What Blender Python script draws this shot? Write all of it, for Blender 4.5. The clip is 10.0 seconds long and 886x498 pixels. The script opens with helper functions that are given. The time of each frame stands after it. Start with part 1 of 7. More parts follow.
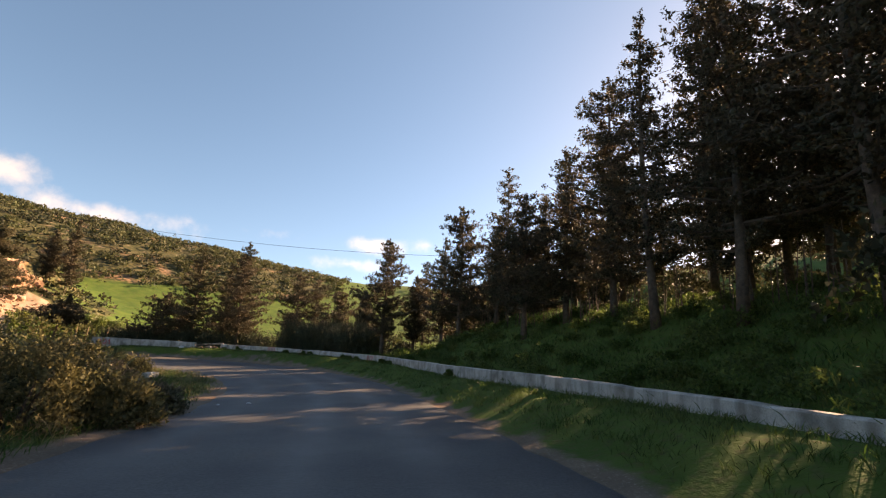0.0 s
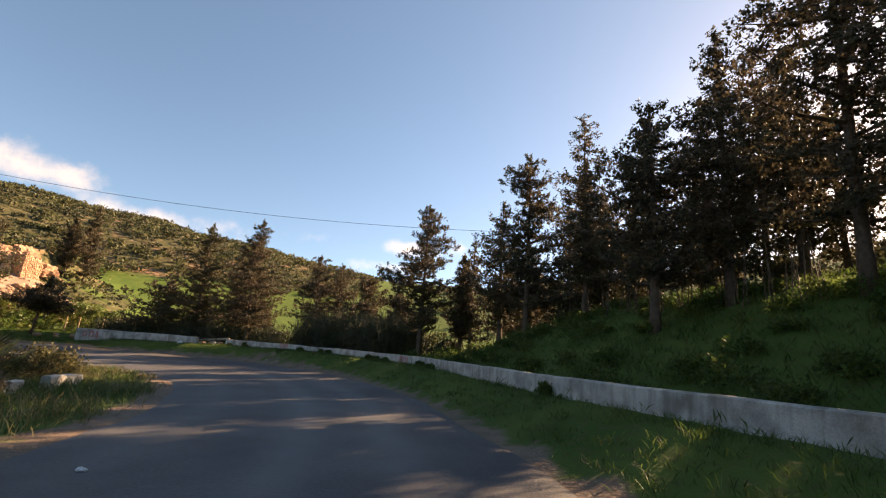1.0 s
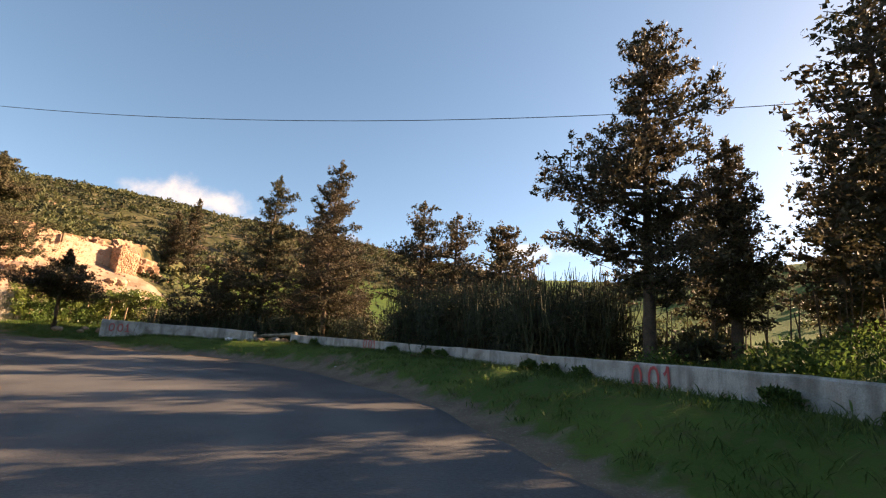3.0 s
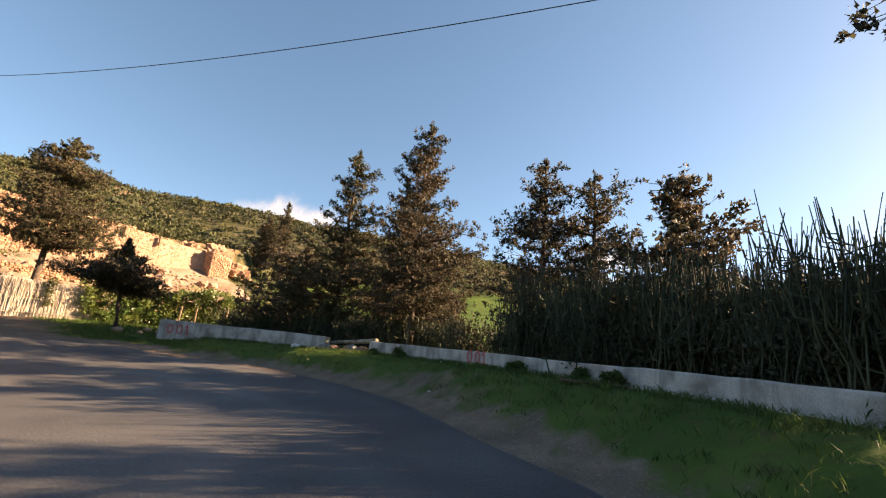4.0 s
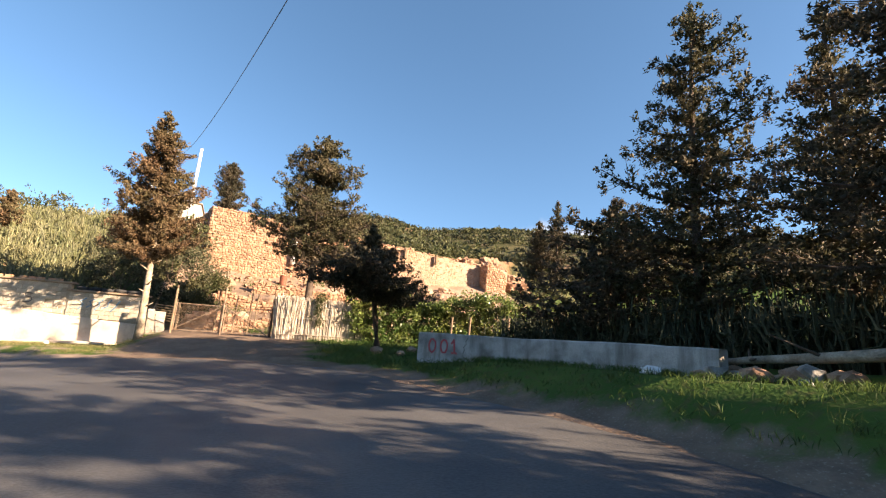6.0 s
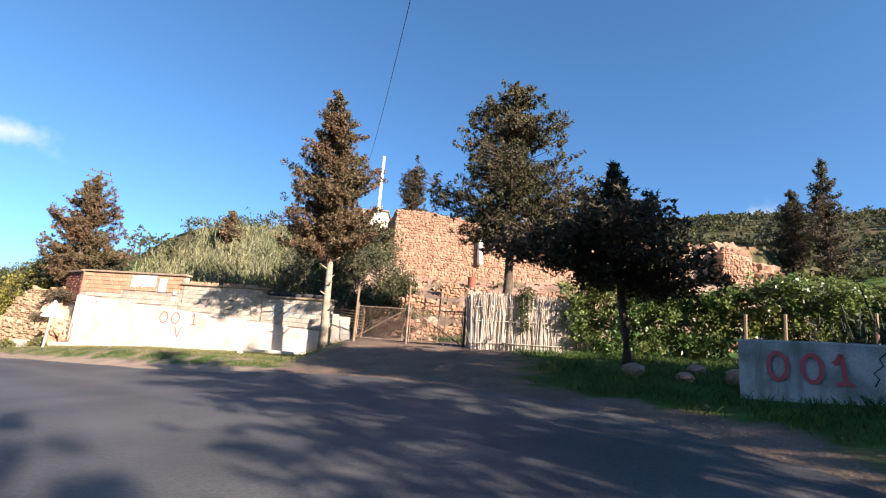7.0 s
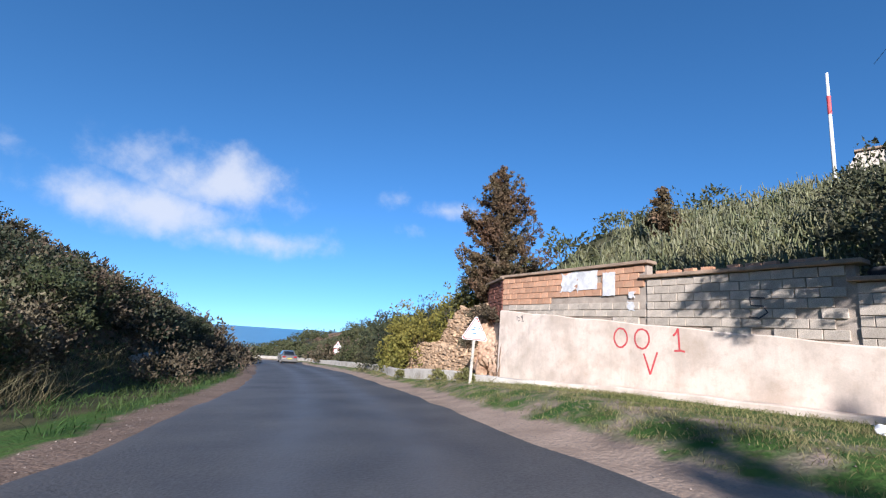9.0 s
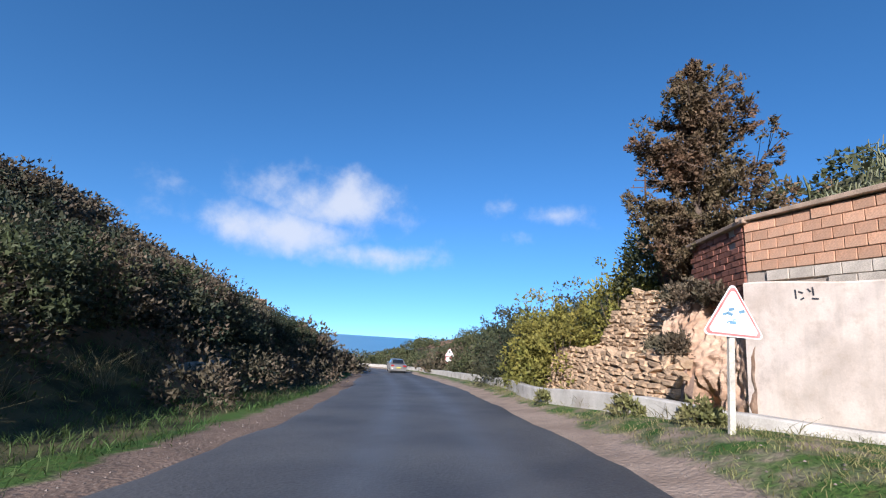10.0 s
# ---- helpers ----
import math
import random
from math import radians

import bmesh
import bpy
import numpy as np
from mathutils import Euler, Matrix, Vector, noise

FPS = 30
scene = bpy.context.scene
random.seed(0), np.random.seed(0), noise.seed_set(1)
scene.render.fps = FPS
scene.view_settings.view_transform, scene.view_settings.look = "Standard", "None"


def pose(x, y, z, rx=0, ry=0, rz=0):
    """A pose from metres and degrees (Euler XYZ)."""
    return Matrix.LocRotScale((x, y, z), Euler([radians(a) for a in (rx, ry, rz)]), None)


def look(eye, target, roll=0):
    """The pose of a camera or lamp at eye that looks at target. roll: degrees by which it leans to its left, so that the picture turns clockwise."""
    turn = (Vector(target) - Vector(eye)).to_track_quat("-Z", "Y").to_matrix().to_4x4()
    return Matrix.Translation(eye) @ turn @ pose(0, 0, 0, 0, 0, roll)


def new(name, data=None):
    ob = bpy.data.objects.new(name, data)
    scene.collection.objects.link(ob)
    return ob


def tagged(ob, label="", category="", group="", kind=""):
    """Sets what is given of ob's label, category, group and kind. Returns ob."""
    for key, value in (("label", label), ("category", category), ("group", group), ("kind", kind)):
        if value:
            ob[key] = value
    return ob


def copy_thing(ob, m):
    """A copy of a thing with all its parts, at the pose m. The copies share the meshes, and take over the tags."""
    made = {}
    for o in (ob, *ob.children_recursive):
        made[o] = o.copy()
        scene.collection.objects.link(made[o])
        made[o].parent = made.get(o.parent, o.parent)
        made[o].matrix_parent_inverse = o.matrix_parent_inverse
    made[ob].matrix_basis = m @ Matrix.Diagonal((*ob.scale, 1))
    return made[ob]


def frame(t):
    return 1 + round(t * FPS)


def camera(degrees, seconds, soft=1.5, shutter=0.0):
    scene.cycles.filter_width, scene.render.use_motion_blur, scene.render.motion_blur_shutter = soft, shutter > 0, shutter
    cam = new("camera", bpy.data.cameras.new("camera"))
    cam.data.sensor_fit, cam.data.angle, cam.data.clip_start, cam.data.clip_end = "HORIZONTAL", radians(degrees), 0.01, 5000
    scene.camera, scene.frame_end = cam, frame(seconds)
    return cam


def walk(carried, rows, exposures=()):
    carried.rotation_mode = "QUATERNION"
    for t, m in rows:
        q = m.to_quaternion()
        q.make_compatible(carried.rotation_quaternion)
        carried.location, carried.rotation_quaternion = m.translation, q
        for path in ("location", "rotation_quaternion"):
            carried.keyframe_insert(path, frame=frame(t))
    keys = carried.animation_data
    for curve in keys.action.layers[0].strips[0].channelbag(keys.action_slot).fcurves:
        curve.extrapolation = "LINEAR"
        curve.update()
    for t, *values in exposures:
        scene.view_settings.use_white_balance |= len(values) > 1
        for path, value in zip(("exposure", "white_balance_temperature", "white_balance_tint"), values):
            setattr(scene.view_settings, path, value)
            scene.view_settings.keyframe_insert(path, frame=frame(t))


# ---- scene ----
cam = camera(88.5, 10.0, soft=1.2)
PATH = [
    (0, (-0.048, 0.640, 0.990), (-0.140, 2.589, 1.429), 3.31),
    (0.5, (-0.735, 5.223, 0.885), (-0.916, 7.166, 1.323), 4.55),
    (1, (-1.630, 9.435, 0.764), (-1.876, 11.370, 1.206), 4.37),
    (1.5, (-2.636, 13.368, 0.650), (-2.971, 15.286, 1.108), 4.36),
    (2, (-3.936, 17.284, 0.568), (-4.368, 19.186, 1.012), 4.34),
    (2.5, (-5.332, 20.736, 0.515), (-5.884, 22.610, 0.944), 4.07),
    (3, (-6.775, 23.875, 0.466), (-7.484, 25.697, 0.886), 4.49),
    (3.2, (-7.340, 24.988, 0.443), (-8.126, 26.782, 0.849), 4.63),
    (4.3, (-11.798, 30.671, 0.421), (-12.945, 32.251, 0.857), 6.12),
    (4.5, (-12.629, 31.419, 0.397), (-13.849, 32.946, 0.822), 5.89),
    (5, (-14.681, 33.066, 0.324), (-16.084, 34.428, 0.745), 5.31),
    (5.5, (-16.861, 34.393, 0.236), (-18.470, 35.503, 0.659), 4.54),
    (5.7, (-17.694, 34.805, 0.206), (-19.376, 35.802, 0.627), 4.38),
    (6.8, (-24.183, 35.742, 0.154), (-26.136, 35.939, 0.540), 4.55),
    (7, (-25.327, 35.624, 0.163), (-27.289, 35.675, 0.549), 4.48),
    (7.5, (-28.287, 34.738, 0.200), (-30.216, 34.398, 0.600), 4.54),
    (8, (-31.170, 33.088, 0.192), (-32.994, 32.367, 0.585), 4.29),
    (8.5, (-33.218, 31.135, 0.051), (-34.851, 30.045, 0.437), 4.10),
    (9, (-35.136, 28.768, -0.138), (-36.515, 27.367, 0.233), 4.34),
    (9.5, (-36.792, 26.232, -0.331), (-37.966, 24.656, 0.043), 3.97),
    (10, (-39.236, 22.767, -0.482), (-40.240, 21.078, -0.109), 4.05),
]
walk(cam, [(t, look(eye, target, roll)) for t, eye, target, roll in PATH],
     exposures=[(0.0, 1.93, 13800, 24), (3.0, 2.0, 13000, 22), (5.0, 2.03, 11200, 18), (5.7, 2.02, 10000, 16), (7.0, 1.62, 7100, 13), (8.0, 1.16, 6100, 11), (8.5, 0.92, 5900, 10), (10.0, 0.88, 5800, 10)])

# ---- sky and sun ----
SUN_AZ, SUN_EL = 47.0, 22.8
world = bpy.data.worlds.new("sky")
scene.world = world
world.use_nodes = True
wn, wl = world.node_tree.nodes, world.node_tree.links
wn.clear()
sky = wn.new("ShaderNodeTexSky")
sky.sky_type = "NISHITA"
sky.sun_disc = False
sky.sun_elevation, sky.sun_rotation = radians(SUN_EL), radians(SUN_AZ)
sky.altitude, sky.air_density, sky.dust_density, sky.ozone_density = 0, 0.68, 0.36, 3.0
# clear maritime air: the pale band sits below the horizon
sky_co = wn.new("ShaderNodeTexCoord")
sky_up = wn.new("ShaderNodeVectorMath")
sky_up.operation = "ADD"
sky_up.inputs[1].default_value = (0, 0, 0.095)
sky_n = wn.new("ShaderNodeVectorMath")
sky_n.operation = "NORMALIZE"
wl.new(sky_co.outputs["Generated"], sky_up.inputs[0])
wl.new(sky_up.outputs[0], sky_n.inputs[0])
wl.new(sky_n.outputs[0], sky.inputs["Vector"])
wbg = wn.new("ShaderNodeBackground")
wbg.inputs["Strength"].default_value = 0.108
wout = wn.new("ShaderNodeOutputWorld")
wl.new(wbg.outputs[0], wout.inputs[0])


def toward(az, el):
    """Unit vector at an azimuth (from +y to +x) and an elevation, in degrees."""
    a, e = radians(az), radians(el)
    return Vector((math.sin(a) * math.cos(e), math.cos(a) * math.cos(e), math.sin(e)))


# soft fair-weather clouds, each a stretched patch of the sky broken up by noise
wco = wn.new("ShaderNodeTexCoord")
wnoise = wn.new("ShaderNodeTexNoise")
wnoise.inputs["Scale"].default_value, wnoise.inputs["Detail"].default_value = 9.0, 9.0
wnoise.inputs["Roughness"].default_value = 0.6
wl.new(wco.outputs["Generated"], wnoise.inputs["Vector"])
CLOUDS = [(-162.5, 15.2, 8.0, 3.6, 1.0), (-169.0, 11.0, 13.0, 2.3, 0.95), (-158.0, 9.3, 7.5, 1.9, 0.95),
          (179.0, 14.6, 5.0, 3.0, 0.5), (-135.3, 15.4, 4.6, 1.5, 0.75), (-141.6, 16.4, 3.0, 1.5, 0.5),
          (-140.0, 12.8, 3.0, 1.4, 0.5), (-149.0, 4.2, 3.0, 1.0, 0.35), (-51.0, 13.8, 5.0, 1.8, 0.8),
          (-41.0, 11.6, 8.0, 1.8, 0.8), (-12.3, 12.4, 3.6, 1.2, 0.9), (-14.3, 9.9, 4.0, 1.1, 0.7),
          (-4.5, 13.0, 2.2, 0.9, 0.5), (-24.0, 12.6, 4.0, 1.0, 0.3)]
total = None
for az, el, wide, high, dense in CLOUDS:
    mp = wn.new("ShaderNodeMapping")
    mp.vector_type = "TEXTURE"
    d = toward(az, el)
    mp.inputs["Location"].default_value = d
    mp.inputs["Rotation"].default_value = (0, 0, -radians(az))
    mp.inputs["Scale"].default_value = (radians(wide * 1.7), 1.0, radians(high * 1.7))
    wl.new(wco.outputs["Generated"], mp.inputs["Vector"])
    ln = wn.new("ShaderNodeVectorMath")
    ln.operation = "LENGTH"
    wl.new(mp.outputs[0], ln.inputs[0])
    rg = wn.new("ShaderNodeMapRange")
    rg.inputs["From Min"].default_value, rg.inputs["From Max"].default_value = 1.0, 0.0
    rg.inputs["To Min"].default_value, rg.inputs["To Max"].default_value = 0.0, dense
    wl.new(ln.outputs["Value"], rg.inputs["Value"])
    if total is None:
        total = rg.outputs[0]
    else:
        mx = wn.new("ShaderNodeMath")
        mx.operation = "MAXIMUM"
        wl.new(total, mx.inputs[0])
        wl.new(rg.outputs[0], mx.inputs[1])
        total = mx.outputs[0]
wad = wn.new("ShaderNodeMath")
wad.operation = "MULTIPLY_ADD"
wl.new(wnoise.outputs["Fac"], wad.inputs[0])
wad.inputs[1].default_value = 1.5
wl.new(total, wad.inputs[2])
wramp = wn.new("ShaderNodeMapRange")
wramp.interpolation_type = "SMOOTHSTEP"
wramp.inputs["From Min"].default_value, wramp.inputs["From Max"].default_value = 0.98, 1.75
wramp.inputs["To Max"].default_value = 0.85
wl.new(wad.outputs[0], wramp.inputs["Value"])
gate_n = wn.new("ShaderNodeMath")
gate_n.operation = "MULTIPLY"
gate_c = wn.new("ShaderNodeMapRange")
gate_c.inputs["From Max"].default_value = 0.12
wl.new(total, gate_c.inputs["Value"])
wl.new(wramp.outputs[0], gate_n.inputs[0])
wl.new(gate_c.outputs[0], gate_n.inputs[1])
wsat = wn.new("ShaderNodeHueSaturation")
wsat.inputs["Hue"].default_value, wsat.inputs["Saturation"].default_value = 0.4965, 1.16
wl.new(sky.outputs[0], wsat.inputs["Color"])
wmix = wn.new("ShaderNodeMix")
wmix.data_type = "RGBA"
wl.new(gate_n.outputs[0], wmix.inputs["Factor"])
wl.new(wsat.outputs[0], wmix.inputs[6])
wmix.inputs[7].default_value = (4.2, 4.15, 4.35, 1)
wl.new(wmix.outputs[2], wbg.inputs["Color"])

sun = new("sun", bpy.data.lights.new("sun", "SUN"))
sun.data.energy, sun.data.angle, sun.data.color = 5.0, radians(0.6), (1.0, 0.912, 0.85)
sun.matrix_world = look(tuple(toward(SUN_AZ, SUN_EL) * 100), (0, 0, 0))


# ---- materials ----
def material(name, color, rough=0.8, second=None, scale=4.0, detail=6.0, fine=60.0, fine_amount=0.25, bump=0.15,
             metallic=0.0, spread=(0.35, 0.65), random_value=0.0, coords="Object", island=False):
    """A surface of two mottled colours with fine grain, relief and, for repeats, a change of value from piece to piece."""
    mat = bpy.data.materials.new(name)
    mat.use_nodes = True
    n, l = mat.node_tree.nodes, mat.node_tree.links
    b = n["Principled BSDF"]
    co = n.new("ShaderNodeTexCoord")
    src = co.outputs[coords]
    big = n.new("ShaderNodeTexNoise")
    big.inputs["Scale"].default_value, big.inputs["Detail"].default_value = scale, detail
    l.new(src, big.inputs["Vector"])
    rng = n.new("ShaderNodeMapRange")
    rng.inputs["From Min"].default_value, rng.inputs["From Max"].default_value = spread
    l.new(big.outputs["Fac"], rng.inputs["Value"])
    mix = n.new("ShaderNodeMix")
    mix.data_type = "RGBA"
    mix.inputs[6].default_value = (*color, 1)
    mix.inputs[7].default_value = (*(second or [c * 0.6 for c in color]), 1)
    l.new(rng.outputs[0], mix.inputs["Factor"])
    small = n.new("ShaderNodeTexNoise")
    small.inputs["Scale"].default_value, small.inputs["Detail"].default_value = fine, 4.0
    l.new(src, small.inputs["Vector"])
    val = n.new("ShaderNodeMapRange")
    val.inputs["From Min"].default_value, val.inputs["From Max"].default_value = 0.25, 0.75
    val.inputs["To Min"].default_value, val.inputs["To Max"].default_value = 1 - fine_amount, 1 + fine_amount
    l.new(small.outputs["Fac"], val.inputs["Value"])
    hsv = n.new("ShaderNodeHueSaturation")
    l.new(mix.outputs[2], hsv.inputs["Color"])
    if random_value:
        r2 = n.new("ShaderNodeMapRange")
        r2.inputs["To Min"].default_value, r2.inputs["To Max"].default_value = 1 - random_value, 1 + random_value
        if island:
            l.new(n.new("ShaderNodeNewGeometry").outputs["Random Per Island"], r2.inputs["Value"])
        else:
            l.new(n.new("ShaderNodeObjectInfo").outputs["Random"], r2.inputs["Value"])
        mul = n.new("ShaderNodeMath")
        mul.operation = "MULTIPLY"
        l.new(val.outputs[0], mul.inputs[0])
        l.new(r2.outputs[0], mul.inputs[1])
        l.new(mul.outputs[0], hsv.inputs["Value"])
    else:
        l.new(val.outputs[0], hsv.inputs["Value"])
    l.new(hsv.outputs[0], b.inputs["Base Color"])
    b.inputs["Roughness"].default_value = rough
    b.inputs["Metallic"].default_value = metallic
    if rough > 0.6:
        b.inputs["Specular IOR Level"].default_value = 0.25
    if bump:
        bp = n.new("ShaderNodeBump")
        bp.inputs["Strength"].default_value, bp.inputs["Distance"].default_value = bump, 0.02
        l.new(small.outputs["Fac"], bp.inputs["Height"])
        l.new(bp.outputs[0], b.inputs["Normal"])
    return mat


def leaf_material(name, color, second, see_through=0.35, rough=0.65):
    """Leaves: each blade a little different, with light passing through."""
    mat = material(name, color, rough, second, scale=0.7, fine=3.0, fine_amount=0.3, bump=0, random_value=0.45, island=True)
    n, l = mat.node_tree.nodes, mat.node_tree.links
    b = n["Principled BSDF"]
    tr = n.new("ShaderNodeBsdfTranslucent")
    l.new(b.inputs["Base Color"].links[0].from_socket, tr.inputs["Color"])
    ms = n.new("ShaderNodeMixShader")
    ms.inputs[0].default_value = see_through
    l.new(b.outputs[0], ms.inputs[1])
    l.new(tr.outputs[0], ms.inputs[2])
    l.new(ms.outputs[0], n["Material Output"].inputs["Surface"])
    return mat


def stained_plaster():
    """Old whitewash with rain streaks, grey grime and flaked patches."""
    mat = material("stained_whitewash", (0.47, 0.45, 0.41), 0.88, (0.2, 0.185, 0.16), scale=2.2, detail=10, fine=45, fine_amount=0.2, bump=0.5, spread=(0.42, 0.72))
    n, l = mat.node_tree.nodes, mat.node_tree.links
    b = n["Principled BSDF"]
    co = n.new("ShaderNodeTexCoord")
    mp = n.new("ShaderNodeMapping")
    mp.inputs["Scale"].default_value = (5.0, 5.0, 0.7)
    l.new(co.outputs["Object"], mp.inputs["Vector"])
    tx = n.new("ShaderNodeTexNoise")
    tx.inputs["Scale"].default_value, tx.inputs["Detail"].default_value = 1.0, 6.0
    l.new(mp.outputs[0], tx.inputs["Vector"])
    rg = n.new("ShaderNodeMapRange")
    rg.inputs["From Min"].default_value, rg.inputs["From Max"].default_value = 0.48, 0.7
    rg.inputs["To Max"].default_value = 0.75
    l.new(tx.outputs["Fac"], rg.inputs["Value"])
    mx = n.new("ShaderNodeMix")
    mx.data_type = "RGBA"
    l.new(rg.outputs[0], mx.inputs["Factor"])
    l.new(b.inputs["Base Color"].links[0].from_socket, mx.inputs[6])
    mx.inputs[7].default_value = (0.17, 0.155, 0.13, 1)
    l.new(mx.outputs[2], b.inputs["Base Color"])
    return mat


M_ASPHALT = material("asphalt", (0.06, 0.059, 0.061), 0.62, (0.098, 0.094, 0.09), scale=0.5, detail=10, fine=28, fine_amount=0.3, bump=0.4)


def worn_tracks(mat):
    """Asphalt polished paler and smoother where wheels run, broken up by noise."""
    n, l = mat.node_tree.nodes, mat.node_tree.links
    b = n["Principled BSDF"]
    at = n.new("ShaderNodeAttribute")
    at.attribute_name = "track"
    tx = n.new("ShaderNodeTexNoise")
    tx.inputs["Scale"].default_value, tx.inputs["Detail"].default_value = 0.9, 8.0
    l.new(n.new("ShaderNodeTexCoord").outputs["Object"], tx.inputs["Vector"])
    mu = n.new("ShaderNodeMath")
    mu.operation = "MULTIPLY"
    l.new(at.outputs["Fac"], mu.inputs[0])
    l.new(tx.outputs["Fac"], mu.inputs[1])
    mx = n.new("ShaderNodeMix")
    mx.data_type = "RGBA"
    l.new(mu.outputs[0], mx.inputs["Factor"])
    l.new(b.inputs["Base Color"].links[0].from_socket, mx.inputs[6])
    mx.inputs[7].default_value = (0.105, 0.1, 0.096, 1)
    l.new(mx.outputs[2], b.inputs["Base Color"])
    rg = n.new("ShaderNodeMapRange")
    rg.inputs["To Min"].default_value, rg.inputs["To Max"].default_value = 0.68, 0.46
    l.new(mu.outputs[0], rg.inputs["Value"])
    l.new(rg.outputs[0], b.inputs["Roughness"])


worn_tracks(M_ASPHALT)
M_KERB = material("kerb_whitewash", (0.5, 0.46, 0.4), 0.85, (0.31, 0.275, 0.23), scale=1.6, detail=9, fine=40, fine_amount=0.14, bump=0.3, spread=(0.42, 0.72))
M_PLASTER = stained_plaster()
M_PINK = material("old_plaster", (0.72, 0.6, 0.495), 0.88, (0.45, 0.365, 0.29), scale=1.1, detail=10, fine=35, fine_amount=0.07, bump=0.1, spread=(0.46, 0.74))
def weathered(mat, streak, stain, amount=0.6, lo=0.5, hi=0.72):
    """Adds upright rain streaks and broad blotches to a wall's colour."""
    n, l = mat.node_tree.nodes, mat.node_tree.links
    b = n["Principled BSDF"]
    co = n.new("ShaderNodeTexCoord")
    for scale, size, color, top in (((2.2, 2.2, 0.35), 1.6, streak, amount), ((1, 1, 1.3), 0.8, stain, amount * 0.8), ((1, 1, 1), 5.5, stain, amount * 0.7)):
        mp = n.new("ShaderNodeMapping")
        mp.inputs["Scale"].default_value = scale
        l.new(co.outputs["Object"], mp.inputs["Vector"])
        tx = n.new("ShaderNodeTexNoise")
        tx.inputs["Scale"].default_value, tx.inputs["Detail"].default_value, tx.inputs["Roughness"].default_value = size, 10.0, 0.65
        l.new(mp.outputs[0], tx.inputs["Vector"])
        rg = n.new("ShaderNodeMapRange")
        rg.inputs["From Min"].default_value, rg.inputs["From Max"].default_value, rg.inputs["To Max"].default_value = lo, hi, top
        l.new(tx.outputs["Fac"], rg.inputs["Value"])
        mx = n.new("ShaderNodeMix")
        mx.data_type = "RGBA"
        l.new(rg.outputs[0], mx.inputs["Factor"])
        l.new(b.inputs["Base Color"].links[0].from_socket, mx.inputs[6])
        mx.inputs[7].default_value = (*color, 1)
        l.new(mx.outputs[2], b.inputs["Base Color"])
    return mat


weathered(M_PINK, (0.5, 0.42, 0.34), (0.42, 0.31, 0.22), 0.6)
M_BRICK = material("red_brick", (0.55, 0.275, 0.15), 0.9, (0.45, 0.275, 0.18), scale=1.6, fine=50, bump=0.4, random_value=0.17)
M_BLOCK = material("concrete_block", (0.54, 0.46, 0.37), 0.92, (0.42, 0.36, 0.29), scale=4, fine=80, bump=0.4, random_value=0.14)
M_PALEBLOCK = material("pale_block", (0.4, 0.36, 0.32), 0.92, (0.3, 0.27, 0.24), scale=4, fine=80, bump=0.4, random_value=0.12)
M_MORTAR = material("mortar", (0.42, 0.35, 0.28), 0.95, (0.3, 0.25, 0.2), scale=3, fine=60, bump=0.4)
M_COPING = material("weathered_coping", (0.38, 0.27, 0.19), 0.9, (0.26, 0.19, 0.135), scale=3, fine=50, bump=0.3)
M_STONE = material("warm_stone", (0.41, 0.245, 0.16), 0.92, (0.3, 0.17, 0.11), scale=2.5, fine=25, bump=0.6, random_value=0.28)
M_STONE_JOINED = material("warm_stone_rest", (0.41, 0.245, 0.16), 0.92, (0.3, 0.17, 0.11), scale=2.5, fine=25, bump=0.6, random_value=0.28, island=True)
M_ROCK = material("ochre_rock", (0.38, 0.27, 0.195), 0.95, (0.28, 0.165, 0.105), scale=0.8, detail=10, fine=9, fine_amount=0.35, bump=0.9)
M_BARK = material("bark", (0.13, 0.095, 0.07), 0.95, (0.07, 0.05, 0.04), scale=6, fine=30, bump=0.8)
M_BARK_PALE = material("pale_bark", (0.4, 0.33, 0.25), 0.95, (0.22, 0.17, 0.12), scale=5, fine=30, bump=0.8)
M_CANE = material("dry_cane", (0.52, 0.445, 0.365), 0.85, (0.36, 0.3, 0.24), scale=3, fine=40, bump=0.2, random_value=0.3)
M_WOOD = material("grey_wood", (0.28, 0.2, 0.13), 0.9, (0.17, 0.12, 0.08), scale=4, fine=40, bump=0.4)
M_RUST = material("rusty_iron", (0.16, 0.085, 0.05), 0.8, (0.09, 0.06, 0.045), scale=5, fine=40, bump=0.2, metallic=0.3)
M_WHITE = material("white_paint", (0.8, 0.79, 0.77), 0.5, (0.68, 0.66, 0.62), scale=3, fine=30, fine_amount=0.06, bump=0.05)
M_RED = material("red_paint", (0.6, 0.07, 0.075), 0.6, (0.52, 0.1, 0.1), scale=6, fine=60, fine_amount=0.15, bump=0.05)
M_DARK = material("dark_rubber", (0.03, 0.03, 0.032), 0.75, (0.05, 0.048, 0.045), scale=6, fine=40, bump=0.2)
M_WIRE = material("black_cable", (0.015, 0.015, 0.015), 0.6, scale=5, bump=0)
M_PAPER = material("torn_paper", (0.72, 0.71, 0.7), 0.8, (0.55, 0.54, 0.53), scale=7, fine=30, fine_amount=0.1, bump=0.1)
M_PINE = leaf_material("pine_leaf", (0.062, 0.066, 0.032), (0.1, 0.078, 0.044), 0.25)
M_PINE_DARK = leaf_material("dark_pine_leaf", (0.056, 0.055, 0.032), (0.095, 0.068, 0.043), 0.3)
M_PINE_BROWN = leaf_material("browned_pine_leaf", (0.11, 0.09, 0.045), (0.15, 0.085, 0.05), 0.2)
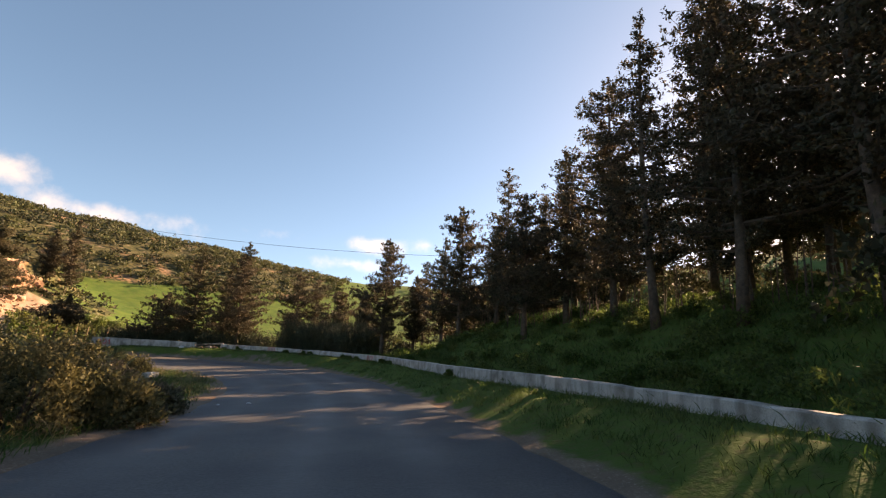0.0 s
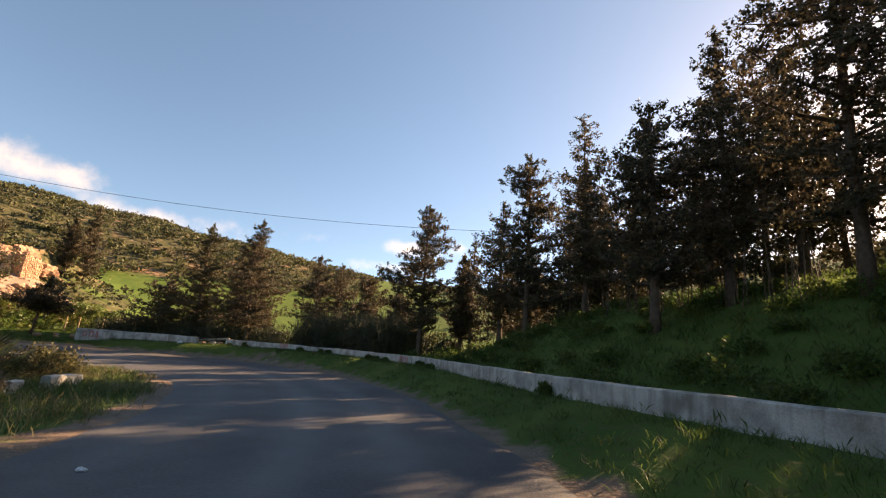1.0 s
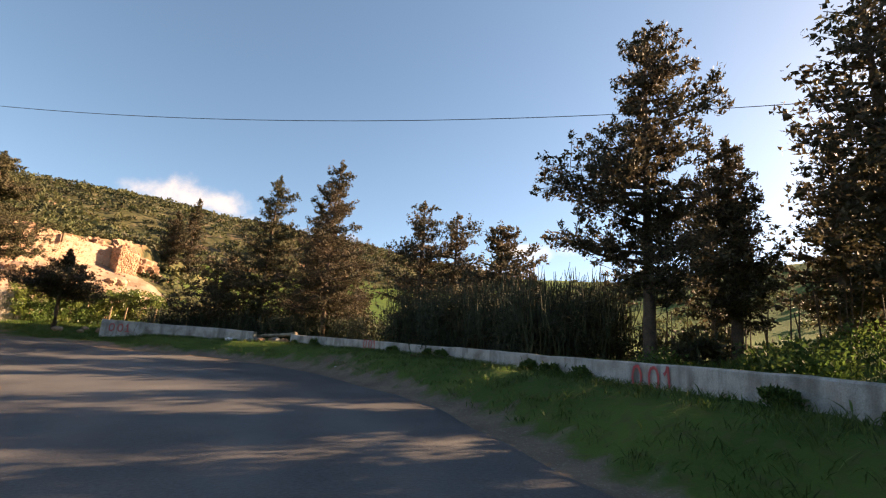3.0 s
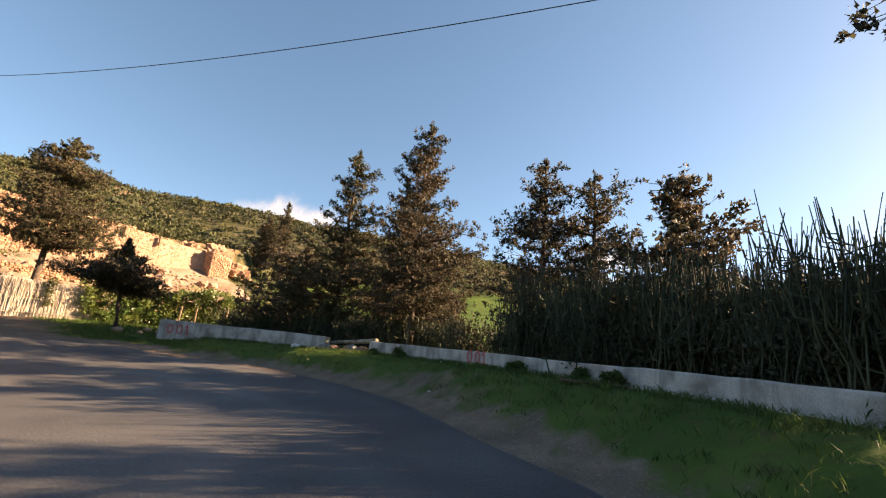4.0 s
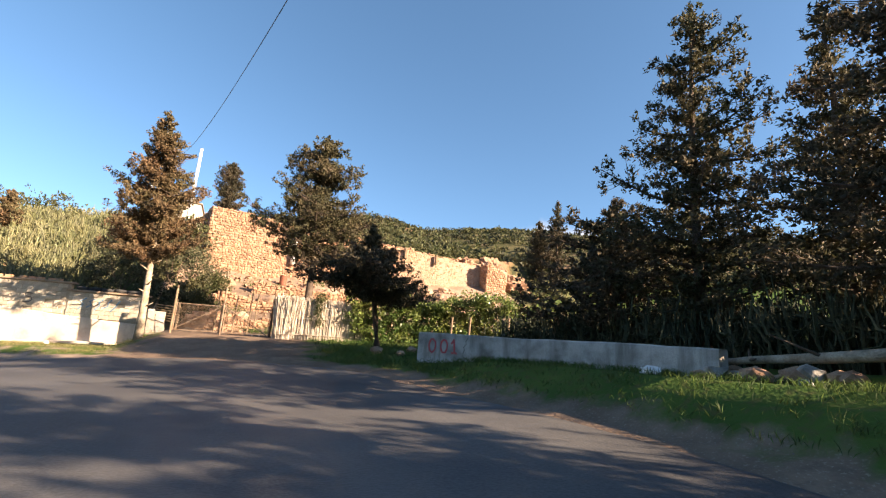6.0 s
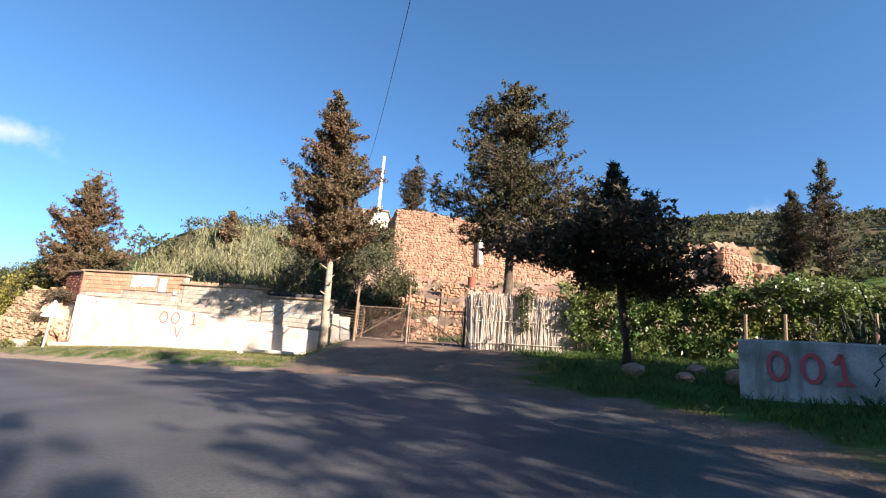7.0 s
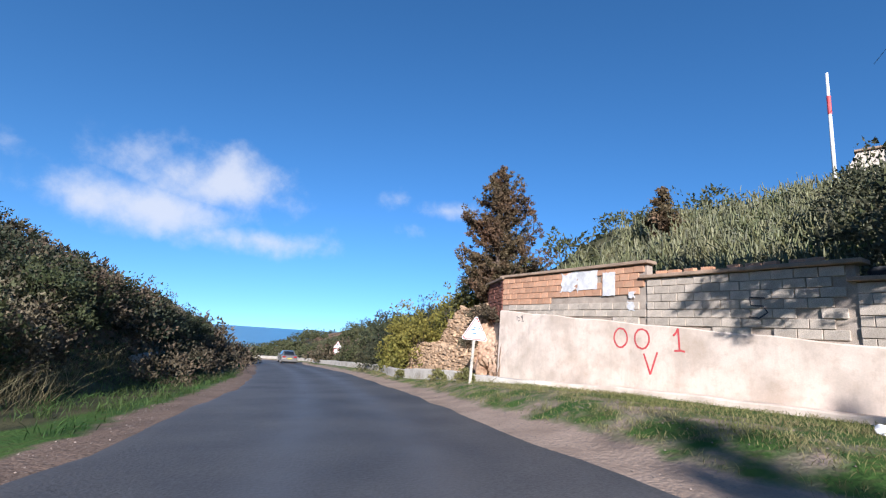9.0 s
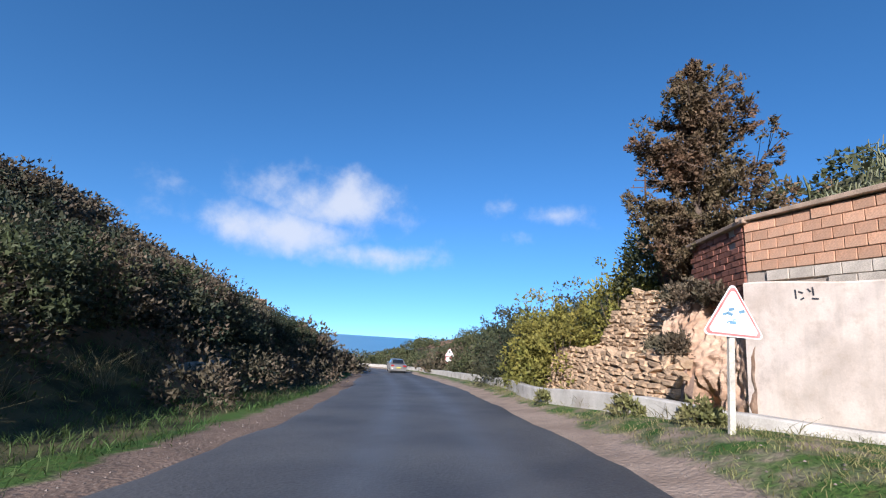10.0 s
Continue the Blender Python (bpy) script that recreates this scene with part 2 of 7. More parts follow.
M_BUSH = leaf_material("shrub_leaf", (0.06, 0.075, 0.03), (0.1, 0.095, 0.045), 0.3)
M_BUSH_DARK = leaf_material("dark_shrub_leaf", (0.035, 0.05, 0.028), (0.06, 0.055, 0.03), 0.25)
M_BUSH_GREY = leaf_material("grey_shrub_leaf", (0.14, 0.125, 0.075), (0.17, 0.13, 0.085), 0.25)
M_BUSH_BROWN = leaf_material("brown_shrub_leaf", (0.12, 0.085, 0.055), (0.085, 0.075, 0.045), 0.2)
M_SAGE = leaf_material("sage_shrub_leaf", (0.07, 0.08, 0.042), (0.11, 0.1, 0.06), 0.25)
M_BUSH_GOLD = leaf_material("golden_shrub_leaf", (0.24, 0.2, 0.045), (0.15, 0.15, 0.035), 0.3)
# lighter olive shrub leaf: low sun on the bushes put into the colour
M_BUSH_SUNLIT = leaf_material("sunlit_shrub_leaf", (0.12, 0.115, 0.05), (0.17, 0.145, 0.07), 0.35)
M_IVY = leaf_material("ivy_leaf", (0.09, 0.15, 0.04), (0.19, 0.21, 0.06), 0.3, 0.4)
M_CACTUS = leaf_material("cactus_skin", (0.1, 0.112, 0.045), (0.16, 0.148, 0.07), 0.05, 0.6)
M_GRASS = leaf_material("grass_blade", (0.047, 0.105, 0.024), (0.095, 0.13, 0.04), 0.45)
# drier yellow-green grass, some sunlight put into its paler colour
M_TURF = leaf_material("sunlit_grass_blade", (0.17, 0.18, 0.06), (0.27, 0.23, 0.11), 0.4)
M_DRY = leaf_material("dry_grass_blade", (0.24, 0.2, 0.11), (0.17, 0.15, 0.07), 0.4)


def ground_material():
    """Grass, trodden soil and gravel by zone, with scrub tint on the hills."""
    mat = bpy.data.materials.new("ground_cover")
    mat.use_nodes = True
    n, l = mat.node_tree.nodes, mat.node_tree.links
    b = n["Principled BSDF"]
    co = n.new("ShaderNodeTexCoord")

    def noise_of(scale, detail=6.0):
        t = n.new("ShaderNodeTexNoise")
        t.inputs["Scale"].default_value, t.inputs["Detail"].default_value = scale, detail
        l.new(co.outputs["Object"], t.inputs["Vector"])
        return t.outputs["Fac"]

    def mixed(fac, a, c):
        m = n.new("ShaderNodeMix")
        m.data_type = "RGBA"
        l.new(fac, m.inputs["Factor"])
        for sock, v in ((m.inputs[6], a), (m.inputs[7], c)):
            if isinstance(v, tuple):
                sock.default_value = (*v, 1)
            else:
                l.new(v, sock)
        return m.outputs[2]

    def ramp(v, lo, hi):
        r = n.new("ShaderNodeMapRange")
        r.inputs["From Min"].default_value, r.inputs["From Max"].default_value = lo, hi
        l.new(v, r.inputs["Value"])
        return r.outputs[0]

    def zone(name, scale):
        a = n.new("ShaderNodeAttribute")
        a.attribute_name = name
        s = n.new("ShaderNodeMath")
        s.operation = "ADD"
        l.new(a.outputs["Fac"], s.inputs[0])
        m = n.new("ShaderNodeMath")
        m.operation = "MULTIPLY_ADD"
        l.new(noise_of(scale, 8.0), m.inputs[0])
        m.inputs[1].default_value, m.inputs[2].default_value = 1.2, -0.6
        l.new(m.outputs[0], s.inputs[1])
        return ramp(s.outputs[0], 0.35, 0.65)

    grass = mixed(ramp(noise_of(0.5), 0.35, 0.65), (0.04, 0.09, 0.02), (0.075, 0.125, 0.028))
    grass = mixed(ramp(noise_of(6.0), 0.5, 0.75), grass, (0.09, 0.085, 0.035))
    soil = mixed(ramp(noise_of(1.2), 0.35, 0.65), (0.23, 0.158, 0.115), (0.15, 0.104, 0.076))
    soil = mixed(ramp(noise_of(5.0, 9.0), 0.5, 0.74), soil, (0.15, 0.108, 0.08))
    soil = mixed(ramp(noise_of(26.0), 0.56, 0.72), soil, (0.29, 0.23, 0.18))
    scrub = mixed(ramp(noise_of(0.25, 9.0), 0.4, 0.6), (0.06, 0.062, 0.028), (0.105, 0.092, 0.045))
    scrub = mixed(ramp(noise_of(0.06, 12.0), 0.55, 0.61), scrub, (0.25, 0.145, 0.09))
    scrub = mixed(ramp(noise_of(1.1, 8.0), 0.46, 0.62), scrub, (0.04, 0.042, 0.022))
    rock = mixed(ramp(noise_of(0.7, 10.0), 0.35, 0.65), (0.33, 0.235, 0.175), (0.24, 0.155, 0.11))
    pale = mixed(ramp(noise_of(1.6), 0.35, 0.65), (0.37, 0.275, 0.205), (0.26, 0.19, 0.14))
    pale = mixed(ramp(noise_of(22.0), 0.5, 0.72), pale, (0.24, 0.19, 0.155))
    soil = mixed(zone("pale_soil", 0.6), soil, pale)
    c = mixed(zone("scrub", 0.12), grass, scrub)
    c = mixed(zone("rock", 0.5), c, rock)
    c = mixed(zone("soil", 1.5), c, soil)
    l.new(c, b.inputs["Base Color"])
    b.inputs["Roughness"].default_value = 0.95
    b.inputs["Specular IOR Level"].default_value = 0.1
    bp = n.new("ShaderNodeBump")
    bp.inputs["Strength"].default_value, bp.inputs["Distance"].default_value = 0.6, 0.05
    l.new(noise_of(14.0, 8.0), bp.inputs["Height"])
    l.new(bp.outputs[0], b.inputs["Normal"])
    return mat


M_GROUND = ground_material()
M_SEA = material("sea_water", (0.06, 0.18, 0.28), 0.3, (0.07, 0.2, 0.3), scale=0.004, fine=0.03, fine_amount=0.1, bump=0)


# ---- mesh helpers ----
class Shape:
    """Gathers vertices and faces for one mesh."""

    def __init__(self):
        self.v, self.f = [], []

    def add(self, verts, faces):
        k = len(self.v)
        self.v += [tuple(p) for p in verts]
        self.f += [tuple(i + k for i in f) for f in faces]
        return self

    def box(self, centre, size, turn=0.0, tilt=0.0, bevel=0.0):
        bm = bmesh.new()
        bmesh.ops.create_cube(bm, size=1)
        bmesh.ops.scale(bm, vec=size, verts=bm.verts)
        if bevel:
            bmesh.ops.bevel(bm, geom=bm.edges[:], offset=bevel, segments=1, affect="EDGES")
        m = Matrix.Translation(centre) @ Matrix.Rotation(turn, 4, "Z") @ Matrix.Rotation(tilt, 4, "Y")
        bm.transform(m)
        bm.verts.index_update()
        self.add([v.co for v in bm.verts], [[v.index for v in f.verts] for f in bm.faces])
        bm.free()
        return self

    def tube(self, points, radii, sides=6, cap=True):
        pts = [Vector(p) for p in points]
        if isinstance(radii, (int, float)):
            radii = [radii] * len(pts)
        rings = []
        for i, p in enumerate(pts):
            d = (pts[min(i + 1, len(pts) - 1)] - pts[max(i - 1, 0)]).normalized()
            u = d.cross(Vector((0, 0, 1)) if abs(d.z) < 0.9 else Vector((1, 0, 0))).normalized()
            w = d.cross(u)
            rings.append([p + (u * math.cos(2 * math.pi * j / sides) + w * math.sin(2 * math.pi * j / sides)) * radii[i] for j in range(sides)])
        faces = []
        for i in range(len(pts) - 1):
            for j in range(sides):
                k = (j + 1) % sides
                faces.append((i * sides + j, i * sides + k, (i + 1) * sides + k, (i + 1) * sides + j))
        if cap:
            faces.append(tuple(range(sides))[::-1])
            faces.append(tuple((len(pts) - 1) * sides + j for j in range(sides)))
        return self.add([v for r in rings for v in r], faces)

    def mesh(self, name, mat, smooth=False):
        me = bpy.data.meshes.new(name)
        me.from_pydata(self.v, [], self.f)
        me.materials.append(mat)
        if smooth:
            me.polygons.foreach_set("use_smooth", [True] * len(me.polygons))
        me.update()
        return me


def thing(name, label, category, at=(0, 0, 0), turn=0.0, group="", kind=""):
    ob = new(name)
    ob.empty_display_size = 0.2
    ob.matrix_world = Matrix.Translation(at) @ Matrix.Rotation(turn, 4, "Z")
    return tagged(ob, label, category, group, kind)


def part(name, shape, mat, parent, label="", smooth=False):
    """One mesh object under a thing or a part, given in the parent's own space."""
    me = shape.mesh(name, mat, smooth) if isinstance(shape, Shape) else shape
    ob = new(name, me)
    ob.parent = parent
    return tagged(ob, label)


def solid(name, shape, mat, label, category, at=(0, 0, 0), kind="", group="", smooth=False):
    """A thing that is one mesh."""
    ob = new(name, shape.mesh(name, mat, smooth) if isinstance(shape, Shape) else shape)
    ob.location = at
    return tagged(ob, label, category, group, kind)


def array_mesh(name, verts, faces, mat):
    """A mesh from arrays of vertices (n, 3) and equal-sided faces (m, k)."""
    me = bpy.data.meshes.new(name)
    verts, faces = np.asarray(verts, np.float32), np.asarray(faces, np.int32)
    me.vertices.add(len(verts))
    me.vertices.foreach_set("co", verts.ravel())
    k = faces.shape[1]
    me.loops.add(faces.size)
    me.loops.foreach_set("vertex_index", faces.ravel())
    me.polygons.add(len(faces))
    me.polygons.foreach_set("loop_start", np.arange(0, faces.size, k, dtype=np.int32))
    me.materials.append(mat)
    me.update(calc_edges=True)
    return me


def smoothstep(x, a, b):
    t = np.clip((x - a) / (b - a), 0, 1)
    return t * t * (3 - 2 * t)


def spline(points, step=0.5):
    """A smooth line through the points, sampled about every step metres."""
    p = np.array(points, float)
    p = np.vstack([2 * p[0] - p[1], p, 2 * p[-1] - p[-2]])
    out = []
    for i in range(1, len(p) - 2):
        n = max(2, int(np.linalg.norm(p[i + 1] - p[i]) / step))
        t = (np.arange(n) / n)[:, None]
        a, b, c, d = p[i - 1], p[i], p[i + 1], p[i + 2]
        out.append(0.5 * (2 * b + (c - a) * t + (2 * a - 5 * b + 4 * c - d) * t**2 + (3 * b - a - 3 * c + d) * t**3))
    return np.vstack(out + [p[-2:-1]])


def ripple(x, y, size, seed=0):
    """Cheap smooth noise in -1..1 for arrays."""
    x, y = np.asarray(x) / size + seed * 3.1, np.asarray(y) / size - seed * 1.7
    return (np.sin(1.9 * x + 1.3 * np.sin(1.1 * y)) + np.sin(2.3 * y + 1.7 * np.sin(0.9 * x + 1.0)) + 0.6 * np.sin(4.1 * x + 3.3 * y) + 0.4 * np.sin(7.3 * y - 5.9 * x)) / 3.0


# ---- the lie of the land ----
# the driven line: x, y, road height, width of asphalt to its right, rise of the verge beyond, width of asphalt to its left
LINE = spline([(2.5, -60, 1.3, 2.6, 0.2, 4.1), (1.6, -30, 0.5, 2.6, 0.3, 4.1), (0.6, -10, -0.05, 2.6, 0.35, 4.1), (-0.15, 0.6, -0.3, 2.6, 0.42, 4.1), (-1.83, 9.4, -0.62, 2.6, 0.46, 4.1), 
               (-4.05, 17.1, -0.86, 2.6, 0.52, 4.1), (-6.85, 23.9, -0.91, 2.6, 0.6, 4.4), (-11.7, 30.6, -0.88, 2.8, 0.7, 4.8), (-17.05, 34.4, -0.96, 3.4, 0.85, 4.8), (-21, 35.6, -1.04, 4.5, 0.87, 4.8), 
               (-25.5, 35.5, -1.1, 5.2, 0.78, 4.8), (-28.3, 34.7, -1.11, 5.4, 0.78, 4.8), (-31, 33.2, -1.13, 5.4, 0.7, 4.6), (-33.2, 31.1, -1.24, 5.2, 0.48, 4.1), (-35.3, 28.7, -1.39, 4.4, 0.27, 3.6), 
               (-37.2, 26, -1.54, 3.2, 0.3, 3.2), (-39.4, 22.7, -1.66, 2.5, 0.4, 3), (-44.2, 14.2, -2.25, 2.4, 0.3, 3), (-48.9, 4.8, -2.9, 2.4, 0.25, 3), (-53.2, -4.8, -3.55, 2.4, 0.2, 3), 
               (-57.4, -14.6, -4.25, 2.4, 0.2, 3), (-61.2, -25, -5, 2.4, 0.2, 3), (-63.4, -36, -5.7, 2.4, 0.2, 3), (-62.8, -50, -6.6, 2.4, 0.2, 3), (-58, -64, -7.5, 2.4, 0.2, 3)
               ], 0.7)
TAN = np.gradient(LINE[:, :2], axis=0)
TAN /= np.linalg.norm(TAN, axis=1)[:, None]
RIGHT = np.stack([TAN[:, 1], -TAN[:, 0]], 1)
LOW_WALL = spline([(5.2, -40), (5, -20), (4.8, -5), (4.73, 2.01), (4.26, 7.19), (3.45, 11.16), (1.8, 16.09), (-0.61, 21.75), (-3.15, 27.42), (-5.72, 32.57), (-10.1, 37.55), (-15.53, 41.2), (-20.71, 43.22),
                   (-25.38, 43.65), (-29.45, 42.74), (-32.72, 40.82)], 0.5)
WT = np.gradient(LOW_WALL, axis=0)
WT /= np.linalg.norm(WT, axis=1)[:, None]
WR = np.stack([WT[:, 1], -WT[:, 0]], 1)
# the foot of the western slope: y, x
FOOT_Y = [-80, -45, -20, 0, 8, 17, 24.5, 31.5, 33, 60, 90]
FOOT_X = [-78, -74, -66, -56, -52.5, -49.6, -47.6, -45.9, -46.4, -46.5, -56]
# the far hills seen from the bend: azimuth, elevation of the ridge
RIDGE_AZ = [-180, -140, -112, -98, -85, -75, -60, -50, -40, -28, -18, -10, 0, 20, 40, 60, 100, 140, 180]
RIDGE_EL = [0, 0, 1, 5, 8.6, 10.6, 12.9, 13.1, 12.4, 11.2, 9.3, 8.4, 8.5, 10, 12, 13, 12, 8, 0]


def nearest(x, y, line):
    """Distance to a line of points, and the index of the nearest."""
    dist, which = np.empty(len(x)), np.empty(len(x), int)
    for i in range(0, len(x), 8000):
        d = (x[i:i + 8000, None] - line[None, :, 0]) ** 2 + (y[i:i + 8000, None] - line[None, :, 1]) ** 2
        which[i:i + 8000] = d.argmin(1)
        dist[i:i + 8000] = np.sqrt(d.min(1))
    return dist, which


def road_frame(x, y):
    """Height of the road line nearby, distance to its right, width of asphalt on the right, verge rise, width on the left."""
    out = np.empty((len(x), 4))
    for i in range(0, len(x), 8000):
        d = (x[i:i + 8000, None] - LINE[None, :, 0]) ** 2 + (y[i:i + 8000, None] - LINE[None, :, 1]) ** 2
        w = 1 / (d + 0.6) ** 3
        out[i:i + 8000] = (w @ LINE[:, 2:]) / w.sum(1)[:, None]
    dist, k = nearest(x, y, LINE)
    along = (x - LINE[k, 0]) * RIGHT[k, 0] + (y - LINE[k, 1]) * RIGHT[k, 1]
    side = np.where(dist < 4, along, np.sign(along) * dist)
    return out[:, 0], side, out[:, 1], out[:, 2], out[:, 3]


def land(x, y):
    """Height of the ground, and the zones soil, scrub and rock, for arrays of x and y."""
    x, y = np.atleast_1d(np.asarray(x, float)), np.atleast_1d(np.asarray(y, float))
    zr, d, edge, rise, wide = road_frame(x, y)
    court = smoothstep(-x, 29, 34) * smoothstep(y, 28.5, 32)
    z = zr + 0.045 * np.clip(d, -6, 5) + rise * smoothstep(d, edge + 0.2 - 3.6 * court, edge + 1.7 + 4.0 * court)
    off = np.maximum(d - edge, -d - wide)
    away = smoothstep(off, 2.0, 9.0)
    # behind the low wall: a grassy bank beside the straight, low ground behind the bend
    dw, kw = nearest(x, y, LOW_WALL)
    out = (x - LOW_WALL[kw, 0]) * WR[kw, 0] + (y - LOW_WALL[kw, 1]) * WR[kw, 1]
    dw = np.where(out > 0, dw, 0) * (d > 0)
    straight = 1 - smoothstep(LOW_WALL[kw, 1], 27, 37)
    z += straight * (3.8 * smoothstep(dw, -1.0, 9.5) + 0.09 * np.clip(dw - 8, 0, 30))
    past = smoothstep(-x, 31, 35)
    rear = 0.25 * smoothstep(dw, 0, 1.0) + 0.05 * np.clip(dw - 3, 0, 30)
    drive = (0.25 + 0.05 * np.clip(nearest(x, y, LOW_WALL)[0] - 3, 0, 30)) * smoothstep(d - edge, -0.5, 6.0) * smoothstep(y, 30.5, 33.0)
    z += (1 - straight) * ((1 - past) * rear + past * drive)
    # far hills
    r = np.hypot(x + 12, y - 25)
    az = np.degrees(np.arctan2(x + 12, y - 25))
    top = np.tan(np.radians(np.interp(az, RIDGE_AZ, RIDGE_EL))) * 168
    hill = top * smoothstep(r, 50, 172) * (1 + 0.06 * ripple(x, y, 26, 2))
    z += hill * away
    # western slope and terrace
    q = np.interp(y, FOOT_Y, FOOT_X) - x
    south = smoothstep(y, -14, 16)
    block = smoothstep(y, 16, 17.5) * (1 - smoothstep(y, 31.2, 32.2))
    slope = (0.51 - 0.18 * smoothstep(y, 30.5, 34)) * np.clip(q - 1.2, 0, 15.5) + np.maximum(block * 1.9 * smoothstep(q, 0.25, 0.7), 2.9 * smoothstep(y, 11.5, 13.8) * (1 - smoothstep(y, 17.6, 18.6)) * smoothstep(q, 0.5, 1.5))
    terrace = (4.2 - 1.6 * smoothstep(y, 42, 58)) * smoothstep(q, 16.0, 16.7) * smoothstep(y, 32, 34)
    west = (slope * (0.8 + 0.2 * south) + terrace) * (1 - smoothstep(y, 64, 88))
    z += west * smoothstep(off, 0.3, 1.5)
    z += np.where(west > 0.3, 0.25 * ripple(x, y, 2.3, 5) * smoothstep(west, 0.3, 2.5), 0)
    # scrub hill inside the bend
    lo = -d - 4.8
    inner = (1.5 * smoothstep(lo, 0.8, 4) + (0.28 + 0.13 * smoothstep(-y, 2, 28)) * np.clip(lo - 2, 0, 30)) * (1 - smoothstep(y, 4, 20)) * smoothstep(-x, 13, 24) * (d < 0)
    z += inner * (1 + 0.05 * ripple(x, y, 9, 3))
    # towards the sea
    sea = np.exp(-((((az + 152 + 180) % 360) - 180) / 34.0) ** 4)
    z += -85 * smoothstep(r, 95, 380) * sea
    z += 0.02 * ripple(x, y, 1.7, 1) * smoothstep(off, 0.2, 2) + 0.25 * ripple(x, y, 7, 4) * smoothstep(off, 6, 20)
    soil = np.where((d > 0) & (x > -33), 0.9 - 0.9 * smoothstep(off, 0.05, 0.55 + 0.9 * smoothstep(-x, 5, 13)), 1 - smoothstep(off, 0.3, 1.0))
    pull = np.exp(-(((x + 39) / 7.5) ** 2 + ((y - 35) / 4.0) ** 2) ** 2)
    ramp = (smoothstep(q, -6, 0) * (1 - smoothstep(q, 9, 12)) * smoothstep(y, 31.5, 32.6) * (1 - smoothstep(y, 39.5, 42)))
    soil = np.maximum.reduce([soil, pull, ramp, 0.9 * np.exp(-(((x + 23) / 7) ** 2 + ((y - 39.2) / 1.8) ** 2) ** 2)])
    left = (d < 0) & (y < 20) & (x < -25)
    soil = np.maximum(soil, left * (1 - smoothstep(-d - wide, 0.35, 1.3)))
    meadow = smoothstep(az, -22, -8) * (1 - smoothstep(az, 85, 110))
    scrub = np.maximum(np.maximum(smoothstep(hill, 7, 17) * (1 - 0.97 * meadow), smoothstep(inner, 1.0, 3.0)), (west > 1) * 0.65)
    scrub = np.maximum(scrub, 0.8 * sea * smoothstep(off, 1.5, 4.0) * (y < -25))
    scrub = np.maximum(scrub, 0.9 * left * smoothstep(-d - wide, 1.0, 2.0))
    rock = np.where((y > 31.5) & (y < 62), smoothstep(west, 0.6, 1.6) * (1 - smoothstep(q, 15.6, 16.2)), 0) * 0.7
    rock = np.maximum(rock, smoothstep(hill, 8, 14) * (1 - smoothstep(hill, 30, 38)) * smoothstep(-az, 12, 30) * 0.27)
    # paler soil on the western shoulders, weaker left of the road
    pale_soil = smoothstep(-x, 32.5, 35) * (1 - smoothstep(y, 30, 33))
    scrub = np.maximum(scrub, 0.9 * (x < -50) * (y < 8) * (d > 0) * smoothstep(off, 1.6, 2.6))
    pale_soil *= 1 - 0.75 * (d < 0)
    soil = np.maximum(soil, 0.42 * (d > 0) * smoothstep(-x, 36, 38) * (y < 30) * (1 - smoothstep(off, 2.5, 4)))
    return z, soil, scrub, rock, off, pale_soil


def height(x, y):
    return float(land([x], [y])[0][0])


def widening(lo, hi, step, far):
    """Grid lines: even between lo and hi, then ever wider out to far."""
    mid = list(np.arange(lo, hi, step))
    up, s = [hi], step
    while up[-1] < far:
        s *= 1.13
        up.append(up[-1] + s)
    down, s = [lo], step
    while down[-1] > -far:
        s *= 1.13
        down.append(down[-1] - s)
    return np.array(down[:0:-1] + mid + up)


def build_ground():
    gx, gy = widening(-72, 14, 0.55, 2600), widening(-30, 62, 0.55, 2600)
    xx, yy = np.meshgrid(gx, gy)
    z, soil, scrub, rock, off, pale_soil = land(xx.ravel(), yy.ravel())
    z = z - 0.06 * (1 - smoothstep(off, -0.6, 0.15))
    nx, ny = len(gx), len(gy)
    k = (np.arange(ny - 1)[:, None] * nx + np.arange(nx - 1)[None]).ravel()
    me = array_mesh("ground", np.stack([xx.ravel(), yy.ravel(), z], 1), np.stack([k, k + 1, k + nx + 1, k + nx], 1), M_GROUND)
    for name, values in (("soil", soil), ("scrub", scrub), ("rock", rock), ("pale_soil", pale_soil)):
        a = me.attributes.new(name, "FLOAT", "POINT")
        a.data.foreach_set("value", values.astype(np.float32))
    me.polygons.foreach_set("use_smooth", [True] * len(me.polygons))
    solid("ground", me, M_GROUND, "rolling ground of grass, bare soil and dry scrub", "ground", kind="structure")


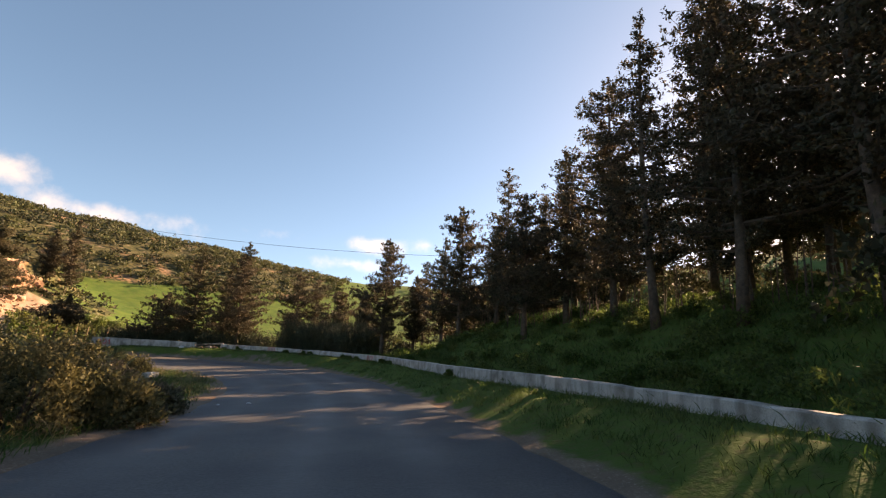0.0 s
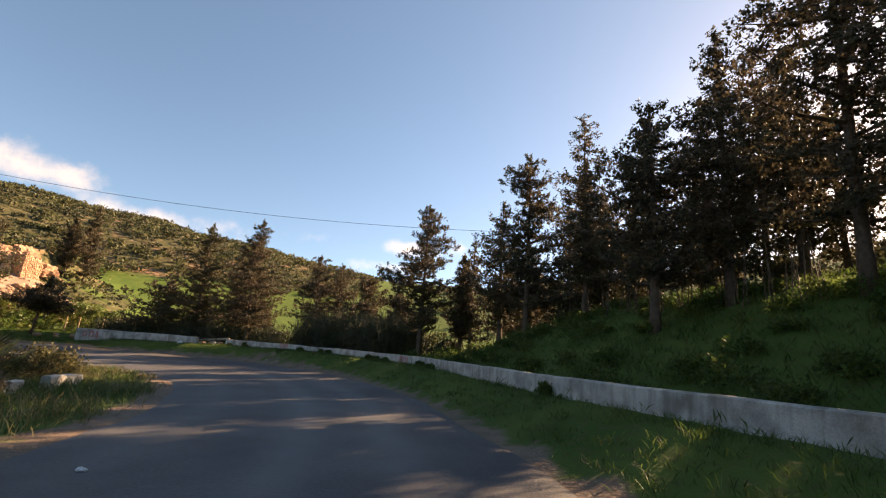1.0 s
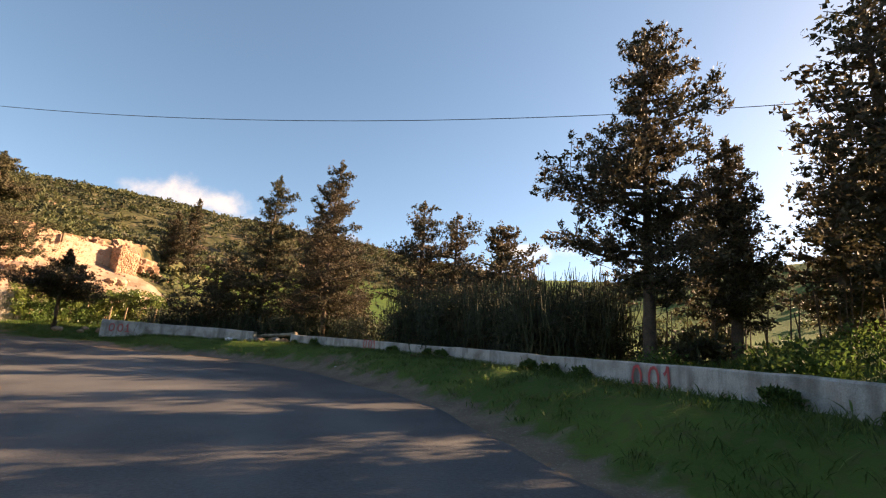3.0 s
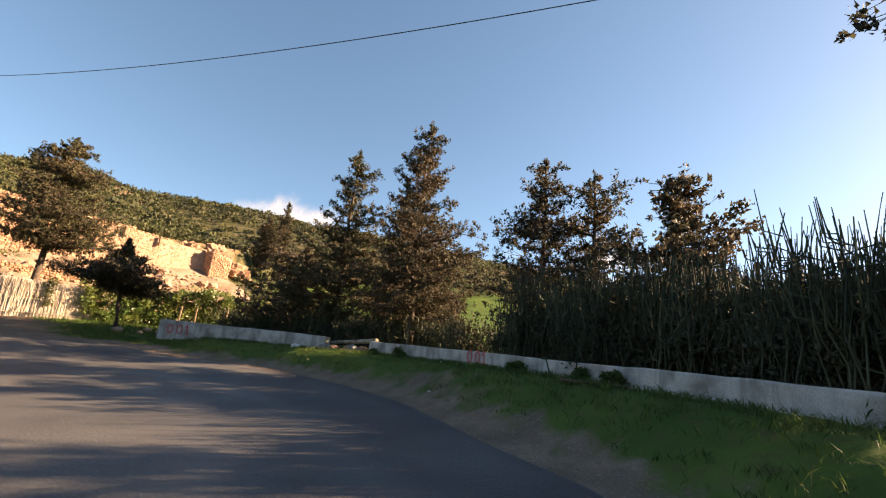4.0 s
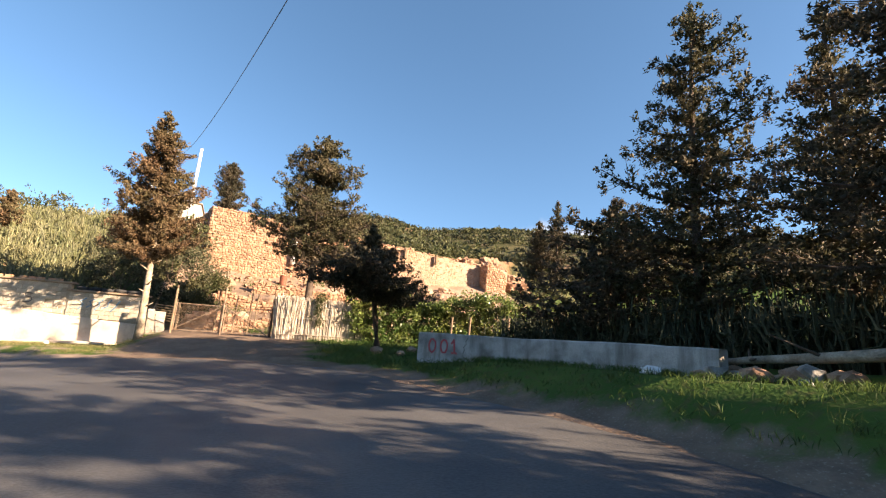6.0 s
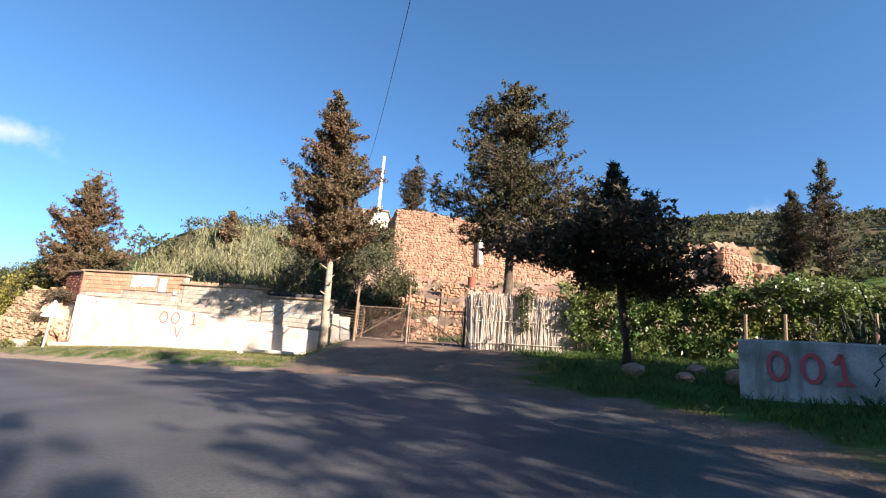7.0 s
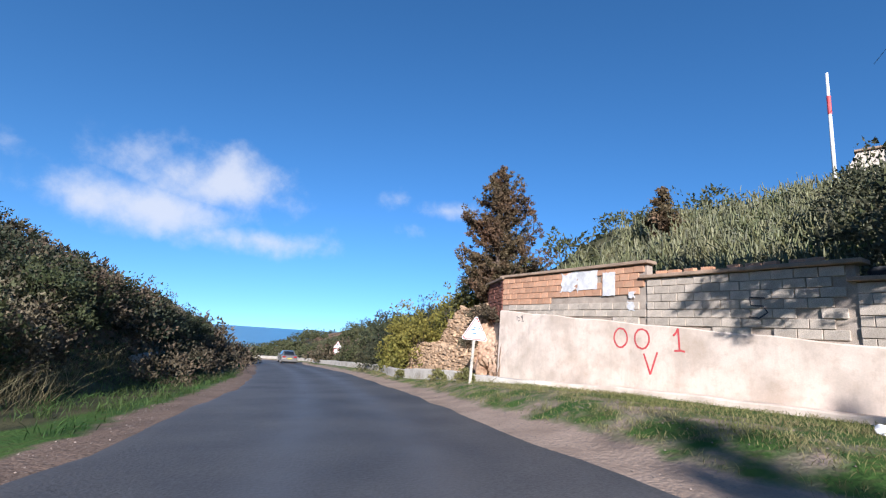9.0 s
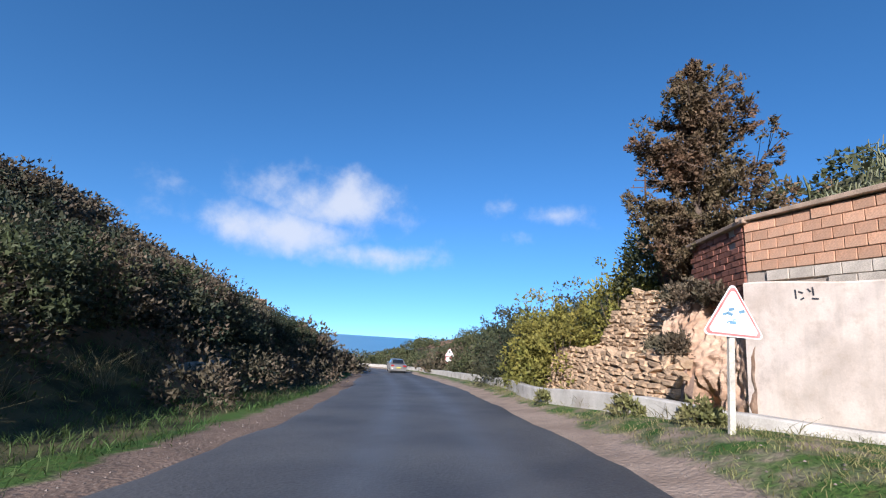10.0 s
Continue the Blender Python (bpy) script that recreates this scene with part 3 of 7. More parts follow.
def build_road():
    n = len(LINE)
    cols = np.linspace(0, 1, 29)
    s = np.arange(n)
    lo = -LINE[:, 5] + 0.18 * ripple(s, s, 5, 7) + 0.08 * ripple(s, s, 1.3, 8)
    hi = LINE[:, 3] + 0.16 * ripple(s, s, 4, 9) + 0.08 * ripple(s, s, 1.1, 6)
    d = lo[:, None] + (hi - lo)[:, None] * cols[None]
    x = LINE[:, 0, None] + RIGHT[:, 0, None] * d
    y = LINE[:, 1, None] + RIGHT[:, 1, None] * d
    z = land(x.ravel(), y.ravel())[0] + 0.012
    z = z.reshape(d.shape)
    z[:, 0] -= 0.05
    z[:, -1] -= 0.05
    m = len(cols)
    k = (np.arange(n - 1)[:, None] * m + np.arange(m - 1)[None]).ravel()
    me = array_mesh("road", np.stack([x.ravel(), y.ravel(), z.ravel()], 1), np.stack([k, k + 1, k + m + 1, k + m], 1), M_ASPHALT)
    track = np.exp(-(((d + 0.75) / 0.38) ** 2)) + np.exp(-(((d - 0.8) / 0.38) ** 2)) + 0.7 * np.exp(-(((d + 3.0) / 0.4) ** 2))
    a = me.attributes.new("track", "FLOAT", "POINT")
    a.data.foreach_set("value", track.ravel().astype(np.float32))
    me.polygons.foreach_set("use_smooth", [True] * len(me.polygons))
    solid("road", me, M_ASPHALT, "worn dark asphalt road bending round a hairpin", "road", kind="structure")


build_ground()
build_road()
sea = Shape().add([(-4500, -4500, -58), (4500, -4500, -58), (4500, 1200, -58), (-4500, 1200, -58)], [(0, 1, 2, 3)])
solid("sea", sea, M_SEA, "calm blue sea reaching the horizon", "sea", kind="structure")


# ---- leaves and trees ----
def blades(rng, centres, radius, count, length, width, up=0.3, out=None):
    """Leaf blades (kite-shaped quads) scattered in balls round the centres."""
    c = np.repeat(centres, count, axis=0)
    r = np.repeat(np.broadcast_to(radius, (len(centres),)), count)
    n = len(c)
    off = rng.normal(size=(n, 3))
    off *= (rng.random(n) ** 0.45 / np.linalg.norm(off, axis=1) * r)[:, None]
    off[:, 2] *= 0.75
    p = c + off
    d = off / (np.linalg.norm(off, axis=1)[:, None] + 1e-6) + rng.normal(size=(n, 3)) * 0.7 + np.array([0, 0, up])
    if out is not None:
        d += np.repeat(out, count, axis=0)
    d /= np.linalg.norm(d, axis=1)[:, None]
    s = np.cross(d, rng.normal(size=(n, 3)))
    s /= np.linalg.norm(s, axis=1)[:, None] + 1e-6
    ln = (length * rng.uniform(0.6, 1.3, n))[:, None]
    w = (width * rng.uniform(0.7, 1.3, n))[:, None]
    v = np.stack([p + s * w * 1.25, p + d * ln, p - s * w * 1.25], 1).reshape(-1, 3)
    f = np.arange(3 * n).reshape(-1, 3)
    return v, f


def sprays(rng, cent, rad, away, count, length, width):
    """Tufts of foliage: each a small dark heart in a ragged cloud of leaf chips drawn out along its shoot."""
    n = len(cent)
    d = away + rng.normal(size=(n, 3)) * 0.45 + np.array([0, 0, 0.2])
    d /= np.linalg.norm(d, axis=1)[:, None]
    s = np.cross(d, rng.normal(size=(n, 3)))
    s /= np.linalg.norm(s, axis=1)[:, None]
    t = np.cross(d, s)
    r = rad[:, None]
    wob = rng.uniform(0.4, 1.3, (6, n, 1)) * 0.55
    v = np.stack([cent - d * r * 0.8 * wob[0], cent + s * r * 0.7 * wob[1], cent + t * r * 0.6 * wob[2], cent - s * r * 0.7 * wob[3], cent - t * r * 0.6 * wob[4], cent + d * r * 0.8 * wob[5]], 1).reshape(-1, 3)
    f = (np.arange(n)[:, None, None] * 6 + np.array([[0, 2, 1], [0, 3, 2], [0, 4, 3], [0, 1, 4], [5, 1, 2], [5, 2, 3], [5, 3, 4], [5, 4, 1]])[None]).reshape(-1, 3)
    m = n * count
    a = rng.random(m) * 6.283
    e = rng.uniform(-0.9, 1.15, m)
    D, S, T, R = (np.repeat(q, count, axis=0) for q in (d, s, t, r))
    side = S * np.cos(a)[:, None] + T * np.sin(a)[:, None]
    p = np.repeat(cent, count, axis=0) + D * R * e[:, None] + side * R * (rng.uniform(0.25, 0.8, m) * np.sqrt(np.clip(1.25 - e * e, 0.06, 1)))[:, None]
    b = side * 0.5 + D * 0.6 + rng.normal(size=(m, 3)) * 0.6
    b /= np.linalg.norm(b, axis=1)[:, None]
    w = np.cross(b, rng.normal(size=(m, 3)))
    w *= (width * rng.uniform(0.6, 1.5, m) / (np.linalg.norm(w, axis=1) + 1e-6))[:, None]
    ln = (length * rng.uniform(0.5, 1.4, m))[:, None]
    v2 = np.stack([p - b * ln * 0.4 + w, p + b * ln * 0.8, p - b * ln * 0.4 - w], 1).reshape(-1, 3)
    return np.vstack([v, v2]), np.vstack([f, np.arange(3 * m).reshape(-1, 3) + len(v)])


def conifer(label, base, tall, profile, seed, leaf=M_PINE, bark=M_BARK, limbs=80, tuft=0.34, count=34, clear=0.12, trunk=0.16, blade=(0.19, 0.045),
            lean=(0, 0), rise=0.25, stubs=0, gaps=0.12, group="roadside conifers"):
    """A ragged evergreen: tapered trunk, limbs and a crown of many small sprays. profile: height fraction, reach in metres."""
    rng = np.random.default_rng(seed)
    root = thing("conifer", label, "tree", base, group=group)
    wood, arms = Shape(), Shape()
    hs = np.linspace(-0.25, tall * 0.97, 9)
    bend = rng.normal(size=2) * 0.012 * tall

    def axis(h):
        u = max(h, 0) / tall
        return np.array([lean[0] * u + bend[0] * math.sin(3 * u), lean[1] * u + bend[1] * math.sin(2.4 * u), h])

    wood.tube([axis(h) for h in hs], [trunk * (1.25 if i == 0 else 1) * (1 - 0.93 * max(h, 0) / tall) + 0.012 for i, h in enumerate(hs)], 9)
    cent, rad, away = [], [], []
    ph, pr = zip(*profile)
    for i in range(limbs):
        u = clear + (0.99 - clear) * ((i + rng.random()) / limbs)
        reach = float(np.interp(u, ph, pr)) * rng.uniform(0.5, 1.12)
        if rng.random() < gaps:
            reach *= 0.45
        elif rng.random() < 0.1:
            reach *= 1.15
        a = i * 2.4 + rng.normal() * 0.5
        start = axis(u * tall)
        up = rise * rng.uniform(0.2, 1.5)
        tip = start + np.array([math.cos(a) * reach, math.sin(a) * reach, reach * up])
        mid = (start + tip) / 2 + np.array([0, 0, -0.06 * reach])
        if reach > 0.5:
            arms.tube([start, mid, tip], [0.018 + 0.018 * reach, 0.014 + 0.01 * reach, 0.01], 4, cap=False)
        k = max(2, int(reach / (tuft * 0.31)))
        for j in range(k):
            s = 0.18 + 0.84 * (j + rng.random()) / k
            p = start * (1 - s) + tip * s + np.array([0, 0, -0.06 * reach * 4 * s * (1 - s)])
            fan = rng.normal() * 0.24 * reach * (0.45 + 0.55 * s)
            p = p + np.array([-math.sin(a) * fan, math.cos(a) * fan, rng.normal() * (0.045 * reach + 0.03) + 0.12 * abs(fan)])
            if abs(fan) > 0.42:
                root_p = start * (1 - s * 0.85) + tip * s * 0.85
                arms.tube([root_p, (root_p + p) / 2 + np.array([0, 0, -0.03]), p], [0.012, 0.009, 0.006], 3, cap=False)
            cent.append(p)
            rad.append(tuft * rng.uniform(0.5, 1.05) * (0.7 if u > 0.9 else 1))
            sw = math.copysign(0.5, fan) * min(1, abs(fan) * 2)
            away.append((math.cos(a) * 0.6 - math.sin(a) * sw, math.sin(a) * 0.6 + math.cos(a) * sw, 0.35))
    for i in range(4):
        cent.append(axis(tall * (0.95 + 0.018 * i)))
        rad.append(tuft * 0.5)
        away.append((0, 0, 0.8))
    for i in range(stubs):
        h = tall * clear * (0.35 + 0.65 * (i + 0.5) / stubs)
        a = i * 2.2 + rng.random()
        p = axis(h)
        q = p + np.array([math.cos(a), math.sin(a), 0.45]) * rng.uniform(0.25, 0.6)
        wood.tube([p, q], [0.045, 0.015], 5)
    part("trunk", wood, bark, root, smooth=True)
    tagged(part("branching", arms, M_BARK, root), kind="stuff")
    v, f = sprays(rng, np.array(cent), np.array(rad), np.array(away), max(9, int(count * 0.38)), blade[0] * 0.8, blade[1] * 1.3)
    tagged(part("crown", array_mesh("crown", v, f, leaf), leaf, root), kind="stuff")
    return root


def shrub_data(rng, wide, tall, tufts, count, blade, radius=0.3):
    """Blades over a lumpy mound."""
    a = rng.random(tufts) * 2 * math.pi
    e = np.arcsin(rng.random(tufts) ** 0.8)
    s = rng.uniform(0.72, 1.04, tufts) * (1 + 0.2 * np.sin(3 * a + rng.random() * 6))
    c = np.stack([np.cos(a) * np.cos(e) * wide * s, np.sin(a) * np.cos(e) * wide * s, np.sin(e) * tall * s + 0.05], 1)
    out = c / (np.linalg.norm(c, axis=1)[:, None] + 1e-6) * 0.7
    return blades(rng, c, radius * rng.uniform(0.7, 1.3, tufts), max(6, int(count * 0.74)), blade[0] * 1.13, blade[1] * 1.18, 0.3, out)


def shrub(label, at, wide, tall, seed, leaf=M_BUSH, tufts=130, count=40, blade=(0.11, 0.03), radius=0.3, name="shrub", group="roadside shrubs"):
    rng = np.random.default_rng(seed)
    root = thing(name, label, "shrub", at, group=group)
    stems = Shape()
    for i in range(7):
        a = i * 0.9 + rng.random()
        stems.tube([(0, 0, -0.15), (math.cos(a) * wide * 0.3, math.sin(a) * wide * 0.3, tall * 0.4), (math.cos(a) * wide * 0.5, math.sin(a) * wide * 0.5, tall * 0.7)], [min(0.04, 0.03 * tall), min(0.025, 0.02 * tall), 0.006], 5)
    tagged(part("wood", stems, M_BARK, root), kind="stuff")
    v, f = shrub_data(rng, wide, tall, tufts, count, blade, radius)
    tagged(part("foliage", array_mesh("foliage", v, f, leaf), leaf, root), kind="stuff")
    return root


def on_ground(x, y, dz=0.0):
    return (x, y, height(x, y) + dz)


def scatter(rng, n, x0, x1, y0, y1, keep):
    """Random places in a box for which keep(x, y, land) holds, with their ground heights."""
    x, y = rng.uniform(x0, x1, n), rng.uniform(y0, y1, n)
    got = land(x, y)
    m = keep(x, y, got)
    return np.stack([x[m], y[m], got[0][m]], 1)


SPIRE = [(0, 0.6), (0.12, 2.0), (0.3, 2.5), (0.5, 2.1), (0.7, 1.5), (0.88, 0.85), (1, 0.1)]
BROAD = [(0, 0.9), (0.12, 2.7), (0.3, 3.3), (0.5, 3.0), (0.68, 2.3), (0.85, 1.55), (0.95, 1.0), (1, 0.4)]

# pale trunk beside the gate: slender crown well above the ground
conifer("tall conifer with bare pale trunk and browned crown", on_ground(-43.27, 31.79), 10.5, [(0, 0), (0.29, 0.7), (0.35, 2.0), (0.45, 2.15), (0.6, 1.8), (0.75, 1.25), (0.9, 0.65), (1, 0.12)], 11,
        M_PINE_BROWN, M_BARK_PALE, 130, 0.21, 72, 0.33, 0.155, (0.125, 0.02), (0.2, -0.7), 0.3, stubs=7, gaps=0.25)
# broad-topped tree inside the cane fence
conifer("spreading conifer with layered crown behind the cane fence", on_ground(-42.0, 38.5), 9.9, [(0, 0), (0.34, 0.6), (0.4, 3.6), (0.5, 3.7), (0.6, 2.5), (0.75, 2.2), (0.9, 1.3), (1, 0.2)], 12,
        M_PINE, M_BARK, 92, 0.21, 66, 0.36, 0.2, (0.125, 0.02), (1.0, -0.2), 0.2, stubs=5, gaps=0.3)
# low dark tree with a flat leaning crown
conifer("small dark conifer with flattened drooping crown", on_ground(-36.2, 40.5), 4.2, [(0, 0), (0.4, 1.2), (0.46, 2.9), (0.6, 2.7), (0.72, 1.4), (0.85, 0.6), (1, 0.15)], 13,
        M_PINE_DARK, M_BARK, 66, 0.21, 60, 0.42, 0.11, (0.125, 0.02), (1.9, -1.1), 0.06, gaps=0.22)
# end of the block wall
conifer("bushy conifer half browned above the stone bank", on_ground(-51.3, 16.1), 6.9, [(0, 1.2), (0.15, 1.95), (0.4, 1.8), (0.65, 1.3), (0.85, 0.75), (1, 0.12)], 14,
        M_PINE_BROWN, M_BARK, 105, 0.2, 66, 0.03, 0.14, (0.125, 0.02), (0.1, 0.0), 0.7, gaps=0.1)
# row behind the low wall round the bend
ROW = [(-26.9, 46, 9.0, 1.0, "T"), (-21.91, 45.49, 9.3, 1.12, "T"), (-24.34, 46.96, 7.6, 0.8, "T"), (-16.0, 44.6, 6.5, 0.72, "B"), (-14.3, 44.9, 6.0, 0.62, "B"),
       (-6.0, 36.0, 8.1, 0.82, "B"), (-3.81, 37.92, 5.6, 0.5, "T"), (-0.2, 32.6, 8.5, 0.95, "B"), (2.15, 30.0, 6.4, 0.6, "T"), (3.13, 23.9, 6.2, 0.95, "B"), (5.17, 23.55, 7.6, 0.9, "T"),
       (6.43, 20.26, 8.2, 1.05, "B"), (6.71, 16.78, 9.2, 1.05, "T"), (7.62, 13.4, 9.8, 1.15, "B"), (8.43, 9.82, 10.5, 1.1, "B"), (9.65, 6.24, 10.5, 1.1, "T"), (9.9, 2.38, 10.5, 1.2, "B"),
       (10.16, 17.06, 10.0, 1.1, "T"), (11.14, 11.77, 10.5, 1.2, "B"), (8.89, 26.11, 8.0, 1.1, "T"), (5.69, 31.98, 7.5, 1.0, "T"), (-11.5, 43.3, 4.9, 0.75, "B"), (-0.57, 39.92, 6.0, 0.9, "T"),
       (13.17, 5.94, 11.0, 1.2, "B"), (12.95, 21.29, 9.0, 1.1, "T"), (-30.0, 46.2, 4.4, 0.95, "B"), (10.5, -3, 10.5, 1.2, "B"), (-24.6, 50.5, 3.2, 0.8, "B")]
row_trees = []
for i, (x, y, tall, fat, kind_) in enumerate(ROW):
    tall *= 1.13 if i < 11 or i in (19, 20, 21, 22, 25, 27) else 1.28
    slim = 1.0 if i < 8 or i in (21, 25, 27) else 0.82
    prof = [(a, b * fat * slim) for a, b in (SPIRE if kind_ == "T" else BROAD)]
    tall *= 1.08 if 9 <= i < 19 or i in (23, 24, 26) else 1.0
    row_trees.append(conifer("tall dark conifer behind the low white wall" if tall > 8 else "shorter dark conifer behind the low white wall", on_ground(x, y), tall, prof, 100 + i,
                             M_PINE_DARK if i not in (0, 2) else M_PINE, M_BARK, (76 if i in (5, 7) else 92 if i < 9 else 70) if tall > 9 else (54 if i in (3, 4) else 72 if i < 9 else 62), 0.21 if i < 9 or i in (21, 25, 27) else (0.24 if i < 14 else 0.28), (46 if i in (3, 4) else 57) if i < 9 else (44 if i < 14 else 27), 0.06 if i in (0, 25) else (0.13 if i < 5 or i == 21 else (0.17 if i < 10 else 0.14)), 0.15, ((0.112, 0.024) if i < 14 else (0.145, 0.029)) if i > 8 else (0.115, 0.02),
                             rise=0.2 + 0.12 * (i % 3 == 0), gaps=0.4 if i in (5, 7) else 0.28 if i < 9 else 0.32))
# deeper copies of the row trees on the bank, added to block the sun
for k, (x, y) in enumerate([(15.5, 9.5), (16.0, 20.0), (9.5, 29.5), (17.5, 3.5), (3.5, 37.5), (14.0, -7.0), (9.8, -9.0), (11.6, 15.2), (12.4, 8.6), (14.2, 13.6), (10.8, 20.4), (19.5, 14.5), (13.2, 1.2), (12.2, 18.0), (13.0, 24.6), (17.2, 10.6)]):
    t = row_trees[(5, 7, 11, 13, 14, 17)[k % 6]]
    copy_thing(t, Matrix.Translation(on_ground(x, y)) @ Matrix.Rotation(k * 1.1, 4, "Z"))
# more added copies behind the bend trees, keeping sun off the road
for k, (x, y) in enumerate([(-3.4, 42.6), (0.6, 40.2), (4.6, 37.0), (8.6, 33.2), (12.6, 29.4), (1.6, 45.5), (7.4, 41.0), (3.8, 33.8), (6.8, 28.4), (10.6, 36.6), (2.4, 36.6), (6.0, 36.0), (-1.4, 35.4)]):
    copy_thing(row_trees[(20, 22)[k % 2]], Matrix.Translation(on_ground(x, y)) @ Matrix.Rotation(k * 1.7, 4, "Z"))
# pair of slim trees out in the field
for i, (x, y, tall) in enumerate([(-62.4, 69.7, 12.0), (-65.6, 69.4, 8.6), (-30, 62, 4.5), (-24, 66, 4.0), (-40, 66, 4.2), (-14, 66, 6.5)]):
    conifer("slim dark conifer standing in the green field", on_ground(x, y), tall, [(0, 0.6), (0.15, 1.5), (0.35, 1.6), (0.6, 1.3), (0.82, 0.8), (1, 0.12)], 200 + i, M_PINE_DARK, M_BARK, 95, 0.34, 40, 0.1, 0.14, (0.2, 0.035), rise=0.5)
# dense cypress and others on the terrace
conifer("dense dark cypress on the terrace", on_ground(-74.0, 33.1), 9.6, [(0, 0.8), (0.2, 1.45), (0.5, 1.55), (0.8, 1.15), (0.93, 0.6), (1, 0.15)], 230, M_PINE_DARK, M_BARK, 150, 0.3, 50, 0.02, 0.16, (0.17, 0.03), rise=1.1, gaps=0)
conifer("small leaning conifer on the scrub slope", on_ground(-59.72, 20.14), 3.4, [(0, 0.8), (0.5, 1.0), (1, 0.2)], 231, M_PINE_BROWN, M_BARK, 40, 0.3, 34, 0.05, 0.1, (0.2, 0.05))


# ---- low walls ----
def wall_strip(line, foot, top, thick, seed):
    """An uneven masonry wall along a plan line; foot and top are heights at each point."""
    n = len(line)
    t = np.gradient(line, axis=0)
    t /= np.linalg.norm(t, axis=1)[:, None]
    r = np.stack([t[:, 1], -t[:, 0]], 1)
    s = np.arange(n)
    top = top + 0.015 * ripple(s, s, 1.1, seed) + 0.02 * ripple(s, s, 4, seed + 1)
    face = 0.012 * ripple(s, s, 0.8, seed + 2)
    rows = [(0.5 * thick + 0.03, foot - 0.4), (0.5 * thick + 0.0, foot + 0.1), (0.5 * thick, top - 0.03), (0.5 * thick - 0.03, top), (-0.5 * thick + 0.03, top),
            (-0.5 * thick, top - 0.03), (-0.5 * thick, foot + 0.1), (-0.5 * thick - 0.03, foot - 0.4)]
    v = []
    for k, (o, z) in enumerate(rows):
        v.append(np.stack([line[:, 0] + r[:, 0] * (o + face), line[:, 1] + r[:, 1] * (o + face), z], 1))
    v = np.stack(v, 1).reshape(-1, 3)
    m = len(rows)
    sh = Shape()
    faces = [(i * m + j, (i + 1) * m + j, (i + 1) * m + (j + 1) % m, i * m + (j + 1) % m) for i in range(n - 1) for j in range(m)]
    faces += [tuple(range(m)), tuple((n - 1) * m + j for j in reversed(range(m)))]
    return sh.add(v, faces)


WALL_TOP = np.interp(np.arange(len(LOW_WALL)), [int(np.abs(LOW_WALL[:, 1] - y).argmin()) for y in (-40, 0, 12, 21, 31)] + [len(LOW_WALL) - 1], [0.9, 0.6, 0.5, 0.42, 0.46, 0.53])
WALL_FOOT = land(LOW_WALL[:, 0], LOW_WALL[:, 1])[0] - 0.05
gap0 = int(np.abs(LOW_WALL[:, 0] + 22.3).argmin())
gap1 = int(np.abs(LOW_WALL[:, 0] + 25.0).argmin())
for a, b in ((0, gap0 + 1), (gap1, len(LOW_WALL))):
    solid("boundary_wall", wall_strip(LOW_WALL[a:b], WALL_FOOT[a:b], WALL_TOP[a:b], 0.28, a), M_PLASTER, "low whitewashed boundary wall with stained peeling plaster", "wall", kind="structure")

# the broken stretch
rubble = random.Random(5)
for i in range(16):
    k = rubble.randint(gap0 - 1, gap1 + 1)
    x, y = LOW_WALL[k] + np.array([rubble.uniform(-0.5, 0.5), rubble.uniform(-0.5, 0.4)])
    s = rubble.uniform(0.12, 0.34)
    bm = bmesh.new()
    bmesh.ops.create_icosphere(bm, subdivisions=1, radius=s)
    for v in bm.verts:
        v.co *= rubble.uniform(0.7, 1.1)
        v.co.z *= 0.6
    me = bpy.data.meshes.new("rubble_stone")
    bm.to_mesh(me)
    bm.free()
    me.materials.append(M_STONE if i % 3 else M_PLASTER)
    solid("rubble_stone", me, M_STONE, "broken stone fallen from the boundary wall", "stone", (x, y, height(x, y) + s * 0.35), group="rubble of the broken wall")


def stroke(sh, pts, width, place):
    """A painted stroke: a ribbon along points in the wall's plane; place maps (u, v) to the world."""
    p = np.array(pts, float)
    t = np.gradient(p, axis=0)
    t /= np.linalg.norm(t, axis=1)[:, None] + 1e-9
    nrm = np.stack([-t[:, 1], t[:, 0]], 1) * width / 2
    v = [place(*(q + o)) for q, o in zip(p, nrm)] + [place(*(q - o)) for q, o in zip(p, nrm)]
    n = len(p)
    sh.add(v, [(i, i + 1, n + i + 1, n + i) for i in range(n - 1)])


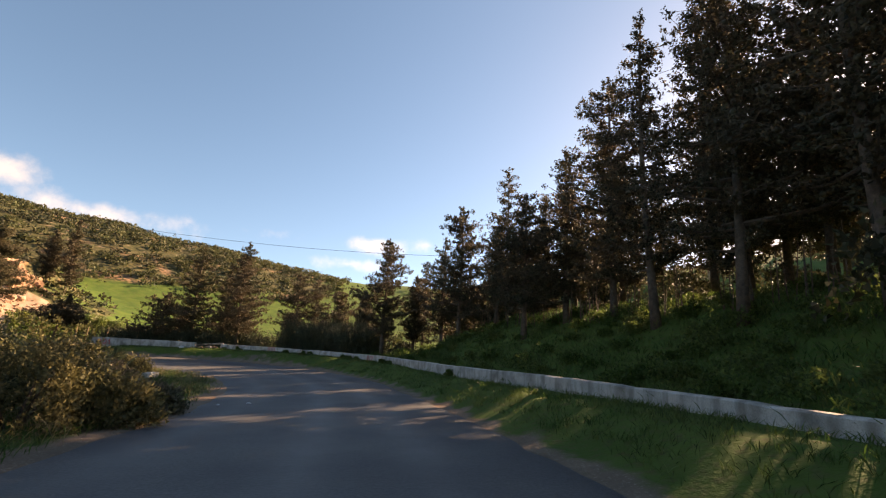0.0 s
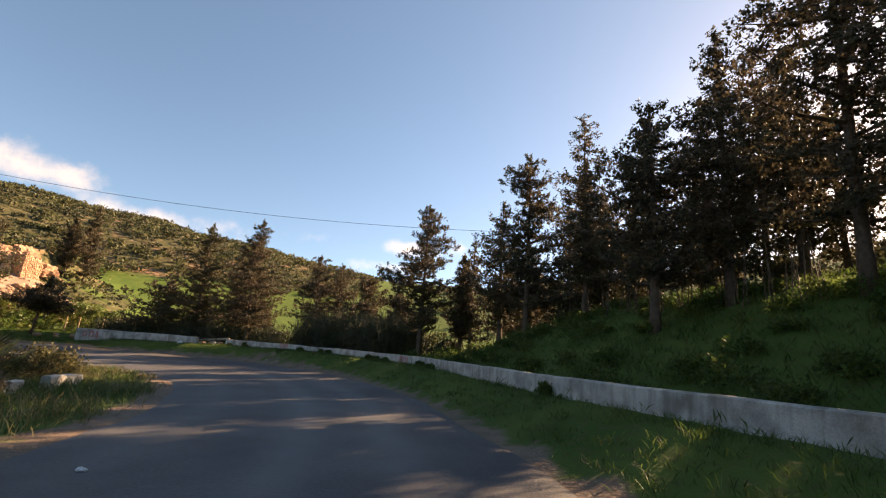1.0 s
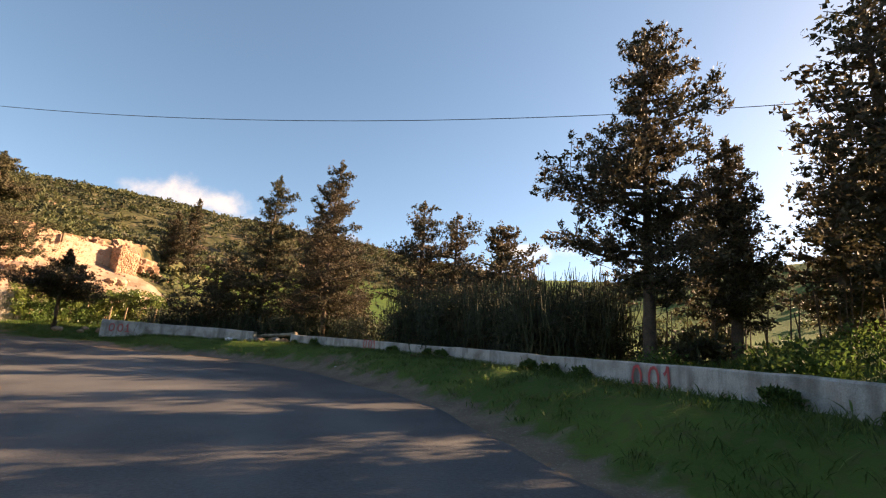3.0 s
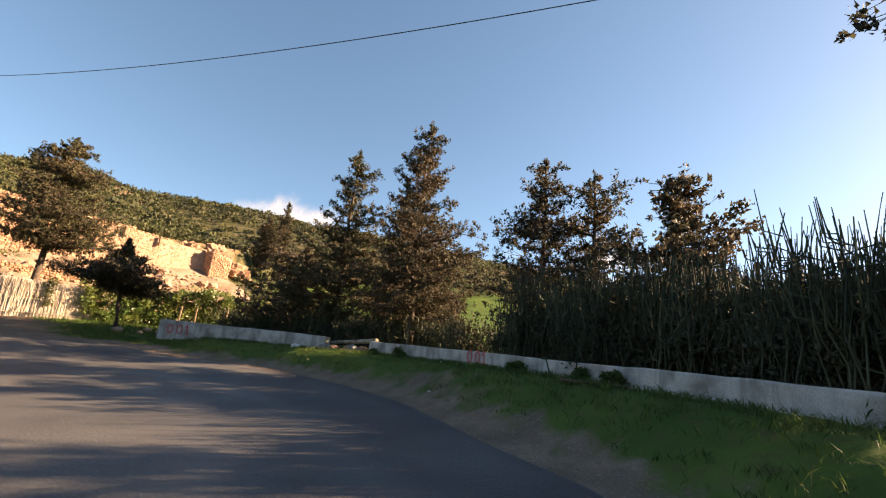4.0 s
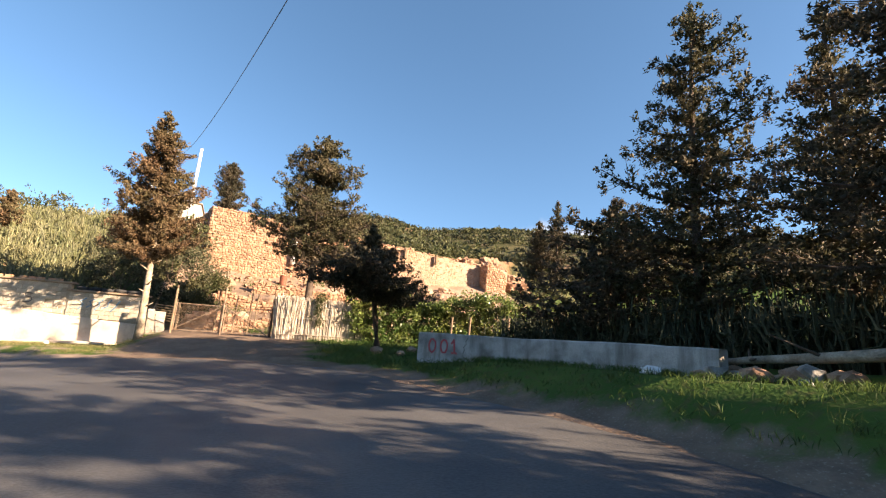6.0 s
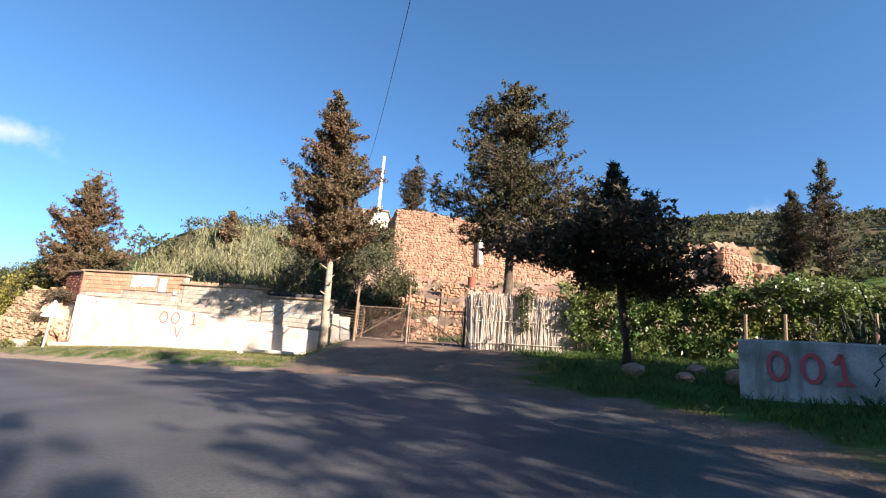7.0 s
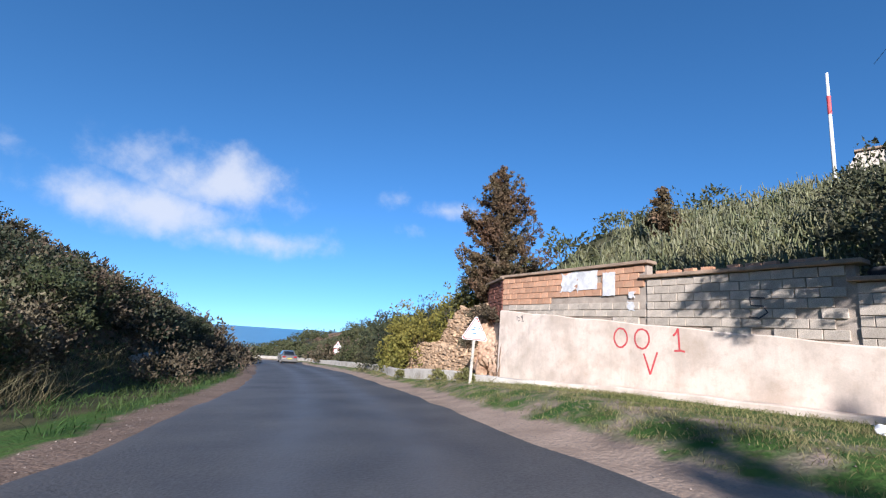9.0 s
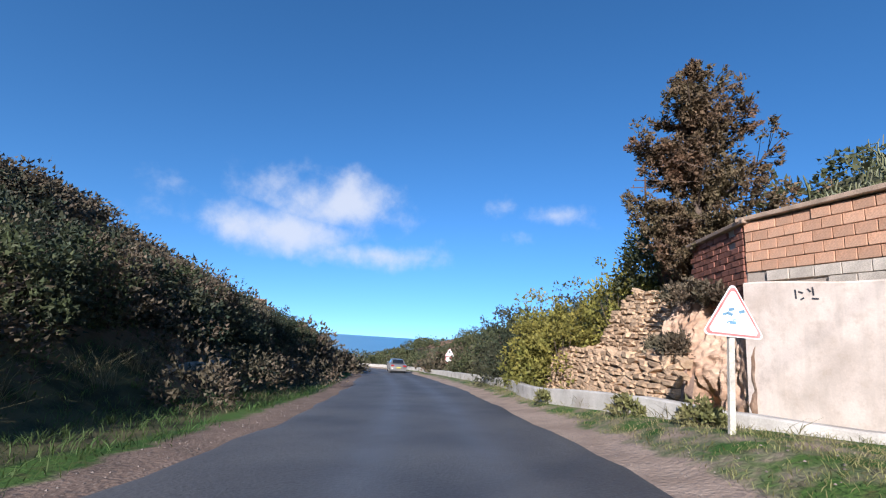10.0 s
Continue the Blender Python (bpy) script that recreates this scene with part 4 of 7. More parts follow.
def number_001(place, tall, width, seed, vee=False, pitch=1.1):
    """The hand-painted figures 0 0 1, with a V below where there is one."""
    rng = random.Random(seed)
    out = []
    for k in range(2):
        sh = Shape()
        c = k * tall * pitch
        w = tall * (rng.uniform(0.29, 0.34) if pitch < 1.2 else 0.42)
        stroke(sh, [(c + w * math.cos(a), tall / 2 + tall / 2 * math.sin(a) + rng.uniform(-0.01, 0.01)) for a in np.linspace(0.4, 6.75, 26)], width, place)
        out.append(("digit_zero", sh))
    sh = Shape()
    c = (1.8 if pitch < 1.2 else 2.5) * pitch * tall
    stroke(sh, [(c - 0.25 * tall, 0.72 * tall), (c - 0.1 * tall, 0.86 * tall), (c, 1.08 * tall)], width, place)
    stroke(sh, [(c, 1.08 * tall), (c + 0.02, 0.5 * tall), (c + 0.03, 0.03 * tall)], width, place)
    stroke(sh, [(c - 0.2 * tall, 0.0), (c + 0.05, 0.02), (c + 0.32 * tall, 0.0)], width, place)
    out.append(("digit_one", sh))
    if vee:
        sh = Shape()
        stroke(sh, [(0.7, -0.12), (0.8, -0.38), (0.88, -0.62)], width, place)
        stroke(sh, [(0.88, -0.62), (0.98, -0.34), (1.08, -0.06)], width, place)
        out.append(("letter_v", sh))
    return out


def wall_place(k0, z0):
    """Maps (u along the wall from point k0, v up) to the face of the low wall towards the road."""
    seg = np.r_[0, np.cumsum(np.linalg.norm(np.diff(LOW_WALL, axis=0), axis=1))]

    def place(u, v):
        s = seg[k0] - u
        x, y = np.interp(s, seg, LOW_WALL[:, 0]), np.interp(s, seg, LOW_WALL[:, 1])
        rx, ry = np.interp(s, seg, WR[:, 0]), np.interp(s, seg, WR[:, 1])
        return (x - rx * 0.165, y - ry * 0.165, z0 + v)
    return place


for wx, wy, z0, tall in ((-32.45, 40.98, -0.04, 0.38), (-17.05, 41.9, 0.17, 0.34), (-6.2, 33.25, 0.0, 0.4)):
    k = int(np.hypot(LOW_WALL[:, 0] - wx, LOW_WALL[:, 1] - wy).argmin())
    root = thing("painted_number", "red hand-painted 001 on the white wall", "graffiti", group="painted numbers")
    for name, sh in number_001(wall_place(k, z0), tall, 0.055, k):
        part(name, sh, M_RED, root)


crack = Shape()
kc = int(np.hypot(LOW_WALL[:, 0] + 31.2, LOW_WALL[:, 1] - 41.75).argmin())
stroke(crack, [(0.0, 0.0), (0.05, 0.1), (0.0, 0.17), (0.1, 0.27), (0.07, 0.36), (0.16, 0.46)], 0.016, wall_place(kc, -0.02))
solid("wall_crack", crack, M_WIRE, "dark zigzag crack running down the white wall", "crack")

# ---- plastered block wall beside the road ----
BW_A, BW_B = np.array([-48.72, 18.35]), np.array([-45.45, 31.5])
BW_L = float(np.linalg.norm(BW_B - BW_A))
BW_D = (BW_B - BW_A) / BW_L
BW_N = np.array([BW_D[1], -BW_D[0]])


def bw(u, v, out=0.0):
    p = BW_A + BW_D * u + BW_N * out
    return (p[0], p[1], v)


def bw_top(u):
    return 2.1 + 0.02 * u if u < 5.95 else (1.76 if u < 10.2 else 1.42)


BW_TURN = math.atan2(BW_D[1], BW_D[0])
block_wall = thing("block_wall", "roadside wall of hollow brick and grey block over peeling plaster", "wall", kind="structure")
core = Shape()
for u0, u1 in ((0.0, 5.95), (5.95, 10.2), (10.2, BW_L)):
    t = bw_top((u0 + u1) / 2) - 0.06
    core.box(bw((u0 + u1) / 2, (t - 2.0) / 2, -0.14), (u1 - u0, 0.24, t + 2.0), BW_TURN)
part("core", core, M_MORTAR, block_wall, "rough mortar core of the wall")


def plaster_top(u):
    return 0.92 - 0.066 * u + 0.015 * math.sin(3 * u)


us = np.linspace(-0.05, BW_L + 0.02, 60)
pv = []
for u in us:
    lo = -1.8
    for o, z in ((-0.02, lo), (0.075 + 0.01 * math.sin(1.7 * u), lo), (0.06 + 0.008 * math.sin(2.3 * u), plaster_top(u) - 0.03), (0.03, plaster_top(u)), (-0.02, plaster_top(u))):
        pv.append(bw(u, z, o))
pf = [(i * 5 + j, (i + 1) * 5 + j, (i + 1) * 5 + j + 1, i * 5 + j + 1) for i in range(len(us) - 1) for j in range(4)]
pf += [(0, 1, 2, 3, 4), tuple(59 * 5 + j for j in (4, 3, 2, 1, 0))]
part("plaster", Shape().add(pv, pf), M_PINK, block_wall, "pale pink peeling plaster")
for u0, u1 in ((-0.12, 6.05), (5.8, 10.35), (10.1, BW_L + 0.1)):
    part("coping", Shape().box(bw((u0 + u1) / 2, bw_top((u0 + u1) / 2) + 0.0, -0.1), (u1 - u0, 0.42, 0.09), BW_TURN, 0, 0.012), M_COPING, block_wall, "brown weathered coping")
# return of the wall at its far corner
BW_C = BW_A + np.array([-1.5, -1.95])
rd = (BW_C - BW_A) / np.linalg.norm(BW_C - BW_A)
RL = float(np.linalg.norm(BW_C - BW_A))
RN = np.array([-rd[1], rd[0]])
r_turn = math.atan2(rd[1], rd[0])
mid = (BW_A + BW_C) / 2
part("core", Shape().box((*(mid - RN * 0.14), 0.3), (RL, 0.24, 3.6), r_turn), M_MORTAR, block_wall)
part("coping", Shape().box((*(mid - RN * 0.1), 2.12), (RL + 0.25, 0.42, 0.09), r_turn, 0, 0.012), M_COPING, block_wall)

# torn posters
for u0, v0, w, h, seed in ((2.9, 1.43, 0.78, 0.69, 1), (3.62, 1.5, 0.76, 0.58, 2), (4.56, 1.29, 0.44, 0.69, 3), (5.38, 0.86, 0.25, 0.28, 4), (5.42, 1.2, 0.22, 0.2, 5)):
    rg = random.Random(seed)
    ring, torn = [], 0.13 if seed in (1, 4, 5) else 0.025
    for (ua, va), (ub, vb) in (((0, 0), (1, 0)), ((1, 0), (1, 1)), ((1, 1), (0, 1)), ((0, 1), (0, 0))):
        for k in range(7):
            m, bite = k / 7, rg.uniform(0, torn) * (2.2 if rg.random() < 0.2 else 1)
            ring.append((u0 + w * (ua + (ub - ua) * m - (vb - va) * bite), v0 + h * (va + (vb - va) * m + (ub - ua) * bite)))
    n = len(ring)
    sh = Shape().add([bw(u, v, 0.039) for u, v in ring] + [bw(u, v, 0.034) for u, v in ring], [tuple(range(n))] + [(k, (k + 1) % n, n + (k + 1) % n, n + k) for k in range(n)])
    solid("torn_poster", sh, M_PAPER, "torn white paper poster pasted on the brick", "poster", group="torn posters")



def plaster_out(u, z):
    m = (z + 1.8) / (plaster_top(u) + 1.77)
    return (0.075 + 0.01 * math.sin(1.7 * u)) * (1 - m) + (0.06 + 0.008 * math.sin(2.3 * u)) * m + 0.004


root = thing("painted_number", "large red hand-painted 001 with V on plaster", "graffiti", group="painted numbers")
for name, sh in number_001(lambda u, v: bw(5.2 + u, -0.1 + v, plaster_out(5.2 + u, -0.1 + v)), 0.5, 0.048, 9, True, 1.3):
    part(name, sh, M_RED, root)
M_BLACKPAINT = material("dark_spray_paint", (0.06, 0.06, 0.07), 0.7, scale=5, bump=0)
M_BLUEPAINT = material("blue_spray_paint", (0.16, 0.3, 0.42), 0.7, scale=5, bump=0)
tag = thing("spray_scrawl", "small black stencil marks high on the pale plaster", "graffiti")
tag_top = plaster_top(1.2)
for pts in ([(0.92, -0.12), (0.93, -0.28)], [(0.97, -0.16), (1.05, -0.19)], [(1.0, -0.3), (1.06, -0.27)], [(1.12, -0.12), (1.17, -0.18)], [(1.2, -0.1), (1.21, -0.24)], [(1.18, -0.29), (1.29, -0.3)]):
    sh = Shape()
    stroke(sh, [(u, tag_top + v) for u, v in pts], 0.03, lambda u, v: bw(u, v, plaster_out(u, v)))
    part("stroke_mark", sh, M_BLACKPAINT, tag)
scrawl = thing("spray_scrawl", "dark and blue spray-painted scrawl on grey blocks", "graffiti")
sh = Shape()
stroke(sh, [(8.72, 1.12), (8.43, 1.14), (8.45, 0.97), (8.68, 0.95), (8.76, 0.82), (8.6, 0.7), (8.4, 0.73)], 0.035, lambda u, v: bw(u, v, 0.04))
part("dark_stroke", sh, M_BLACKPAINT, scrawl)
for k in range(5):
    sh = Shape()
    stroke(sh, [(10.7 + 0.35 * k, 0.55 + 0.12 * (k % 2)), (10.9 + 0.35 * k, 0.8), (10.75 + 0.4 * k, 0.95), (11.0 + 0.36 * k, 1.1)], 0.06, lambda u, v: bw(u, v, 0.04))
    part("blue_stroke", sh, M_BLUEPAINT, scrawl)

# kerb-like low wall along the far verge, in two heights
KERB = spline([(-45.3, 30.6), (-46.1, 27.5), (-46.75, 24.6), (-47.3, 21.6), (-46.9, 19.2), (-47.8, 15.9), (-49.3, 12.0), (-52.5, 6.4), (-56.8, -3.3), (-61.0, -13.2), (-64.8, -24.0), (-66.9, -35.6), (-66.3, -50.5), (-61.4, -65)], 0.5)
kf = land(KERB[:, 0], KERB[:, 1])[0] - 0.05
n0 = int(np.abs(KERB[:, 1] - 20.2).argmin())
solid("kerb_wall", wall_strip(KERB[:n0], kf[:n0], kf[:n0] + 0.2, 0.5, 40), M_PINK, "low plastered footing along the block wall", "wall", kind="structure")
solid("kerb_wall", wall_strip(KERB[n0 - 1:], kf[n0 - 1:], kf[n0 - 1:] + 0.2 + 0.2 * smoothstep(20.2 - KERB[n0 - 1:, 1], 0, 3.5), 0.3, 41), M_KERB, "low white kerb wall following the road downhill", "wall", kind="structure")
INNER_WALL = spline([(-39.6, 7.4), (-42.5, 1.2), (-46.0, -6.0), (-49.3, -13.6), (-53.4, -23)], 0.5)
fi = land(INNER_WALL[:, 0], INNER_WALL[:, 1])[0] - 0.05
solid("kerb_wall", wall_strip(INNER_WALL, fi, fi + 0.19, 0.3, 42), M_PLASTER, "low stained wall at the foot of the scrub hill", "wall", kind="structure")


# ---- stones, bricks and blocks ----
def chunk_mesh(name, mat, seed, flat=1.0):
    """One rough building stone, unit size, its bulging face towards -y."""
    rg = random.Random(seed)
    v = []
    for z in (-0.5, 0.5):
        for x in (-0.5, 0.5):
            v.append((x + rg.uniform(-0.1, 0.1), 0.5, z + rg.uniform(-0.1, 0.1)))
    for z in (-0.5, 0.5):
        for x in (-0.5, 0.5):
            v.append((x + rg.uniform(-0.09, 0.09), -0.2 + rg.uniform(-0.1, 0.1), z + rg.uniform(-0.09, 0.09)))
    for z in (-0.3, 0.3):
        for x in (-0.3, 0.3):
            v.append((x + rg.uniform(-0.12, 0.12), -0.5 * flat + rg.uniform(-0.12, 0.12), z + rg.uniform(-0.12, 0.12)))
    f = [(4, 5, 1, 0), (5, 7, 3, 1), (7, 6, 2, 3), (6, 4, 0, 2), (8, 9, 5, 4), (9, 11, 7, 5), (11, 10, 6, 7), (10, 8, 4, 6), (8, 10, 11, 9)]
    return Shape().add(v, f).mesh(name, mat)


M_EARTH = material("earth_mortar", (0.38, 0.27, 0.205), 0.95, (0.29, 0.2, 0.15), scale=3, fine=30, bump=0.5)
STONES = [chunk_mesh("stone", M_STONE, 40 + i) for i in range(10)]


def stone_face(parent, p0, p1, low, high, size, seed, limit=300, back=0.0, lean=0.0, rest_name="stone_rest", kinds=None, bed_at=-0.13, skew=0.16):
    """Courses of rough stones on a face from p0 to p1 (the outside on the right hand); low and high give heights at a fraction along."""
    rg = random.Random(seed)
    p0, p1 = np.array(p0, float), np.array(p1, float)
    length = float(np.linalg.norm(p1 - p0))
    d = (p1 - p0) / length
    nrm = np.array([d[1], -d[0]])
    turn = math.atan2(d[1], d[0])
    rest = Shape()
    made = 0
    z = min(low(0), low(1), low(0.5))
    top = max(high(0), high(1), high(0.5))
    while z < top:
        h = size[1] * rg.uniform(0.7, 1.3)
        u = -rg.uniform(0, size[0])
        while u < length:
            w = size[0] * rg.uniform(0.55, 1.5)
            m = (u + w / 2) / length
            if 0 <= m <= 1 and low(m) - h * 0.3 < z < high(m) - h * 0.4:
                p = p0 + d * (u + w / 2) + nrm * (-0.06 - lean * (z - low(m)) + rg.uniform(-0.03, 0.03) - back)
                mat = Matrix.Translation((p[0], p[1], z + h / 2 + rg.gauss(0, 0.14) * h)) @ Matrix.Rotation(turn, 4, "Z") @ Matrix.Rotation(rg.gauss(0, skew), 4, "Y") @ Matrix.Diagonal((w * rg.uniform(0.85, 1.1), 0.24, h * rg.uniform(0.75, 1.25), 1))
                me = (kinds or STONES)[rg.randrange(10)]
                if made < limit:
                    ob = part("stone", me, M_STONE, parent)
                    ob.matrix_local = mat
                else:
                    rest.add([mat @ q.co for q in me.vertices], [tuple(q.vertices) for q in me.polygons])
                made += 1
            u += w
        z += h
    bed = Shape()
    for k in range(13):
        m = k / 12
        for zz in (low(m) - 0.3, high(m) - 0.06):
            q = p0 + d * length * m + nrm * (bed_at - lean * (zz - low(m)) - back)
            bed.v.append((q[0], q[1], zz))
            bed.v.append((q[0] - nrm[0] * 0.2, q[1] - nrm[1] * 0.2, zz))
    for k in range(12):
        a = 4 * k
        bed.f += [(a, a + 4, a + 6, a + 2), (a + 2, a + 6, a + 7, a + 3), (a + 3, a + 7, a + 5, a + 1)]
    part("bedding", bed, M_EARTH, parent, "earth packed between the stones")
    if rest.v:
        tagged(part(rest_name, rest, M_STONE_JOINED, parent), kind="stuff")


def boulder(name, label, at, size, seed, mat=M_ROCK, sub=3, group="rocks on the slope", rough=1.0):
    bm = bmesh.new()
    bmesh.ops.create_icosphere(bm, subdivisions=sub, radius=1.0)
    off = Vector((seed * 3.7, seed * 1.9, 0))
    for v in bm.verts:
        q = v.co.copy()
        n1 = noise.noise(q * 1.3 + off)
        n2 = noise.noise(q * 3.1 + off)
        n3 = noise.noise(q * 7.0 + off)
        v.co = q * (1 + 0.3 * n1 + 0.18 * rough * n2 + 0.1 * rough * n3 + 0.06 * rough * noise.noise(q * 15.0 + off))
        v.co = Vector((v.co.x * size[0], v.co.y * size[1], v.co.z * size[2]))
    me = bpy.data.meshes.new(name)
    bm.to_mesh(me)
    bm.free()
    me.materials.append(mat)
    return solid(name, me, mat, label, "rock", at, group=group)


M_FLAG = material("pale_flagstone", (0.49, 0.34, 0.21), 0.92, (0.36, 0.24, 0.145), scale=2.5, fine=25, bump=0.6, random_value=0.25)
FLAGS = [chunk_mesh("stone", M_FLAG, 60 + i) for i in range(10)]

M_CRAG = material("reddish_crag", (0.36, 0.225, 0.15), 0.95, (0.24, 0.13, 0.085), scale=0.9, detail=10, fine=8, fine_amount=0.3, bump=0.8)

# big retaining wall of the terrace
terrace_wall = thing("retaining_wall", "tall retaining wall of rough ochre stone above the slope", "wall", kind="structure")
TW0, TW1 = (-62.0, 62.5), (-61.6, 32.6)


def tw_low(m):
    return 3.6 + 0.9 * m


def tw_high(m):
    return 8.7 + 1.6 * m


b = Shape()
for k in range(12):
    m0, m1 = k / 12, (k + 1) / 12
    ya, yb = TW0[1] + (TW1[1] - TW0[1]) * m0, TW0[1] + (TW1[1] - TW0[1]) * m1
    top = tw_high((m0 + m1) / 2) - 0.12
    b.box((-62.15 + 0.2 * m0, (ya + yb) / 2, (top + 2.5) / 2), (0.55, abs(yb - ya), top - 2.5))
part("backing", b, M_EARTH, terrace_wall, "earth-coloured mortar between the stones")
stone_face(terrace_wall, TW1, (-61.8, 46.0), lambda m: tw_low(1 - 0.45 * m), lambda m: tw_high(1 - 0.45 * m) + 0.1 * math.sin(9 * m), (0.27, 0.2), 71, 300, -0.02, bed_at=-0.015, skew=0.3)
stone_face(terrace_wall, (-61.8, 46.0), TW0, lambda m: tw_low(0.55 * (1 - m)), lambda m: tw_high(0.55 * (1 - m)) + 0.1 * math.sin(7 * m), (0.27, 0.2), 72, 0, -0.02, bed_at=-0.015, skew=0.3)
stone_face(terrace_wall, (-65.5, 31.6), TW1, lambda m: 6.0, lambda m: 10.0 + 0.3 * m, (0.27, 0.2), 73, 0, -0.02, bed_at=-0.015, skew=0.3)
part("white_pipe", Shape().tube([(-61.35, 39.6, 6.2), (-61.4, 39.55, 9.3)], 0.22, 10), M_WHITE, terrace_wall, "whitewashed concrete post against the stones", True)
for y in (46.6, 50.2, 53.6):
    part("beam_end", Shape().box((-61.5, y, tw_high((62.5 - y) / 29.9) - 0.5), (0.3, 0.22, 1.0), 0, 0, 0.02), M_WOOD, terrace_wall, "dark timber end on the wall top")

# broken end of the terrace wall: a jutting stub of masonry and bare rock beyond it
b = Shape()
b.box((-61.05, 60.15, 5.4), (1.4, 2.2, 6.2), 0, 0, 0.1)
part("stub_backing", b, M_EARTH, terrace_wall, "earth-coloured mortar of the jutting stub")
stone_face(terrace_wall, (-60.3, 58.95), (-60.3, 61.3), lambda m: 2.4, lambda m: 9.0 - 1.1 * m * m + 0.15 * math.sin(11 * m), (0.27, 0.2), 74, 0, -0.02, bed_at=-0.015, skew=0.3)
stone_face(terrace_wall, (-61.8, 59.0), (-60.35, 59.0), lambda m: 2.6, lambda m: 9.0 + 0.2 * math.sin(8 * m), (0.27, 0.2), 75, 0, -0.02, bed_at=-0.015, skew=0.3)
for k, (x, y, z, sx, sy, sz) in enumerate([(-63.6, 57.8, 8.6, 1.5, 1.6, 1.2), (-63.4, 61.0, 8.4, 1.6, 1.8, 1.7), (-63.0, 63.6, 6.8, 1.9, 1.9, 1.6), (-61.8, 65.4, 5.0, 1.8, 2.0, 1.5), (-60.6, 63.4, 4.2, 1.4, 1.5, 1.4), (-61.2, 68.0, 3.8, 1.9, 1.9, 1.3)]):
    boulder("crag", "rugged reddish rock at the broken end of the terrace wall", (x, y, z), (sx, sy, sz), 340 + k, M_CRAG, 4, rough=2.0)

# ragged rubble courses low on the slope behind the gate
for k, (p0, p1, z0, z1, n) in enumerate([((-47.6, 33.2), (-48.6, 37.6), 0.2, 1.5, 120), ((-51.5, 34.0), (-51.0, 40.5), 2.0, 3.1, 120), ((-55.5, 36.5), (-54.5, 45.0), 3.4, 4.6, 140)]):
    tier = thing("dry_stone_wall", "low tumbled dry-stone wall on the slope", "wall", kind="structure")
    zz = [height(p0[0] + (p1[0] - p0[0]) * m / 6, p0[1] + (p1[1] - p0[1]) * m / 6) for m in range(7)]
    stone_face(tier, p0, p1, lambda m, zz=zz: float(np.interp(m * 6, range(7), zz)) - 0.3,
               lambda m, zz=zz, k=k: float(np.interp(m * 6, range(7), zz)) + 0.75 + 0.25 * math.sin(6 * m + k), (0.27, 0.19), 80 + k, n + 140, bed_at=-0.05)


rg = random.Random(3)
for i in range(26):
    x, y = rg.uniform(-60.5, -48.5), rg.uniform(33.5, 58)
    s = rg.uniform(0.35, 1.0)
    boulder("rock", "weathered ochre rock lying on the slope", on_ground(x, y, 0.05), (s * 1.2, s, s * 0.75), 300 + i)

# fallen stones all over the slope
rub = Shape()
for i in range(900):
    x, y = rg.uniform(-61.2, -47.5), rg.uniform(33.2, 60)
    s = rg.uniform(0.07, 0.26)
    me = STONES[rg.randrange(len(STONES))]
    mat = Matrix.Translation((x, y, height(x, y) + s * 0.12)) @ Matrix.Rotation(rg.uniform(0, 6.28), 4, "Z") @ Matrix.Rotation(rg.gauss(0, 0.5), 4, "Y") @ Matrix.Diagonal((s * 1.3, s, s * 0.75, 1))
    rub.add([mat @ q.co for q in me.vertices], [tuple(q.vertices) for q in me.polygons])
solid("slope_rubble", rub, M_STONE_JOINED, "loose ochre rubble strewn over the slope", "rubble", kind="stuff")

# stone bank and ochre outcrop beyond the block wall
bank = thing("stone_bank", "stepped dry-stone bank of flat ochre stones", "wall", kind="structure")
BENCH = ((-51.2, 10.3), (-48.45, 16.95))
UPPER = ((-50.95, 12.6), (-49.5, 16.5))
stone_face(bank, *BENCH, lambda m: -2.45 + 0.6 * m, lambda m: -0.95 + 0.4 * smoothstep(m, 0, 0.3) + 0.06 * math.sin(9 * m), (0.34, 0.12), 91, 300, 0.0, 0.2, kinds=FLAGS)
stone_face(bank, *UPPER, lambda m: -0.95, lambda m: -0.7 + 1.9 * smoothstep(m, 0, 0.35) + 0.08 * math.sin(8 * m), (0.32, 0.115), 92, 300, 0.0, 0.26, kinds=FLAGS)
fill = Shape()
for k in range(9):
    m = k / 8
    for (p, q), z0, z1 in ((BENCH, -2.4, -0.62), (UPPER, -0.9, 1.05 if m > 0.3 else -0.6 + 5 * m)):
        x, y = p[0] + (q[0] - p[0]) * m, p[1] + (q[1] - p[1]) * m
        fill.v += [(x - 0.3, y + 0.1, z0), (x - 0.52, y + 0.2, z1), (x - 1.9, y + 0.7, z1 + 0.15)]
for k in range(8):
    a = 6 * k
    for o in (0, 3):
        fill.f += [(a + o, a + 6 + o, a + 7 + o, a + 1 + o), (a + 1 + o, a + 7 + o, a + 8 + o, a + 2 + o)]
part("earth_fill", fill, M_ROCK, bank, "bare earth behind the stones")

# crumbling rock face between the bank and the plastered wall
nu, nv = 64, 60
ocl = []
